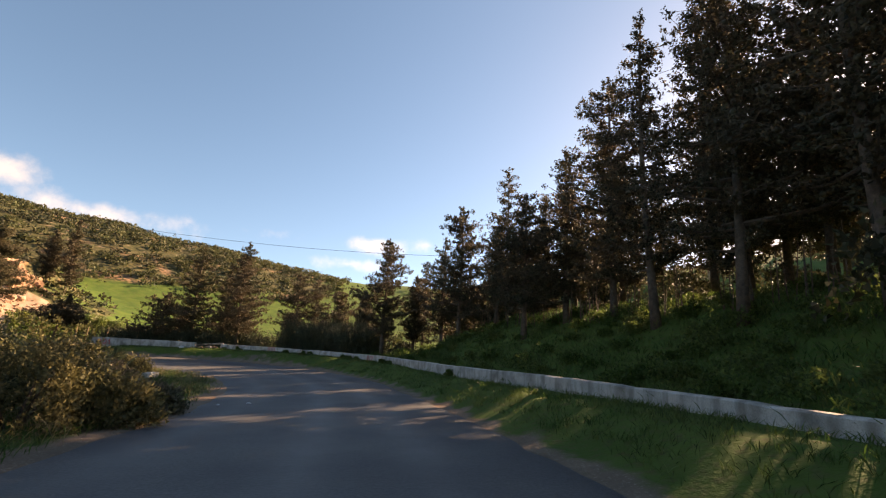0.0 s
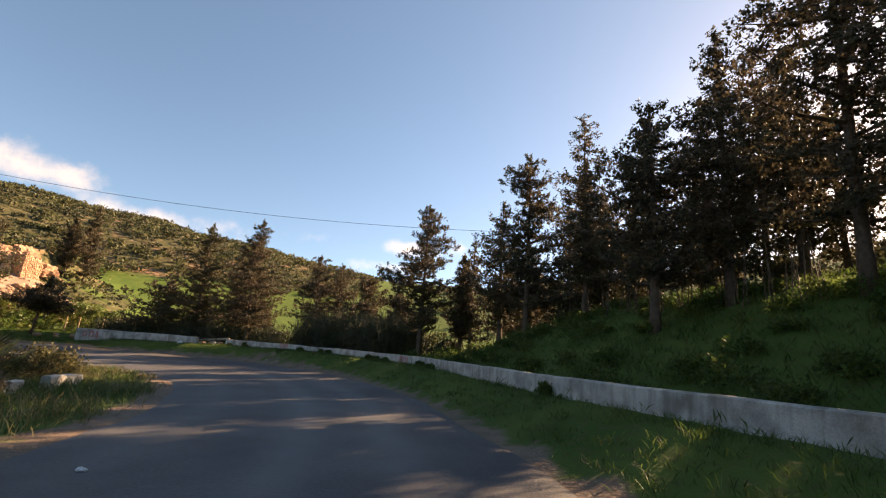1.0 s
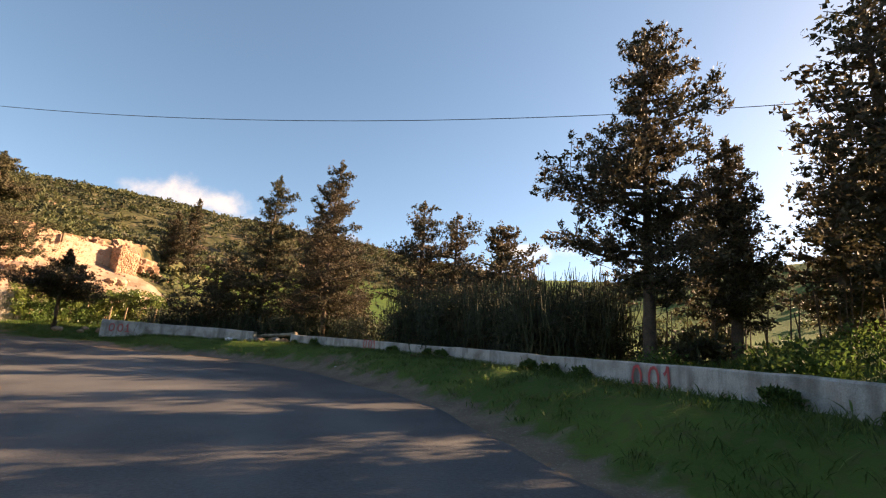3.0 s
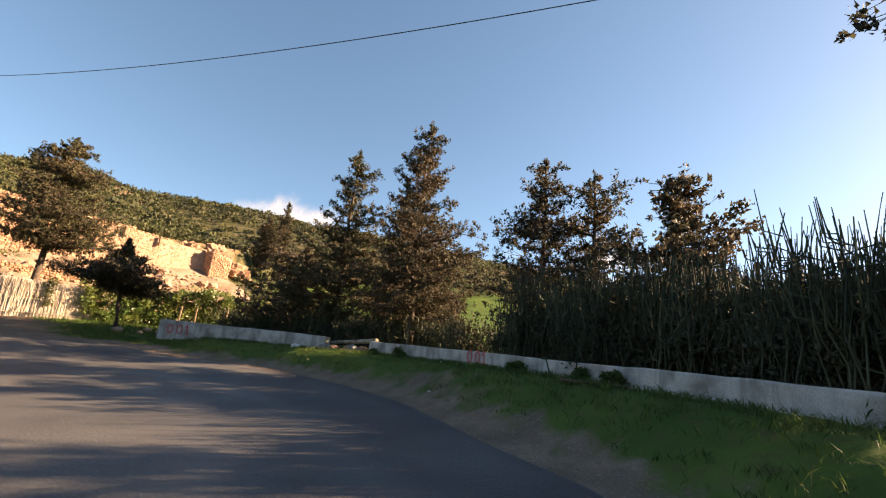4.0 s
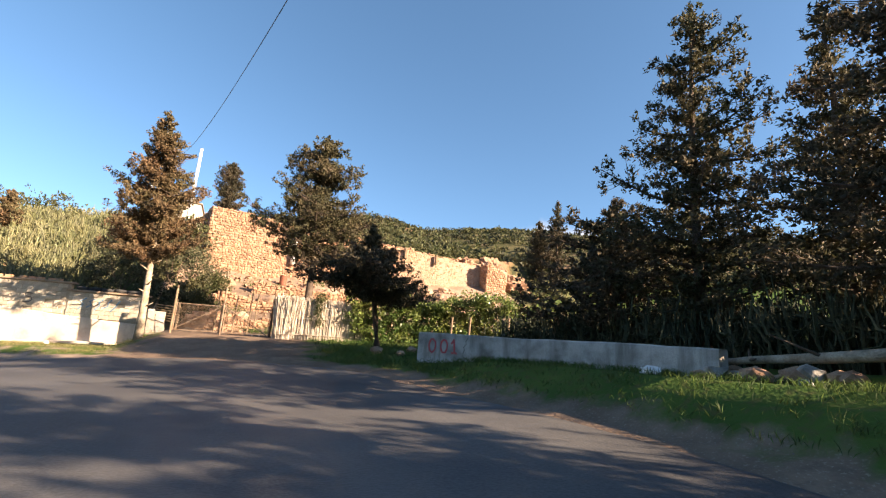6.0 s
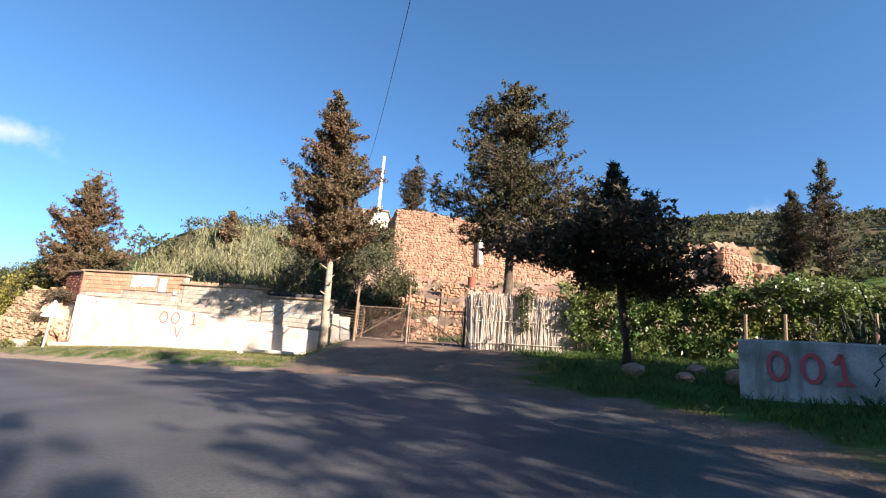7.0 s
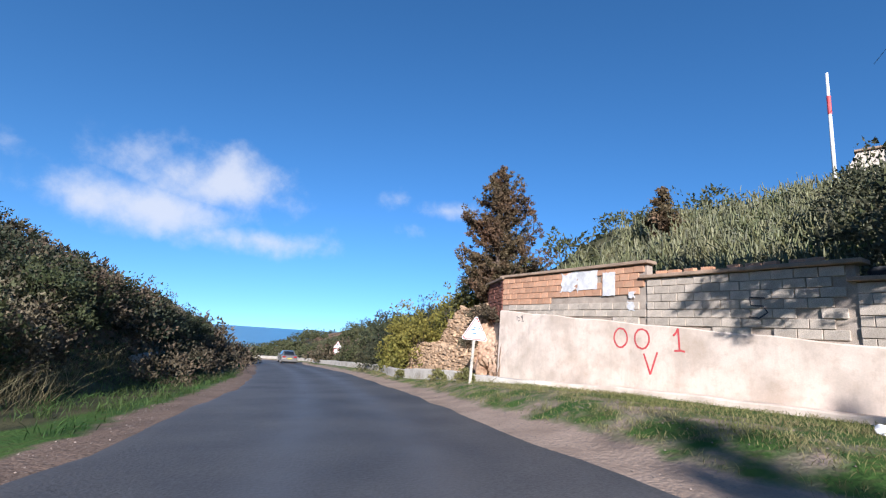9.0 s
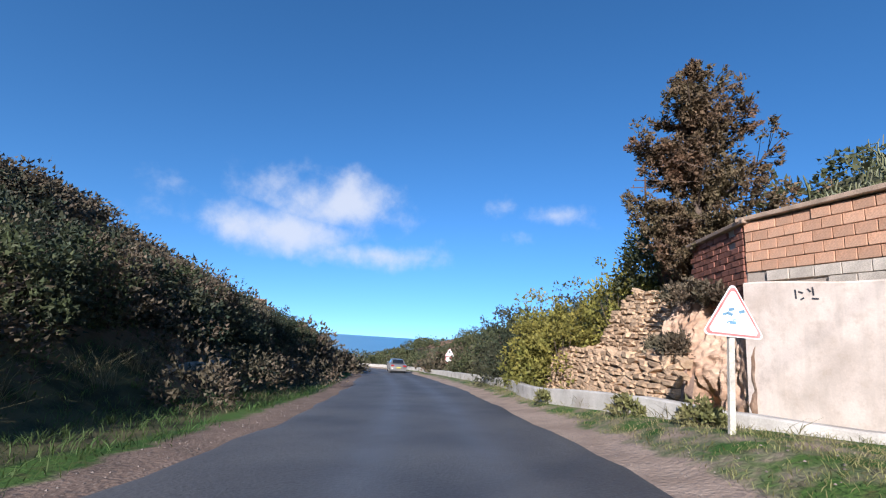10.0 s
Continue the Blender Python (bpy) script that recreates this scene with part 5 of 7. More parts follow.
for i in range(nu):
    m = i / (nu - 1)
    cx, cy = -48.9 + 0.35 * m, 16.0 + 2.45 * m
    topz = 0.35 + 0.4 * math.sin(2.2 * m + 0.4) + 0.12 * math.sin(11 * m)
    for j in range(nv):
        h = j / (nv - 1)
        z = -2.0 + (topz + 2.0) * h
        q = Vector((m * 2.5, 0.0, z))
        inn = 0.25 + 0.35 * noise.noise(Vector((q.x * 1.6, 1.0, z * 0.5))) + 0.2 * abs(noise.noise(Vector((q.x * 4.0, 5.0, z * 1.4)))) + 0.1 * noise.noise(Vector((q.x * 9.0, 3.0, z * 7.0)))
        inn += 0.55 * h ** 3 + 0.6 * math.exp(-((m - 0.5) / 0.12) ** 2 - ((z + 1.45) / 0.32) ** 2)
        inn *= 1 - 0.85 * float(smoothstep(m, 0.75, 1.0))
        ocl.append((cx - inn, cy + 0.15 * inn + 0.05 * noise.noise(Vector((z * 3, m * 9, 2.0))), z))
ocf = [(i * nv + j, (i + 1) * nv + j, (i + 1) * nv + j + 1, i * nv + j + 1) for i in range(nu - 1) for j in range(nv - 1)]
nb = len(ocl)
for i in range(nu):
    x, y, z = ocl[i * nv + nv - 1]
    ocl.append((x - 1.2, y + 0.2, z + 0.25))
ocf += [(i * nv + nv - 1, (i + 1) * nv + nv - 1, nb + i + 1, nb + i) for i in range(nu - 1)]
M_CLIFF = material("crumbling_cliff", (0.44, 0.31, 0.215), 0.95, (0.32, 0.185, 0.11), scale=1.4, detail=10, fine=12, fine_amount=0.3, bump=0.8)
solid("outcrop", Shape().add(ocl, ocf), M_CLIFF, "crumbling ochre rock outcrop beside the plastered wall", "rock")
for i, (x, y, z, w, h) in enumerate(((-49.35, 17.5, 0.55, 0.5, 0.4), (-49.5, 16.7, 0.6, 0.5, 0.45), (-49.3, 18.3, 0.5, 0.45, 0.35), (-48.95, 16.75, -0.55, 0.3, 0.35), (-49.5, 15.9, -0.6, 0.25, 0.3))):
    shrub("dry brownish weed tuft growing on the rock", (x, y, z), w, h, 650 + i, M_BUSH_BROWN if i < 4 else M_BUSH_GREY, 50, 30, (0.09, 0.02), 0.16, name="weed_clump", group="weeds on the rock")


def bricks_on(parent, name, mats, line, u0, u1, low, top, wide, high, seed, turn, deep=0.16, out=0.0, skip=0.02):
    """Courses of bricks or blocks in running bond, each its own piece; line(u, z, out) gives a place on the face."""
    rg = random.Random(seed)
    kinds = [Shape().box((0, 0, 0), (wide - 0.014, deep, high - 0.014), 0, 0, 0.006).mesh(name, mats) for _ in range(1)]
    row, z = 0, top - high
    while z > low(u0) - 2.5:
        u = u0 + (wide / 2 if row % 2 else 0)
        if row % 2:
            half = Shape().box((0, 0, 0), (wide / 2 - 0.014, deep, high - 0.014), 0, 0, 0.006).mesh(name, mats)
            if z > low(u0) - high * 0.4:
                ob = part(name, half, mats, parent)
                ob.matrix_local = Matrix.Translation(line(u0 + wide / 4, z + high / 2, out)) @ Matrix.Rotation(turn, 4, "Z")
        while u + wide <= u1 + 0.02:
            if z > low(u + wide / 2) - high * 0.55 and rg.random() > skip:
                ob = part(name, kinds[0], mats, parent)
                ob.matrix_local = (Matrix.Translation(line(u + wide / 2, z + high / 2, out + rg.uniform(-0.012, 0.012))) @ Matrix.Rotation(turn + rg.uniform(-0.02, 0.02), 4, "Z")
                                   @ Matrix.Rotation(rg.uniform(-0.012, 0.012), 4, "Y"))
            u += wide
        row, z = row + 1, z - high


bricks_on(block_wall, "brick", M_BRICK, bw, 0.0, 5.93, lambda u: 1.1 + 0.05 * u, 2.09, 0.31, 0.195, 1, BW_TURN, 0.14, -0.045)
bricks_on(block_wall, "block", M_BLOCK, bw, 0.4, 5.93, lambda u: max(plaster_top(u), 0.5), 1.11, 0.41, 0.2, 2, BW_TURN, 0.14, -0.045)
bricks_on(block_wall, "block", M_BLOCK, bw, 5.97, 10.18, plaster_top, 1.7, 0.41, 0.2, 3, BW_TURN, 0.14, -0.045)
bricks_on(block_wall, "block", M_BLOCK, bw, 10.22, BW_L, plaster_top, 1.36, 0.41, 0.2, 4, BW_TURN, 0.14, -0.045)


def ret(u, z, out=0.0):
    p = BW_A + rd * u + RN * out
    return (p[0], p[1], z)


M_BRICK_DARK = material("dark_red_brick", (0.27, 0.115, 0.075), 0.92, (0.2, 0.085, 0.06), scale=5, fine=60, bump=0.3, random_value=0.2)
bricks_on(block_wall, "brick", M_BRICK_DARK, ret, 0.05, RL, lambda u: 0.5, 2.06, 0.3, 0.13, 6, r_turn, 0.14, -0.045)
# loose bricks and old tyres along the top
for i in range(9):
    u = 6.3 + 0.42 * i + rg.uniform(-0.1, 0.1)
    solid("loose_brick", Shape().box((0, 0, 0), (0.28, 0.14, 0.1), BW_TURN + rg.uniform(-0.3, 0.3), 0, 0.006), M_BRICK, "loose red brick lying along the wall top", "brick",
          bw(u, bw_top(u) + 0.098, -0.14), group="loose bricks")


def tyre(at, turn, tilt):
    bm = bmesh.new()
    n, m = 22, 8
    ring = []
    for i in range(n):
        a = 2 * math.pi * i / n
        ring.append([bm.verts.new(((0.24 + 0.07 * math.cos(b) * (1.15 if abs(math.cos(b)) > 0.6 else 1)) * math.cos(a), (0.24 + 0.07 * math.cos(b)) * math.sin(a), 0.09 * math.sin(b))) for b in [2 * math.pi * j / m for j in range(m)]])
    for i in range(n):
        for j in range(m):
            bm.faces.new((ring[i][j], ring[(i + 1) % n][j], ring[(i + 1) % n][(j + 1) % m], ring[i][(j + 1) % m]))
    bm.transform(Matrix.Rotation(turn, 4, "Z") @ Matrix.Rotation(tilt, 4, "X"))
    me = bpy.data.meshes.new("tyre")
    bm.to_mesh(me)
    bm.free()
    me.materials.append(M_DARK)
    return solid("tyre", me, M_DARK, "old black car tyre laid on the wall", "tyre", at, group="old tyres", smooth=True)


for i in range(5):
    tyre(bw(10.6 + 0.55 * i, bw_top(11) + 0.135, -0.33), 0.3 * i, rg.uniform(-0.06, 0.06))

# ---- gate, pier and fences ----
pier = thing("block_pier", "short stepped pier of pale concrete blocks by the gate", "wall", (-44.6, 32.2, height(-44.6, 32.2)))
part("core", Shape().box((0.01, -0.06, 0.52), (0.16, 0.72, 1.02), 0.15, 0, 0.01), M_MORTAR, pier, "mortar between the blocks")
for r in range(6):
    for c in range(2 if r < 5 else 1):
        ob = part("block", Shape().box((0, 0, 0), (0.2, 0.38, 0.19), 0, 0, 0.008), M_PALEBLOCK, pier)
        ob.matrix_local = Matrix.Translation((0.02 * (r % 2), -0.2 + 0.4 * c - 0.03 * r, 0.02 + 0.2 * r)) @ Matrix.Rotation(0.15 + rg.uniform(-0.03, 0.03), 4, "Z")
gz = height(-42.7, 34.9) - 0.02
gate = thing("gate", "rusty double gate of pipe and chain-link mesh", "gate", (-43.15, 32.95, gz), -0.26)


M_PIPE = material("rust_stained_pipe", (0.3, 0.23, 0.175), 0.7, (0.2, 0.125, 0.08), scale=4, fine=30, bump=0.2, metallic=0.2)


def pipe(name, a, b, r=0.028, label="", mat=M_PIPE):
    return part(name, Shape().tube([a, b], r, 8), mat, gate, label)


pipe("post", (0, 0, -0.2), (0, 0, 2.1), 0.05, "brown wooden gate post", M_WOOD)
pipe("post", (0.05, 2.1, -0.1), (0.05, 2.1, 2.2), 0.035)
pipe("post", (0, 4.25, -0.2), (0, 4.25, 2.15), 0.05, "", M_RUST)
for y0, y1 in ((0.08, 2.02), (2.18, 4.17)):
    for z in (0.12, 1.3):
        pipe("rail", (0, y0, z), (0, y1, z), 0.02)
    for y in (y0, y1):
        pipe("stile", (0, y, 0.08), (0, y, 1.45), 0.02)
pipe("brace", (0, 0.1, 0.15), (0, 2.0, 1.28), 0.02)
pipe("brace", (0, 4.1, 0.15), (0, 2.2, 1.28), 0.02)
mesh_wire = Shape()
for y0, y1 in ((0.08, 2.02), (2.18, 4.17)):
    w = y1 - y0
    k = -1.2
    while k < w:
        for s in (1, -1):
            a0, a1 = max(0, -k), min(1.15, w - k)
            if a1 - a0 > 0.05:
                pa, pb = (k + a0, 0.13 + a0), (k + a1, 0.13 + a1)
                if s < 0:
                    pa, pb = (w - pa[0], pa[1]), (w - pb[0], pb[1])
                mesh_wire.tube([(0, y0 + pa[0], pa[1]), (0, y0 + pb[0], pb[1])], 0.004, 3, cap=False)
        k += 0.1
tagged(part("chain_link", mesh_wire, M_PIPE, gate, "rusted chain-link mesh"), kind="stuff")
# pole rails beside the gate, towards the wall
climber = thing("climbing_vine", "green vine hanging down over the cane fence", "vine")
vrng = np.random.default_rng(77)
vc = np.stack([-40.62 + vrng.normal(size=60) * 0.06, 38.95 + vrng.normal(size=60) * 0.13, vrng.uniform(0.55, 2.05, 60)], 1)
v, f = blades(vrng, vc, 0.14, 26, 0.07, 0.02, -0.3)
tagged(part("foliage", array_mesh("foliage", v, f, M_BUSH), M_BUSH, climber), kind="stuff")
rail_fence = thing("rail_fence", "weathered wooden rails beside the gate", "fence", (-45.75, 31.85, height(-45.75, 31.85)))
for k in range(7):
    part("rail", Shape().tube([(0, 0, 0.85 + 0.12 * k), (0.9, 1.2, 0.75 + 0.12 * k)], 0.03, 6), M_WOOD, rail_fence)
for a in (0.05, 0.85):
    part("post", Shape().tube([(a - 0.05, a * 1.33, -0.3), (a - 0.05, a * 1.33, 1.7)], 0.04, 6), M_WOOD, rail_fence)
for x, y, h in ((-46.6, 34.6, 2.3), (-46.9, 35.5, 2.0), (-48.0, 36.6, 2.2), (-45.9, 36.2, 2.4)):
    solid("stake", Shape().tube([(0, 0, -0.2), (0.05, 0.03, h)], 0.035, 6), M_WOOD, "thin weathered stake standing behind the gate", "post", on_ground(x, y), group="stakes behind the gate")

FENCE = spline([(-41.9, 37.2), (-41.1, 37.25), (-40.9, 38.3), (-40.55, 39.5), (-40.35, 40.9)], 0.06)
cane_fence = thing("cane_fence", "leaning fence of dry grey canes tied to rails", "fence")
fz = land(FENCE[:, 0], FENCE[:, 1])[0]
crng = random.Random(8)
cane_kinds = []
for k in range(8):
    h = 2.02 * crng.uniform(0.9, 1.08)
    b1, b2 = crng.uniform(-0.06, 0.06), crng.uniform(-0.04, 0.04)
    cane_kinds.append(Shape().tube([(0, 0, -0.1), (b1, b2, h * 0.5), (b1 * 0.4 + crng.uniform(-0.05, 0.05), b2, h)], [0.019, 0.017, 0.01], 5).mesh("cane", M_CANE))
seg = np.r_[0, np.cumsum(np.linalg.norm(np.diff(FENCE, axis=0), axis=1))]
for k in range(170):
    s = seg[-1] * (k + crng.uniform(0.0, 0.9)) / 170
    x, y, z = (float(np.interp(s, seg, c)) for c in (FENCE[:, 0], FENCE[:, 1], fz))
    ob = part("cane", cane_kinds[k % 8], M_CANE, cane_fence)
    fall = 1 - 0.12 * s / seg[-1] + crng.uniform(-0.06, 0.06)
    ob.matrix_local = Matrix.Translation((x + crng.uniform(-0.04, 0.04), y + crng.uniform(-0.04, 0.04), z)) @ Matrix.Rotation(crng.uniform(0, 6), 4, "Z") @ Matrix.Rotation(crng.gauss(0, 0.045), 4, "X") @ Matrix.Diagonal((1, 1, fall, 1))
for zz in (0.22, 0.95, 1.42):
    part("rail", Shape().tube([(p[0] + 0.05, p[1] - 0.05, z + zz - 0.002 * i) for i, (p, z) in enumerate(zip(FENCE[::8], fz[::8]))], 0.02, 5), M_CANE, cane_fence, "split cane rail")
back = Shape()
for k in range(1700):
    s = seg[-1] * crng.random()
    x, y, z = (float(np.interp(s, seg, c)) for c in (FENCE[:, 0], FENCE[:, 1], fz))
    h = 1.98 * crng.uniform(0.75, 1.02) * (1 - 0.1 * s / seg[-1])
    o = crng.uniform(0.03, 0.09)
    back.tube([(x - o, y + o, z - 0.05), (x - o + crng.gauss(0.02, 0.09), y + o + crng.gauss(0.05, 0.1), z + h)], [0.016, 0.01], 4, cap=False)
tagged(part("cane_rest", back, M_CANE, cane_fence), kind="stuff")

# climbing hedge on the wire fence
HEDGE = spline([(-40.35, 40.6), (-39.7, 42.6), (-38.6, 44.6), (-37.4, 46.6), (-36.4, 48.6)], 0.25)
hz_ = land(HEDGE[:, 0], HEDGE[:, 1])[0]
hrng = np.random.default_rng(21)
k = hrng.integers(0, len(HEDGE), 900)
lift = hrng.random(900) ** 0.8
hh = 2.0 + 0.25 * np.sin(k * 0.35) + 0.2 * hrng.random(900)
c = np.stack([HEDGE[k, 0] + hrng.normal(size=900) * 0.28, HEDGE[k, 1] + hrng.normal(size=900) * 0.28, hz_[k] + 0.1 + lift * hh], 1)
v, f = blades(hrng, c, 0.26, 40, 0.105, 0.036, -0.1, np.tile([0.5, -0.5, 0.0], (900, 1)))
hedge = thing("ivy_hedge", "thick climbing hedge of glossy green leaves on a fence", "hedge")
tagged(part("foliage", array_mesh("foliage", v, f, M_IVY), M_IVY, hedge), kind="stuff")
st = Shape()
for i in range(0, len(HEDGE), 2):
    st.tube([(HEDGE[i, 0], HEDGE[i, 1], hz_[i] - 0.1), (HEDGE[i, 0] + 0.1, HEDGE[i, 1] + 0.05, hz_[i] + 1.0), (HEDGE[i, 0] - 0.05, HEDGE[i, 1], hz_[i] + 1.9)], [0.03, 0.02, 0.01], 4)
tagged(part("wood", st, M_BARK, hedge), kind="stuff")
for x, y in ((-37.0, 43.9), (-36.3, 44.4), (-33.9, 46.9), (-31.9, 45.3), (-35.2, 45.6), (-30.4, 46.6)):
    solid("fence_post", Shape().tube([(0, 0, -0.2), (0.03, 0, 0.7), (0.04, 0.02, 1.35)], [0.055, 0.05, 0.045], 7), M_WOOD, "short weathered wooden fence post", "post", on_ground(x, y), group="fence posts by the hedge")


# ---- road signs ----
def triangle(side, inset, z0, y):
    h = side * math.sqrt(3) / 2
    r = side * 0.06
    pts = []
    for cx, cz, a0 in ((-side / 2 + inset * 1.73, z0 + inset, 210), (side / 2 - inset * 1.73, z0 + inset, 330), (0, z0 + h - 2 * inset, 90)):
        for a in (-50, -20, 20, 50):
            t = radians(a0 + a)
            pts.append((cx + r * (math.cos(t) - 2 * math.cos(radians(a0))) , y, cz + r * (math.sin(t) - 2 * math.sin(radians(a0)))))
    return pts


def plate(sh, ring, y0, y1):
    n = len(ring)
    a = [(p[0], y0, p[2]) for p in ring]
    b = [(p[0], y1, p[2]) for p in ring]
    sh.add(a + b, [tuple(range(n)), tuple(range(2 * n - 1, n - 1, -1))] + [(i, n + i, n + (i + 1) % n, (i + 1) % n) for i in range(n)])
    return sh


M_SIGNWHITE = material("sign_white", (0.78, 0.77, 0.76), 0.35, (0.7, 0.68, 0.67), scale=4, fine=30, fine_amount=0.05, bump=0.02)
M_SIGNRED = material("sign_red", (0.56, 0.1, 0.09), 0.4, (0.6, 0.22, 0.2), scale=4, fine=30, fine_amount=0.08, bump=0.02)
M_POST = material("weathered_concrete_post", (0.5, 0.46, 0.38), 0.85, (0.38, 0.34, 0.28), scale=5, fine=40, bump=0.2)


def warning_sign(at, turn, lean=0.0, side=0.86, base=1.12, group="warning signs"):
    s = thing("road_sign", "triangular red-bordered warning sign scraped and faded, on a post", "road sign", at, turn, group)
    s.matrix_world = Matrix.Translation(at) @ Matrix.Rotation(turn, 4, "Z") @ Matrix.Rotation(lean, 4, "Y")
    part("post", Shape().box((0, 0.05, base / 2 + 0.12), (0.082, 0.07, base + 0.85), 0, 0, 0.01), M_POST, s, "square weathered concrete post")
    part("plate", plate(Shape(), triangle(side, 0.0, base, 0), -0.009, 0.0), M_SIGNWHITE, s, "white-rimmed steel plate")
    part("border", plate(Shape(), triangle(side * 0.94, 0.0, base + side * 0.017, 0), -0.013, -0.01), M_SIGNRED, s, "red border band")
    part("face", plate(Shape(), triangle(side * 0.82, 0.0, base + side * 0.051, 0), -0.017, -0.0135), M_SIGNWHITE, s, "scraped white face")
    marks = Shape()
    mg = random.Random(4)
    for k in range(7):
        x, z = mg.uniform(-0.14, 0.14), base + 0.18 + mg.uniform(0, 0.22)
        marks.box((x, -0.019, z), (mg.uniform(0.03, 0.1), 0.002, mg.uniform(0.015, 0.05)), 0, mg.uniform(-0.5, 0.5))
    tagged(part("scuffs", marks, M_BLUEPAINT, s, "remains of the worn symbol"), kind="stuff")
    return s


warning_sign(on_ground(-46.0, 19.35, -0.02), radians(150), radians(2), 0.9, 1.3)
far_sign = on_ground(-62.8, -14.3, -0.02)
warning_sign(far_sign, radians(148), 0, 0.9, 1.6)
disc = thing("road_sign", "round red-bordered sign on a post by the kerb", "road sign", (far_sign[0] - 0.05, far_sign[1] - 0.2, far_sign[2]), radians(148))
ring = [(0.36 * math.cos(a), 0, 1.25 + 0.36 * math.sin(a)) for a in np.linspace(0, 2 * math.pi, 25)[:-1]]
part("border", plate(Shape(), ring, -0.012, 0.0), M_SIGNRED, disc)
part("face", plate(Shape(), [(p[0] * 0.76, 0, 1.25 + (p[2] - 1.25) * 0.76) for p in ring], -0.017, -0.013), M_SIGNWHITE, disc)
part("post", Shape().tube([(0, 0.05, -0.1), (0, 0.05, 1.5)], 0.03, 8), M_POST, disc)

# ---- terrace house, masts, aerial and cable ----
M_RENDER = material("beige_render", (0.62, 0.55, 0.46), 0.9, (0.5, 0.43, 0.36), scale=1.2, fine=30, fine_amount=0.08, bump=0.2)
hx, hy = -71.0, 28.4
hzz = height(hx, hy)
house = thing("house", "small beige rendered house with sloping roof end on the terrace", "house", (hx, hy, hzz))
part("wall", Shape().add([(2, -1.8, -1), (2, 2.6, -1), (-2.5, 2.6, -1), (-2.5, -1.8, -1), (2, -0.6, 3.6), (2, 2.6, 3.6), (-2.5, 2.6, 3.6), (-2.5, -0.6, 3.6), (2, -1.8, 1.4), (-2.5, -1.8, 1.4)],
                         [(0, 1, 5, 4, 8), (1, 2, 6, 5), (2, 3, 9, 7, 6), (3, 0, 8, 9), (8, 4, 7, 9), (4, 5, 6, 7)]), M_RENDER, house)
part("roof", Shape().box((-0.25, 1.0, 3.66), (4.8, 3.5, 0.12), 0, 0, 0.02), M_COPING, house)
part("chimney", Shape().box((1.2, 1.8, 4.0), (0.35, 0.35, 0.7), 0, 0, 0.02), M_RENDER, house)
for x, y, top, red in ((-67.6, 26.8, 16.7, True), (-67.8, 30.2, 17.3, False)):
    z0 = height(x, y)
    mast = thing("mast", "tall thin white mast with a red band" if red else "tall white mast beside the house", "mast", (x, y, z0), group="white masts")
    part("pole", Shape().tube([(0, 0, -0.3), (0, 0.02, (top - z0) / 2), (0, 0.05, top - z0)], [0.1 if red else 0.15, 0.1 if red else 0.15, 0.07 if red else 0.13], 10), M_WHITE, mast, smooth=True)
    if red:
        part("band", Shape().tube([(0, 0.035, (top - z0) * 0.7), (0, 0.04, (top - z0) * 0.83)], 0.103, 10), M_RED, mast, "red painted band")
ax, ay = -80.0, -5.5
az0 = height(ax, ay)
pylon = thing("power_pole", "distant power pole with two crossarms above the scrub", "power pole", (ax, ay, az0))
part("pole", Shape().tube([(0, 0, -0.5), (0, 0, 17.2 - az0)], [0.13, 0.09], 7), M_RUST, pylon)
for k, w in ((0.3, 1.1), (1.1, 1.4)):
    part("crossarm", Shape().tube([(-w * 0.6, w * 0.8, 17.1 - az0 - k), (w * 0.6, -w * 0.8, 17.3 - az0 - k)], 0.05, 5), M_RUST, pylon)
    for e in (-1, 1):
        part("insulator", Shape().tube([(e * w * 0.5, -e * w * 0.66, 17.2 - az0 - k), (e * w * 0.5, -e * w * 0.66, 17.55 - az0 - k)], 0.06, 6), M_RUST, pylon)
cable = [(x, 41.25 + 0.18 * x - 0.000073 * x * x, 9.54 + 0.0673 * x + 0.00248 * x * x) for x in np.linspace(-67, 24, 70)]
solid("overhead_cable", Shape().tube(cable, 0.014, 5), M_WIRE, "black overhead cable slung across the bend", "cable", kind="structure")
solid("cable_pole", Shape().tube([(0, 0, -0.5), (0, 0, 12.7 - height(24, 45.53))], [0.14, 0.09], 8), M_WOOD, "tall wooden pole carrying the cable among the trees", "pole", on_ground(24, 45.53))


# ---- undergrowth ----
def patch(name, label, places, wide, tall, leaf, seed, tufts, count, blade, radius, category="shrubs"):
    """Many shrubs of one sort in one mesh."""
    rng = np.random.default_rng(seed)
    vs, fs, k = [], [], 0
    for p in places:
        s = rng.uniform(0.6, 1.3)
        v, f = shrub_data(rng, wide * s, tall * s * rng.uniform(0.8, 1.2), tufts, count, blade, radius * s)
        vs.append(v + p)
        fs.append(f + k)
        k += len(v)
    return solid(name, array_mesh(name, np.vstack(vs), np.vstack(fs), leaf), leaf, label, category, kind="stuff")


rng = np.random.default_rng(5)
# scrub on the hill inside the bend
inside = scatter(rng, 2600, -66, -16, -58, 13, lambda x, y, g: (g[4] > 1.6) & (g[2] > 0.3) & (x > -66))
near = inside[(inside[:, 1] > -14)]
far = inside[inside[:, 1] <= -14]
patch("hill_scrub", "dense dark evergreen scrub covering the hillside", near[::14], 1.8, 1.6, M_BUSH_DARK, 31, 66, 18, (0.12, 0.034), 0.36)
patch("hill_scrub", "reddish-brown dry scrub on the hillside", near[1::7], 1.5, 1.4, M_BUSH_BROWN, 32, 56, 18, (0.11, 0.03), 0.34)
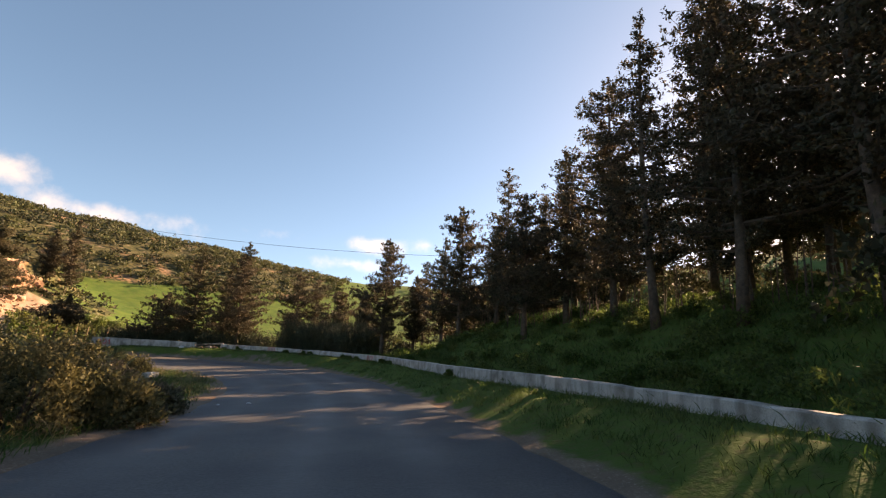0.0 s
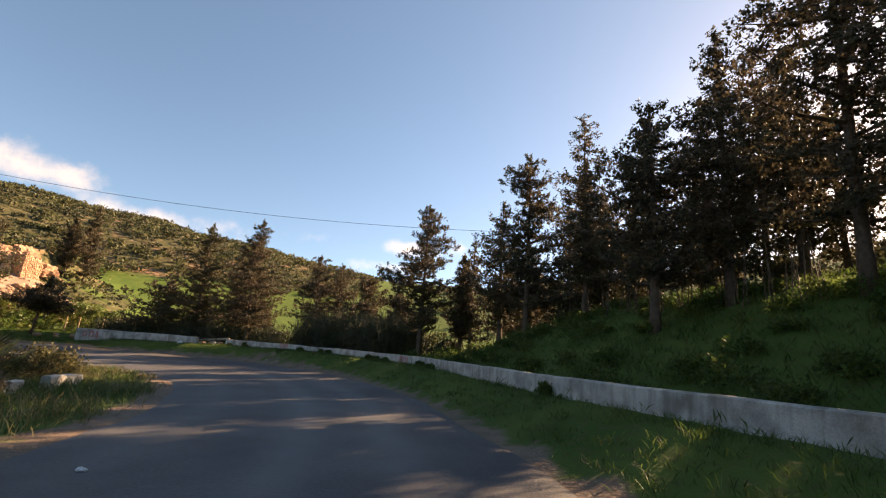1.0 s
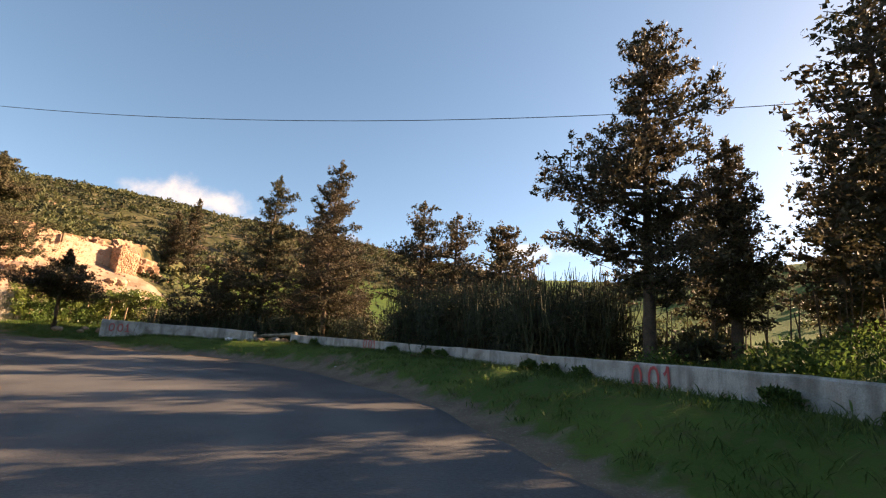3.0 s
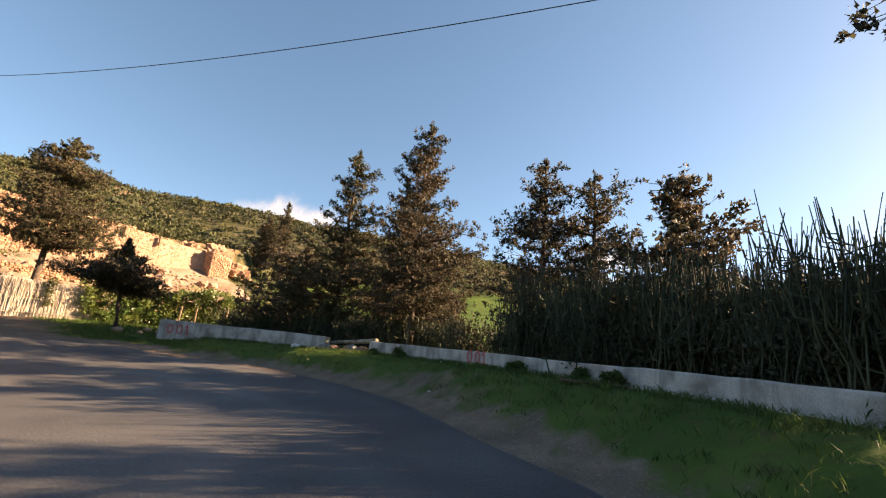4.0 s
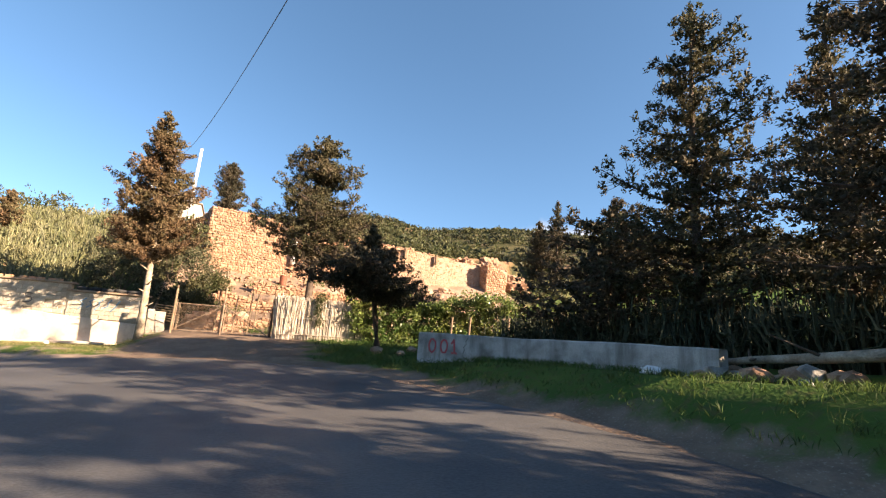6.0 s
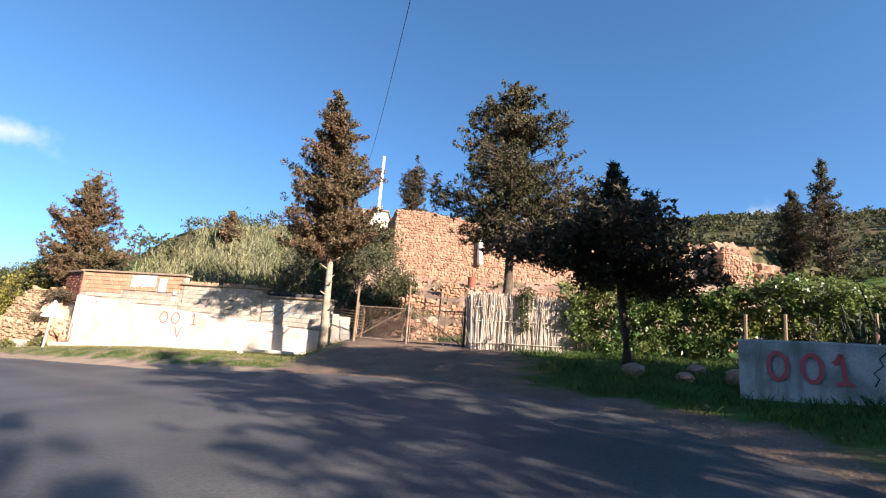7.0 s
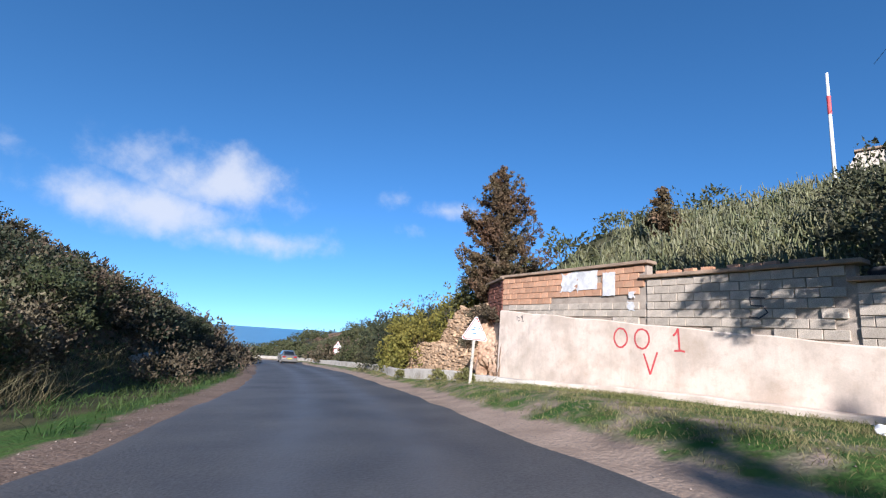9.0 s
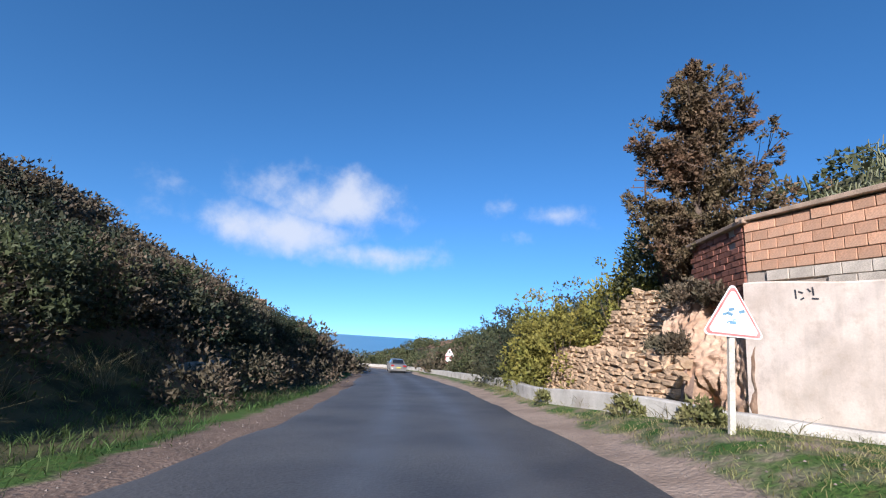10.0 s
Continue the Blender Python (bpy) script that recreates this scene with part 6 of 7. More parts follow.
patch("hill_scrub", "far scrub in dark and reddish tufts on the hill", far[::4], 2.4, 1.8, M_BUSH_BROWN, 33, 36, 16, (0.3, 0.085), 0.6)
# tall shrubs beside the descending road
for i, (x, y, w, h, leaf) in enumerate([(-36.0, 9.0, 1.7, 2.4, M_BUSH_DARK), (-37.2, 5.6, 1.6, 2.2, M_BUSH_DARK), (-39.2, 3.2, 1.5, 2.0, M_BUSH), (-41.2, 0.2, 1.6, 2.0, M_BUSH_GREY), (-43.0, -2.8, 1.5, 1.9, M_BUSH_GREY),
                                        (-44.8, -6.0, 1.6, 2.1, M_BUSH_DARK), (-46.6, -9.6, 1.5, 1.9, M_BUSH), (-33.8, 11.8, 1.7, 2.2, M_BUSH_DARK), (-48.6, -14.0, 1.5, 1.9, M_BUSH_DARK), (-50.6, -18.5, 1.5, 2.0, M_BUSH),
                                        (-32.0, 14.2, 1.4, 1.6, M_BUSH_GREY), (-34.6, 6.0, 1.8, 2.6, M_BUSH_DARK), (-52.6, -23.0, 1.5, 2.1, M_BUSH_DARK), (-55.0, -29.0, 1.6, 2.2, M_BUSH), (-57.5, -35.0, 1.6, 2.2, M_BUSH_DARK)]):
    shrub("tall leafy roadside shrub, dusty green" if leaf is M_BUSH_GREY else "tall dark leafy shrub beside the road", on_ground(x, y, -0.05), w, h, 400 + i, leaf, 140, 34, (0.11, 0.03), 0.3)
brg = random.Random(77)
for k in range(0, len(LINE), 2):
    x0, y0 = LINE[k, 0], LINE[k, 1]
    if x0 > -34 or y0 > 25 or y0 < -40:
        continue
    o = -8.6 - brg.uniform(0, 0.7) + (0.9 if y0 > 16 else 0)
    leaf = (M_BUSH_DARK, M_BUSH, M_BUSH_GREY, M_BUSH_BROWN)[brg.randrange(4)]
    w = brg.uniform(1.1, 1.6)
    shrub("tall leafy roadside shrub, dusty green" if leaf is M_BUSH_GREY else "tall dark leafy shrub beside the road", on_ground(x0 + RIGHT[k, 0] * o, y0 + RIGHT[k, 1] * o, -0.05),
          w, brg.uniform(1.3, 2.3), 700 + k, leaf, 100, 28, (0.1, 0.03), 0.28)
for k in range(1, len(LINE), 3):
    x0, y0 = LINE[k, 0], LINE[k, 1]
    if x0 > -37 or y0 > 9 or y0 < -32:
        continue
    o = -8.05 - brg.uniform(0, 0.2)
    shrub("low bushy shrub behind the stained wall", on_ground(x0 + RIGHT[k, 0] * o, y0 + RIGHT[k, 1] * o, -0.05), brg.uniform(0.7, 0.9), brg.uniform(0.7, 1.1), 900 + k, M_BUSH_DARK if k % 2 else M_BUSH, 70, 30, (0.09, 0.024), 0.22)
tall_dry = [(x0, y0) for x0, y0 in [(-35.6, 15.4), (-36.0, 16.6), (-36.9, 12.6), (-38.2, 10.2), (-36.6, 14.2), (-35.2, 17.8), (-38.9, 8.6)]]
solid("old_step_wall", Shape().box((0, 0, 0.6), (3.2, 0.5, 1.6), 0.5, 0, 0.05).box((1.2, 0.9, 0.0), (1.6, 0.5, 1.4), 0.5, 0, 0.05), M_BRICK, "ruined stepped red masonry among the scrub", "wall", on_ground(-46.6, -26.0, 0.9))

# west slope: shrubs, pale cactus, golden broom
for i, (x, y, w, h, leaf) in enumerate([(-49.6, 29.6, 2.0, 2.6, M_SAGE), (-51.6, 31.6, 2.2, 2.9, M_SAGE), (-53.6, 29.2, 2.1, 2.6, M_SAGE), (-48.9, 32.2, 1.5, 1.8, M_SAGE), 
                                        (-49.4, 33.6, 1.3, 1.5, M_BUSH), (-55.8, 32.4, 2.0, 2.4, M_SAGE), (-54.2, 33.6, 1.3, 1.3, M_BUSH), (-54.0, 11.6, 1.6, 2.0, M_BUSH_GOLD),
                                        (-52.6, 9.2, 1.5, 2.1, M_BUSH_GOLD), (-54.0, 6.2, 1.4, 1.8, M_BUSH_DARK), (-56.6, 3.6, 1.6, 2.0, M_BUSH_DARK), (-56.2, 8.6, 1.7, 2.2, M_BUSH_DARK), (-60.2, 0.0, 1.6, 2.0, M_BUSH), (-53.0, 14.0, 1.5, 1.9, M_BUSH),
                                        (-52.4, 16.4, 1.3, 1.5, M_BUSH_DARK), (-51.4, 11.2, 1.5, 3.0, M_BUSH_GOLD), (-52.3, 8.8, 1.6, 3.2, M_BUSH_GOLD), (-53.2, 6.2, 1.7, 3.3, M_BUSH_DARK), (-56.6, 3.2, 1.7, 3.0, M_BUSH), (-58.6, 0.2, 1.6, 2.8, M_BUSH_DARK), (-52.8, 12.4, 1.7, 3.2, M_BUSH_GOLD), (-54.6, 9.0, 2.0, 3.4, M_BUSH_DARK), (-61.4, -4.4, 1.6, 1.8, M_BUSH_DARK), (-63.6, -9.0, 1.5, 1.7, M_BUSH), (-55.4, 13.4, 1.8, 2.4, M_BUSH_GOLD), (-67.0, -15.0, 1.5, 1.8, M_BUSH_DARK)]):
    shrub("golden-green broom shrub on the slope" if leaf is M_BUSH_GOLD else "rounded dark evergreen shrub on the slope", on_ground(x, y, -0.05), w, h, 430 + i, leaf, 170, 32, (0.115, 0.033), 0.32, group="slope shrubs")
slope = scatter(rng, 700, -84, -50, -40, 33, lambda x, y, g: (g[4] > 3.0) & (g[2] > 0.3) & ~((y > 16.5) & (y < 30) & (x > -66)))
patch("slope_scrub", "mixed low evergreen scrub on the western slope", slope[::2], 1.8, 1.7, M_BUSH, 41, 34, 18, (0.2, 0.06), 0.48)


def cactus(name, label, places, tall, seed, rods=(7, 12), thick=0.04, leaf=M_CACTUS, spread=0.35, lean=0.2):
    """Clumps of upright jointed cactus rods with short side arms, in one mesh."""
    rg = random.Random(seed)
    sh = Shape()
    for x, y, z in places:
        for r in range(rg.randint(*rods)):
            h = tall * rg.uniform(0.3, 1.1)
            bx, by = x + rg.gauss(0, spread), y + rg.gauss(0, spread)
            lx, ly = rg.gauss(0, lean) * h, rg.gauss(0, lean) * h
            jx, jy = rg.gauss(0, 0.07) * h, rg.gauss(0, 0.07) * h
            pts = [(bx, by, z - 0.1), (bx + lx * 0.4 + jx, by + ly * 0.4 + jy, z + h * 0.35), (bx + lx * 0.8 - jx * 0.5, by + ly * 0.8 - jy * 0.5, z + h * 0.7), (bx + lx * 0.9, by + ly * 0.9, z + h)]
            sh.tube(pts, [thick * 1.1, thick * 0.85, thick * 1.05, thick * 0.5], 4, cap=False)
            for a in range(5 if tall > 2 else (3 if tall > 1.2 else 1)):
                t = rg.uniform(0.4, 0.92)
                q = (bx + lx * 0.9 * t, by + ly * 0.9 * t, z + h * t)
                a0, w = rg.uniform(0, 6.28), rg.uniform(0.1, 0.26) * min(h, 1.6)
                e = (q[0] + math.cos(a0) * w, q[1] + math.sin(a0) * w, q[2] + 0.25 * w)
                sh.tube([q, e, (e[0] + math.cos(a0) * 0.4 * w, e[1] + math.sin(a0) * 0.4 * w, e[2] + rg.uniform(0.15, 0.42) * min(h, 1.8))], [thick * 0.8, thick * 0.85, thick * 0.45], 3, cap=False)
    return solid(name, sh, leaf, label, "cactus", kind="stuff")


top_c = scatter(rng, 640, -65, -49.3, 17.5, 30, lambda x, y, g: (g[4] > 3) & (np.hypot(x + 51.5, y - 30.5) > 2.4) & (x < BW_A[0] + (y - BW_A[1]) * 0.2487 - 1.5))
cactus("cactus_bank", "bank of pale green jointed cactus on the slope", top_c, 1.0, 51, (8, 12), 0.03, M_CACTUS, 0.5, 0.5)
hedge_c = []
crg = random.Random(6)
for i in range(170):
    k = crg.randrange(int(np.abs(LOW_WALL[:, 1] - 36.6).argmin()), gap0 + 6)
    o = crg.uniform(0.6, 4.4)
    hedge_c.append((LOW_WALL[k, 0] + WR[k, 0] * o, LOW_WALL[k, 1] + WR[k, 1] * o))
hc = np.array(hedge_c)
hcz = land(hc[:, 0], hc[:, 1])[0]
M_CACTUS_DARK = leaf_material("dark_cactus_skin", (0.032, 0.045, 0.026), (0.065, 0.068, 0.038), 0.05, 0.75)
tall_m = hc[:, 0] > -16
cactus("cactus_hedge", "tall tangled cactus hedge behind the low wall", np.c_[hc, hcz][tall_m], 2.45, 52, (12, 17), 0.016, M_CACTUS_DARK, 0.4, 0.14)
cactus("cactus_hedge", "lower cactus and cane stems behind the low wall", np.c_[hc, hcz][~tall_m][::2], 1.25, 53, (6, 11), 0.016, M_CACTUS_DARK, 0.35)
patch("hedge_scrub", "dark leafy undergrowth tangled through the cactus hedge", np.c_[hc, hcz][tall_m][::2], 0.7, 1.5, M_BUSH_DARK, 57, 46, 26, (0.075, 0.022), 0.26)
far_c = scatter(rng, 200, -36, -22, 45, 50, lambda x, y, g: g[4] > 1)
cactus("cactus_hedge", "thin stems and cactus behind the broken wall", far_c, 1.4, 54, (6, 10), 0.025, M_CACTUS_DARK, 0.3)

# thin stake fence along the top of the bank
srg = random.Random(31)
stakes = thing("stake_fence", "old fence of thin bare stakes beneath the trees", "fence")
sticks = Shape()
k0, k1 = int(np.abs(LOW_WALL[:, 1] + 6).argmin()), gap0 + 14
for k in range(k0, k1):
    for _ in range(3):
        if srg.random() < 0.2:
            continue
        o, m = 5.9 + srg.gauss(0, 0.12), srg.random()
        x = LOW_WALL[k, 0] + WR[k, 0] * o + WT[k, 0] * m * 0.5
        y = LOW_WALL[k, 1] + WR[k, 1] * o + WT[k, 1] * m * 0.5
        z, h = height(x, y), srg.uniform(0.9, 1.9)
        lx, ly = srg.gauss(0, 0.07), srg.gauss(0, 0.07)
        sticks.tube([(x, y, z - 0.1), (x + lx * h, y + ly * h, z + h)], [0.022, 0.014], 4, cap=False)
tagged(part("paling", sticks, M_BARK, stakes), kind="stuff")
# shrubs on the bank behind the low wall and under the trees
bank_p = scatter(rng, 900, 1.0, 26, -20, 36, lambda x, y, g: (g[4] > 5.0))
bank_p = bank_p[np.array([nearest(np.array([p[0]]), np.array([p[1]]), LOW_WALL)[0][0] for p in bank_p]) > 6.8]
# the seven listed bushes are added to block sun from the verge
bank_p = np.vstack([bank_p[bank_p[:, 1] < 12][:62], bank_p[bank_p[:, 1] >= 12][:16]] + [np.array([on_ground(x, y)]) for x, y in ((8.5, 7.6), (9.3, 8.6), (10.2, 9.4), (9.0, 6.4), (11.0, 8.0), (10.2, 5.6), (7.8, 8.8))])
patch("bank_scrub", "dark undergrowth beneath the trees on the bank", bank_p, 1.3, 1.7, M_BUSH_DARK, 61, 50, 22, (0.15, 0.045), 0.4)
behind = []
for i in range(58):
    k = crg.randrange(int(np.abs(LOW_WALL[:, 1] - 24).argmin()), len(LOW_WALL) - 4)
    o = crg.uniform(2.0, 6.5)
    behind.append((LOW_WALL[k, 0] + WR[k, 0] * o, LOW_WALL[k, 1] + WR[k, 1] * o))
hb = np.array(behind)
hb = hb[hb[:, 0] < -4]
patch("bend_scrub", "dark undergrowth between the trees behind the low wall", np.c_[hb, land(hb[:, 0], hb[:, 1])[0]], 0.9, 1.1, M_BUSH_DARK, 62, 44, 22, (0.13, 0.035), 0.32)
bank_w = scatter(rng, 1500, -6, 12, -2, 36, lambda x, y, g: g[4] > 2.0)
dbw, kbw = nearest(bank_w[:, 0], bank_w[:, 1], LOW_WALL)
bank_w = bank_w[(((bank_w[:, 0] - LOW_WALL[kbw, 0]) * WR[kbw, 0] + (bank_w[:, 1] - LOW_WALL[kbw, 1]) * WR[kbw, 1]) > 0) & (dbw > 0.5) & (dbw < 7)]
patch("bank_weeds", "leafy green weeds growing over the bank", bank_w[:170], 0.45, 0.34, M_GRASS, 69, 26, 28, (0.062, 0.022), 0.2, category="weeds")
# far hills
ridge = scatter(rng, 6200, -200, 70, 62, 215, lambda x, y, g: (g[2] > 0.25) & (rng.random(len(x)) < 0.9))
patch("far_scrub", "olive scrub dotted over the far hillside", ridge[::2], 2.0, 1.1, M_BUSH, 63, 9, 8, (0.46, 0.19), 0.55)
patch("far_scrub", "darker scrub spread over the far hillside", ridge[1::2], 1.7, 0.8, M_BUSH_DARK, 66, 8, 8, (0.44, 0.17), 0.5)
meadow_p = scatter(rng, 420, -20, 110, 48, 170, lambda x, y, g: (g[0] > 1.5) & (g[4] > 12))
patch("meadow_scrub", "scattered dark bushes over the green meadow slope", meadow_p, 1.3, 1.1, M_BUSH, 67, 18, 8, (0.35, 0.11), 0.45)
west_far = scatter(rng, 620, -200, -64, 34, 64, lambda x, y, g: g[0] > 0)
patch("far_scrub", "grey-green scrub on the hill above the terrace", west_far, 1.7, 1.3, M_BUSH, 64, 16, 9, (0.34, 0.11), 0.5)

seaward = scatter(rng, 500, -96, -40, -110, -48, lambda x, y, g: (g[4] > 2.0))
patch("far_scrub", "low coastal scrub beyond the far bend of the road", seaward[:110], 2.0, 1.5, M_BUSH, 65, 30, 12, (0.3, 0.09), 0.55)

# island of shrubs inside the bend, by the first straight
for i, (x, y, w, h, leaf) in enumerate([(-8.2, 6.4, 1.5, 1.5, M_BUSH_SUNLIT), (-8.0, 9.0, 1.5, 1.7, M_BUSH_SUNLIT), (-10.2, 8.0, 1.6, 1.9, M_BUSH_GREY), (-9.6, 11.4, 1.5, 1.5, M_BUSH_SUNLIT), (-11.6, 11.0, 1.6, 1.7, M_BUSH_DARK), (-7.2, 3.6, 1.3, 1.3, M_BUSH_DARK),
                                        (-9.4, 3.4, 1.5, 1.7, M_BUSH_SUNLIT), (-10.6, 13.8, 1.1, 0.9, M_BUSH_GREY), (-12.6, 15.0, 1.2, 0.9, M_BUSH_GREY), (-13.8, 18.6, 1.2, 0.8, M_BUSH_GREY), (-12.0, 5.0, 1.7, 2.0, M_BUSH_SUNLIT), (-15.0, 14.0, 1.5, 1.2, M_BUSH_DARK), (-16.6, 19.4, 1.5, 1.5, M_BUSH_SUNLIT), (-18.2, 21.6, 1.5, 1.4, M_BUSH_GREY), (-17.6, 17.6, 1.6, 1.8, M_BUSH_DARK), (-16.4, 23.6, 1.1, 0.9, M_BUSH_SUNLIT), (-19.6, 24.0, 1.3, 1.0, M_BUSH_GREY), (-14.6, 17.2, 1.2, 1.2, M_BUSH_SUNLIT), (-6.9, 9.9, 0.9, 0.8, M_BUSH_SUNLIT), (-7.6, 11.8, 0.8, 0.6, M_BUSH_GREY)]):
    shrub("leafy roadside shrub catching the low sun", on_ground(x, y, -0.05), w, h, 470 + i, leaf, 170, 85 if i < 7 else 46, (0.052, 0.021) if i < 7 else (0.075, 0.024), 0.26, group="shrubs inside the bend")
for p0, p1 in (((-13.3, 18.2), (-14.0, 20.6)), ((-14.3, 21.6), (-14.8, 23.2))):
    ln = spline([p0, ((p0[0] + p1[0]) / 2, (p0[1] + p1[1]) / 2), p1], 0.25)
    lz = land(ln[:, 0], ln[:, 1])[0] - 0.05
    solid("wall_remnant", wall_strip(ln, lz, lz + 0.36, 0.26, 44), M_KERB, "broken remnant of a low white wall in the grass", "wall", kind="structure")


def fan_palm(at, tall, seed):
    """A stemless fan palm: stalks carrying round fans of stiff pleated leaflets."""
    rg = random.Random(seed)
    root = thing("dwarf_palm", "low fan palm clump with stiff pale green leaves", "palm", at, group="dwarf palms")
    for i in range(15):
        a, e = i * 2.4 + rg.uniform(-0.3, 0.3), rg.uniform(0.5, 1.35)
        d = Vector((math.cos(a) * math.cos(e), math.sin(a) * math.cos(e), math.sin(e)))
        side = Vector((-math.sin(a), math.cos(a), 0))
        ln = tall * rg.uniform(0.5, 0.75)
        hub = d * ln
        sh = Shape()
        sh.tube([(0, 0, -0.05), tuple(d * ln * 0.5), tuple(hub)], [0.02, 0.015, 0.01], 4, cap=False)
        nrm = d.cross(side)
        for k in range(11):
            f = (k - 5) * 0.23
            v = d * math.cos(f) + side * math.sin(f)
            tip = hub + v * tall * 0.45 * rg.uniform(0.85, 1.1) - Vector((0, 0, 0.05))
            mid = hub + v * tall * 0.22
            w = v.cross(nrm).normalized() * 0.028
            b = len(sh.v)
            sh.v += [tuple(hub), tuple(mid + w), tuple(tip), tuple(mid - w), tuple(mid + nrm * 0.012)]
            sh.f += [(b, b + 1, b + 4), (b + 1, b + 2, b + 4), (b + 2, b + 3, b + 4), (b + 3, b, b + 4)]
        part("frond", sh, M_PALM, root)
    return root


M_PALM = leaf_material("palm_leaf", (0.11, 0.14, 0.06), (0.17, 0.17, 0.08), 0.25)
fan_palm(on_ground(-15.4, 20.6), 1.5, 1)
fan_palm(on_ground(-12.2, 14.6), 1.2, 2)


inner_p = scatter(rng, 900, -33, -12, 0, 27, lambda x, y, g: g[4] > 5.0)
patch("island_scrub", "low scattered scrub and thistles inside the bend", inner_p[:150], 0.7, 0.5, M_BUSH_GREY, 66, 26, 12, (0.12, 0.03), 0.25)


# ---- grass ----
def grass(name, label, places, count, tall, seed, leaf=M_GRASS, radius=0.12, width=0.008):
    rng = np.random.default_rng(seed)
    p = np.repeat(places, count, axis=0)
    n = len(p)
    off = rng.normal(size=(n, 2)) * radius
    base = p + np.c_[off, np.full(n, -0.02)]
    tip = np.c_[rng.normal(size=(n, 2)) * 0.45, np.ones(n)] * (tall * rng.uniform(0.4, 1.2, n))[:, None]
    side = np.c_[rng.normal(size=(n, 2)), np.zeros(n)]
    side *= width / (np.linalg.norm(side, axis=1)[:, None] + 1e-6)
    mid = base + tip * 0.55
    end = base + tip + np.c_[tip[:, :2] * 0.5, np.zeros(n)]
    v = np.stack([base, mid + side, end, mid - side], 1).reshape(-1, 3)
    k = np.arange(n)[:, None] * 4
    return solid(name, array_mesh(name, v, k + np.array([[0, 1, 2, 3]]), leaf), leaf, label, "grass", kind="stuff")


v1 = scatter(rng, 26000, -34, 6, -4, 45, lambda x, y, g: (g[4] > 0.5) & (g[1] < 0.5))
dwall, kk = nearest(v1[:, 0], v1[:, 1], LOW_WALL)
side_w = (v1[:, 0] - LOW_WALL[kk, 0]) * WR[kk, 0] + (v1[:, 1] - LOW_WALL[kk, 1]) * WR[kk, 1]
verge = v1[(side_w < 0) & (dwall > 0.2) & (dwall < 4.5)]
grass("verge_grass", "short green grass and weeds on the verge before the wall", verge, 16, 0.15, 71, M_GRASS, 0.13, 0.007)
bankg = scatter(rng, 10000, -12, 14, -4, 42, lambda x, y, g: g[4] > 1.5)
db, kb = nearest(bankg[:, 0], bankg[:, 1], LOW_WALL)
side_b = (bankg[:, 0] - LOW_WALL[kb, 0]) * WR[kb, 0] + (bankg[:, 1] - LOW_WALL[kb, 1]) * WR[kb, 1]
bankg = bankg[(side_b > 0) & (db > 0.25) & (db < 9)]
grass("bank_grass", "lush green grass covering the bank behind the wall", bankg, 15, 0.2, 72, M_GRASS, 0.24, 0.014)
v2 = scatter(rng, 9000, -56, -36, 2, 34, lambda x, y, g: (g[4] > 0.7) & (g[1] < 0.6))
q2 = np.interp(v2[:, 1], FOOT_Y, FOOT_X) - v2[:, 0]
v2 = v2[(q2 < -0.25)]
_, d2, _, _, _ = road_frame(v2[:, 0], v2[:, 1])
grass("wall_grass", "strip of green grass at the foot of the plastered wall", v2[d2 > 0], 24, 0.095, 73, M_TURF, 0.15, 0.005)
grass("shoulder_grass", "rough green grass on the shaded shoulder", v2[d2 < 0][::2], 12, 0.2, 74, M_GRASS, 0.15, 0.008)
v3 = scatter(rng, 7000, -24, -4, 0, 30, lambda x, y, g: (g[4] > 0.4) & (g[4] < 6))
_, d3, _, _, _ = road_frame(v3[:, 0], v3[:, 1])
v3 = v3[d3 < 0]
grass("island_grass", "green grass and weeds edging the island", v3[::2], 16, 0.26, 75, M_GRASS, 0.15, 0.01)
grass("dry_grass", "dry straw-coloured grass on the island", v3[1::4], 14, 0.4, 76, M_DRY, 0.14, 0.007)
tp = np.array([(x + 0.25 * math.cos(a), y + 0.25 * math.sin(a)) for x, y in tall_dry for a in range(6)])
grass("tall_dry_grass", "tall straw-coloured grass heads beside the road", np.c_[tp, land(tp[:, 0], tp[:, 1])[0]], 16, 0.75, 79, M_DRY, 0.16, 0.006)
v4 = scatter(rng, 1500, -60, -40, -6, 20, lambda x, y, g: (g[4] > 0.9) & (g[4] < 2.6))
grass("kerb_weeds", "dry weeds along the kerb wall", v4[::2], 10, 0.28, 77, M_DRY, 0.12, 0.008)
v5 = scatter(rng, 2600, -46, -28, 35.5, 46, lambda x, y, g: (g[1] < 0.5) & (g[4] > 0.6))
grass("hedge_grass", "green grass below the cane fence and hedge", v5, 14, 0.17, 78)
weed = random.Random(12)
for i, (x, y) in enumerate([(-46.6, 18.6), (-47.3, 16.8), (-48.6, 13.2)]):
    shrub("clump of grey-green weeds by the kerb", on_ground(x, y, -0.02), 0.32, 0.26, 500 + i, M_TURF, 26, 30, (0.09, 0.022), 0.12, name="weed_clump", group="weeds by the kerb")
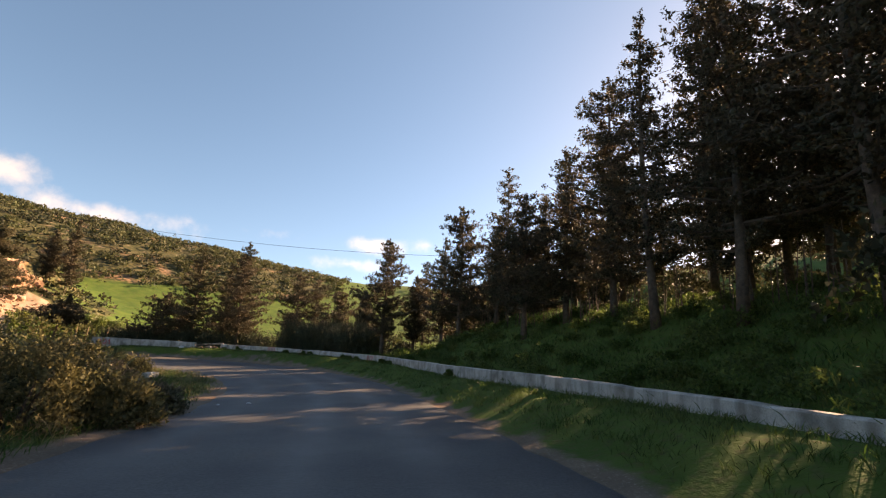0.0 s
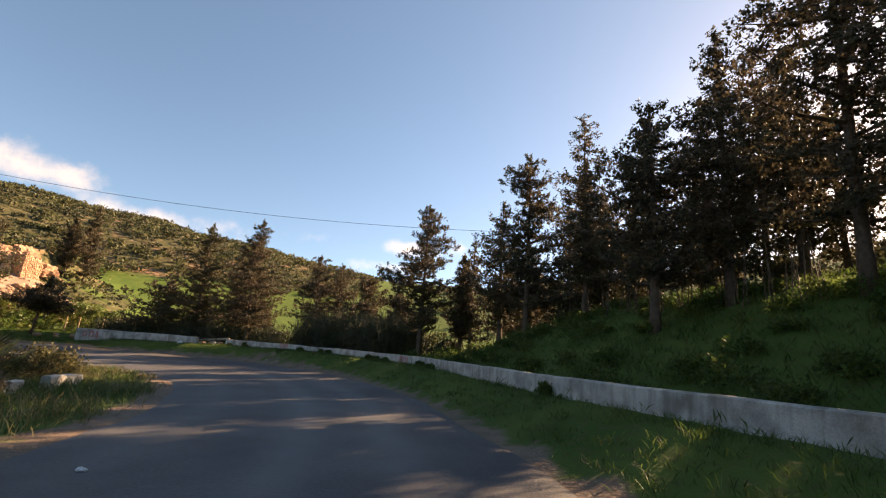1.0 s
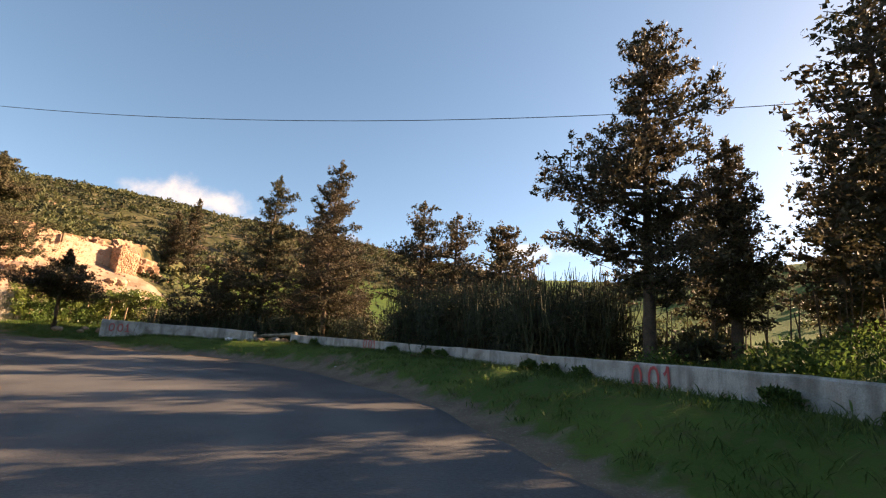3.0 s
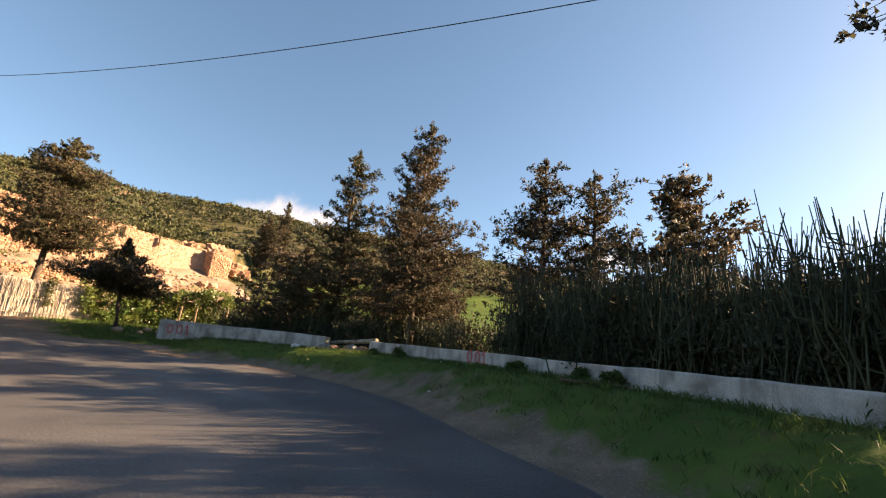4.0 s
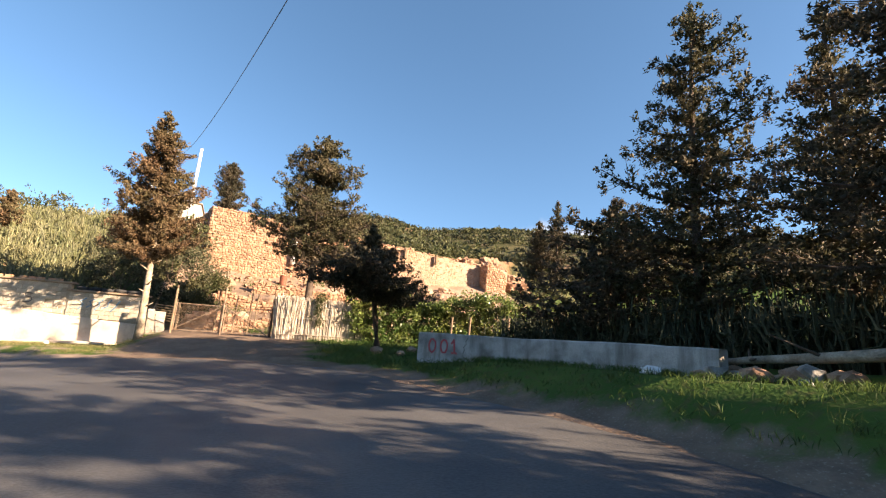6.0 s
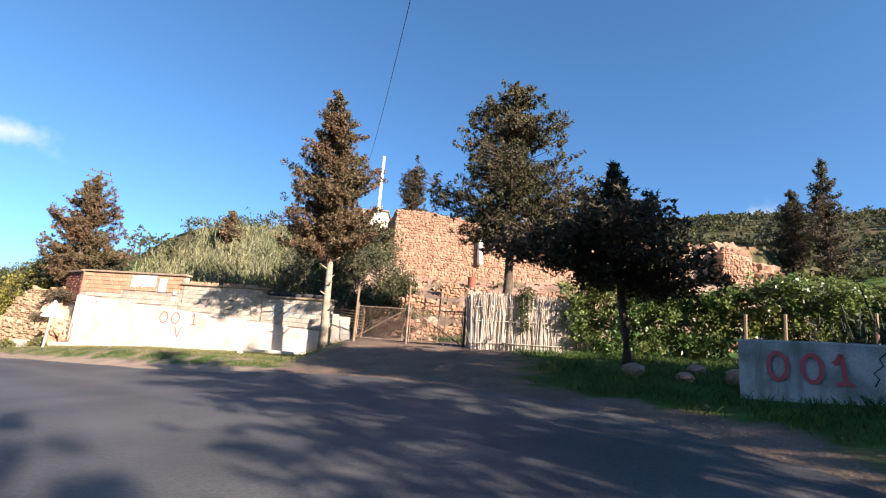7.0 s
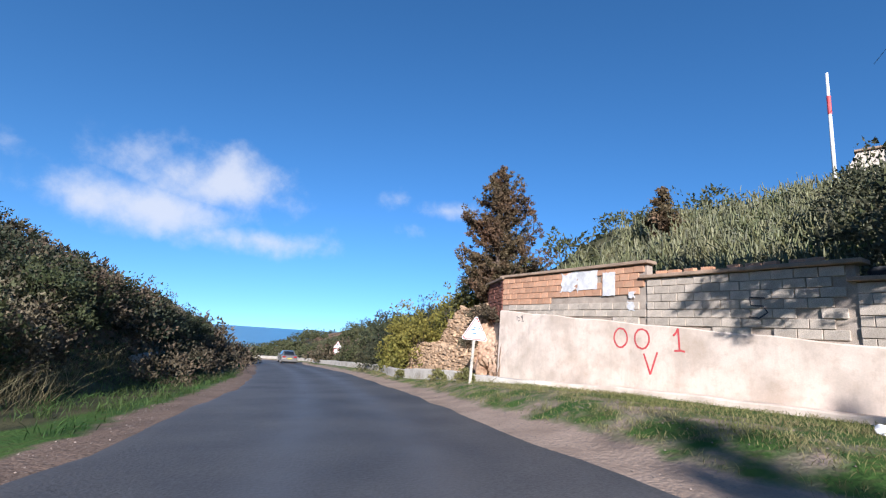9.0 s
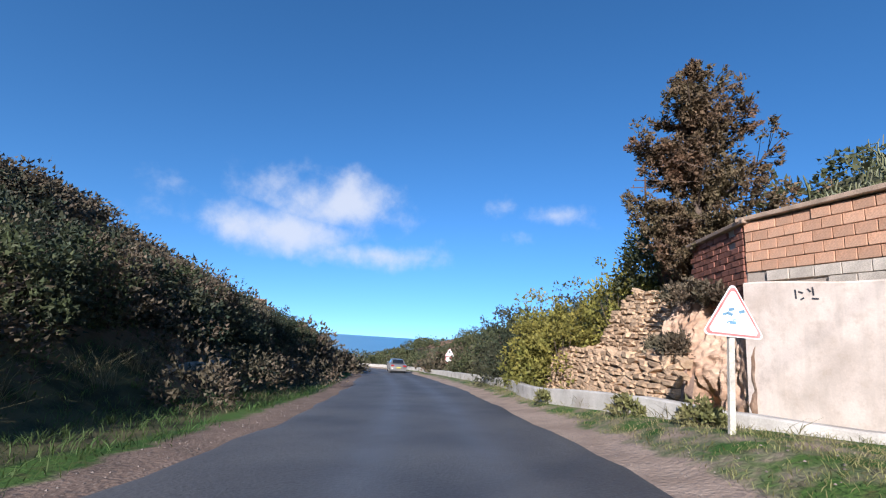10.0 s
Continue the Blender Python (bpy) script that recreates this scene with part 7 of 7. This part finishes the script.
for i in range(16):
    k = weed.randrange(int(np.abs(LOW_WALL[:, 1] - (8 if i < 7 else 31)).argmin()), len(LOW_WALL) - 2 if i < 7 else gap0)
    o = -weed.uniform(0.25, 0.5)
    if min(np.hypot(LOW_WALL[k, 0] - nx, LOW_WALL[k, 1] - ny) for nx, ny in ((-16.5, 41.6), (-6.0, 32.9), (-31.8, 41.3))) < 1.6:
        continue
    shrub("leafy green weed growing against the wall", on_ground(LOW_WALL[k, 0] + WR[k, 0] * o, LOW_WALL[k, 1] + WR[k, 1] * o, -0.02), 0.2, weed.uniform(0.12, 0.26), 520 + i, M_GRASS, 26, 40, (0.05, 0.015), 0.1, name="weed_clump", group="weeds against the wall")

# fallen trunk across the broken stretch of the wall
lg = [(-22.3, 43.75, height(-22.3, 43.75) + 0.5), (-23.4, 43.95, height(-23.4, 43.9) + 0.42), (-24.6, 44.0, height(-24.6, 44.0) + 0.3), (-25.9, 44.1, height(-25.9, 44.1) + 0.12)]
log_ = thing("fallen_log", "dry grey fallen trunk lying over the broken wall", "log")
part("trunk", Shape().tube(lg, [0.1, 0.09, 0.07, 0.04], 9), M_BARK_PALE, log_, smooth=True)
for a, b in ((1, (-23.9, 43.4, 0.75)), (2, (-25.0, 44.6, 0.55)), (2, (-24.2, 43.5, 0.35))):
    part("branch", Shape().tube([lg[a], b], [0.035, 0.012], 6), M_BARK, log_)
# rusty drum on the slope below the terrace wall
drum = thing("oil_drum", "rusty red-brown oil drum standing on the slope", "drum", on_ground(-59.3, 38.85, -0.05))
M_DRUM = material("rusty_red_drum", (0.27, 0.09, 0.055), 0.75, (0.16, 0.06, 0.04), scale=5, fine=30, bump=0.3)
part("barrel", Shape().tube([(0, 0, 0), (0, 0, 0.86)], 0.29, 18), M_DRUM, drum, smooth=False)
for z in (0.02, 0.29, 0.58, 0.84):
    part("hoop", Shape().tube([(0, 0, z - 0.012), (0, 0, z + 0.012)], 0.302, 18), M_DRUM, drum)
green = scatter(np.random.default_rng(9), 500, -60, -47, 33, 44, lambda x, y, g: np.sin(1.3 * x + 0.7 * y) + np.cos(1.1 * y - 0.6 * x) > 0.9)
grass("slope_grass", "patches of green weeds between the stones", green, 26, 0.3, 80, M_GRASS, 0.3, 0.014)

# ---- litter, drain cover, stones ----
lit = random.Random(2)


def crumpled(name, label, at, size, mat, seed):
    bm = bmesh.new()
    bmesh.ops.create_icosphere(bm, subdivisions=2, radius=1)
    r = random.Random(seed)
    for v in bm.verts:
        v.co = Vector((v.co.x * size[0], v.co.y * size[1], v.co.z * size[2])) * r.uniform(0.6, 1.15)
    me = bpy.data.meshes.new(name)
    bm.to_mesh(me)
    bm.free()
    me.materials.append(mat)
    return solid(name, me, mat, label, "litter", at, group="scattered litter")


crumpled("plastic_bag", "crumpled white plastic bag at the gravel edge", on_ground(-25.6, 42.6, 0.06), (0.26, 0.16, 0.1), M_WHITE, 1)
crumpled("plastic_bag", "crumpled white plastic bag in the grass", on_ground(-43.9, 28.5, 0.06), (0.12, 0.1, 0.08), M_WHITE, 2)
for i in range(11):
    x, y = [(-6.6 + lit.uniform(-0.6, 0.5), lit.uniform(5, 15)), (lit.uniform(-22, -14), lit.uniform(38.6, 41)), (lit.uniform(-44, -42), lit.uniform(36, 38))][i % 3]
    crumpled("litter_scrap", "small scrap of pale litter on the ground", on_ground(x, y, 0.03), (lit.uniform(0.03, 0.1), lit.uniform(0.03, 0.07), 0.03), M_PAPER, 10 + i)
solid("drain_cover", Shape().box((0, 0, 0), (1.1, 0.7, 0.05), 0.35, 0, 0.012), M_RUST, "dark iron drain cover set in the grass verge", "drain cover", on_ground(-12.6, 38.2, 0.03))
for x, y, s in ((-35.3, 40.2, 0.3), (-34.2, 40.7, 0.2), (-35.0, 41.4, 0.22), (-33.3, 41.2, 0.3)):
    boulder("rock", "pale rock resting in the grass near the wall end", on_ground(x, y, s * 0.3), (s, s * 0.8, s * 0.6), 360 + int(10 * x), M_ROCK, 2, "rocks by the wall end")


# loose gravel on the shoulders
grav = Shape()
spots = scatter(rng, 26000, -46, 4, 8, 44, lambda x, y, g: (g[1] > 0.4) & (g[4] > 0.02))
for x, y, z in spots[:4500]:
    s = lit.uniform(0.006, 0.02)
    a = lit.uniform(0, 6.28)
    ca, sa = math.cos(a) * s, math.sin(a) * s
    grav.add([(x + ca, y + sa, z), (x - sa, y + ca, z), (x - ca, y - sa, z), (x + sa, y - ca, z), (x + sa * 0.2, y, z + s * 0.9)], [(0, 1, 4), (1, 2, 4), (2, 3, 4), (3, 0, 4)])
M_GRAVEL = material("gravel_stone", (0.24, 0.19, 0.155), 0.95, (0.15, 0.125, 0.105), scale=3, fine=30, bump=0, random_value=0.3, island=True)
solid("gravel", grav, M_GRAVEL, "loose gravel scattered along the shoulders", "gravel", kind="stuff")


# ---- the car down the road ----
def car(at, turn):
    M_BODY = material("silver_car_paint", (0.3, 0.285, 0.265), 0.3, (0.28, 0.265, 0.245), scale=2, fine=20, fine_amount=0.03, bump=0, metallic=0.6)
    M_GLASS = material("dark_car_glass", (0.02, 0.022, 0.025), 0.08, scale=2, bump=0)
    M_LAMP = material("red_lamp", (0.35, 0.02, 0.02), 0.25, scale=3, bump=0)
    M_PLATE = material("yellow_plate", (0.6, 0.5, 0.08), 0.5, scale=3, bump=0)
    root = thing("car", "silver four-door saloon car driving away down the road", "car", at, turn)
    # side outline of the body, x is forward
    low = [(-2.2, 0.42), (-2.22, 0.85), (-2.1, 1.0), (-1.55, 1.04), (1.0, 0.98), (1.9, 0.86), (2.15, 0.7), (2.2, 0.4), (1.9, 0.25), (-1.9, 0.25)]
    sh = Shape()
    n = len(low)
    cols = [(-0.86, 0.9), (-0.8, 1.0), (-0.4, 1.01), (0.4, 1.01), (0.8, 1.0), (0.86, 0.9)]
    for yv, k in cols:
        sh.v += [(x * (1 - 0.06 * (abs(yv) > 0.5)), yv, 0.6 + (z - 0.6) * k) for x, z in low]
    m = len(cols)
    sh.f += [(i * n + j, i * n + (j + 1) % n, (i + 1) * n + (j + 1) % n, (i + 1) * n + j) for i in range(m - 1) for j in range(n)]
    sh.f += [tuple(range(n))[::-1], tuple((m - 1) * n + j for j in range(n))]
    part("body", sh, M_BODY, root, smooth=False)
    roof = Shape()
    prof = [(-1.5, 1.02), (-0.75, 1.43), (0.25, 1.46), (1.05, 1.0)]
    for yv in (-0.72, 0.72):
        roof.v += [(x, yv * (0.84 if z > 1.2 else 1), z) for x, z in prof]
    roof.f += [(0, 1, 5, 4), (1, 2, 6, 5), (2, 3, 7, 6), (3, 2, 1, 0), (4, 5, 6, 7)]
    part("cabin", roof, M_BODY, root)
    part("rear_window", Shape().add([(-1.46, -0.58, 1.07), (-1.46, 0.58, 1.07), (-0.82, 0.5, 1.415), (-0.82, -0.5, 1.415)], [(0, 1, 2, 3)]), M_GLASS, root)
    root.children[-1].location = (-0.01, 0, 0.012)
    for s in (-1, 1):
        part("side_window", Shape().add([(-1.2, 0.745 * s, 1.05), (0.9, 0.745 * s, 1.04), (0.25, 0.625 * s, 1.4), (-0.75, 0.625 * s, 1.4)], [(0, 1, 2, 3)]), M_GLASS, root)
        part("tail_lamp", Shape().box((-2.13, 0.6 * s, 0.88), (0.16, 0.34, 0.16), 0, 0, 0.02), M_LAMP, root)
        part("mirror", Shape().box((0.7, 0.92 * s, 1.05), (0.12, 0.16, 0.11), 0, 0, 0.02), M_BODY, root)
        for x in (-1.32, 1.32):
            w = part("wheel", Shape().tube([(x, 0.68 * s, 0.31), (x, 0.87 * s, 0.31)], 0.31, 18), M_DARK, root)
            part("rim", Shape().tube([(x, 0.86 * s, 0.31), (x, 0.885 * s, 0.31)], 0.19, 12), M_PALEBLOCK, w)
    part("bumper", Shape().box((-2.16, 0, 0.5), (0.2, 1.62, 0.24), 0, 0, 0.04), M_BODY, root)
    part("number_plate", Shape().box((-2.25, 0, 0.7), (0.02, 0.46, 0.11)), M_PLATE, root)
    return root


cz = land([-60.6], [-22.6])[0][0] + 0.02
car((-61.3, -22.3, cz), math.atan2(-0.94, -0.343))
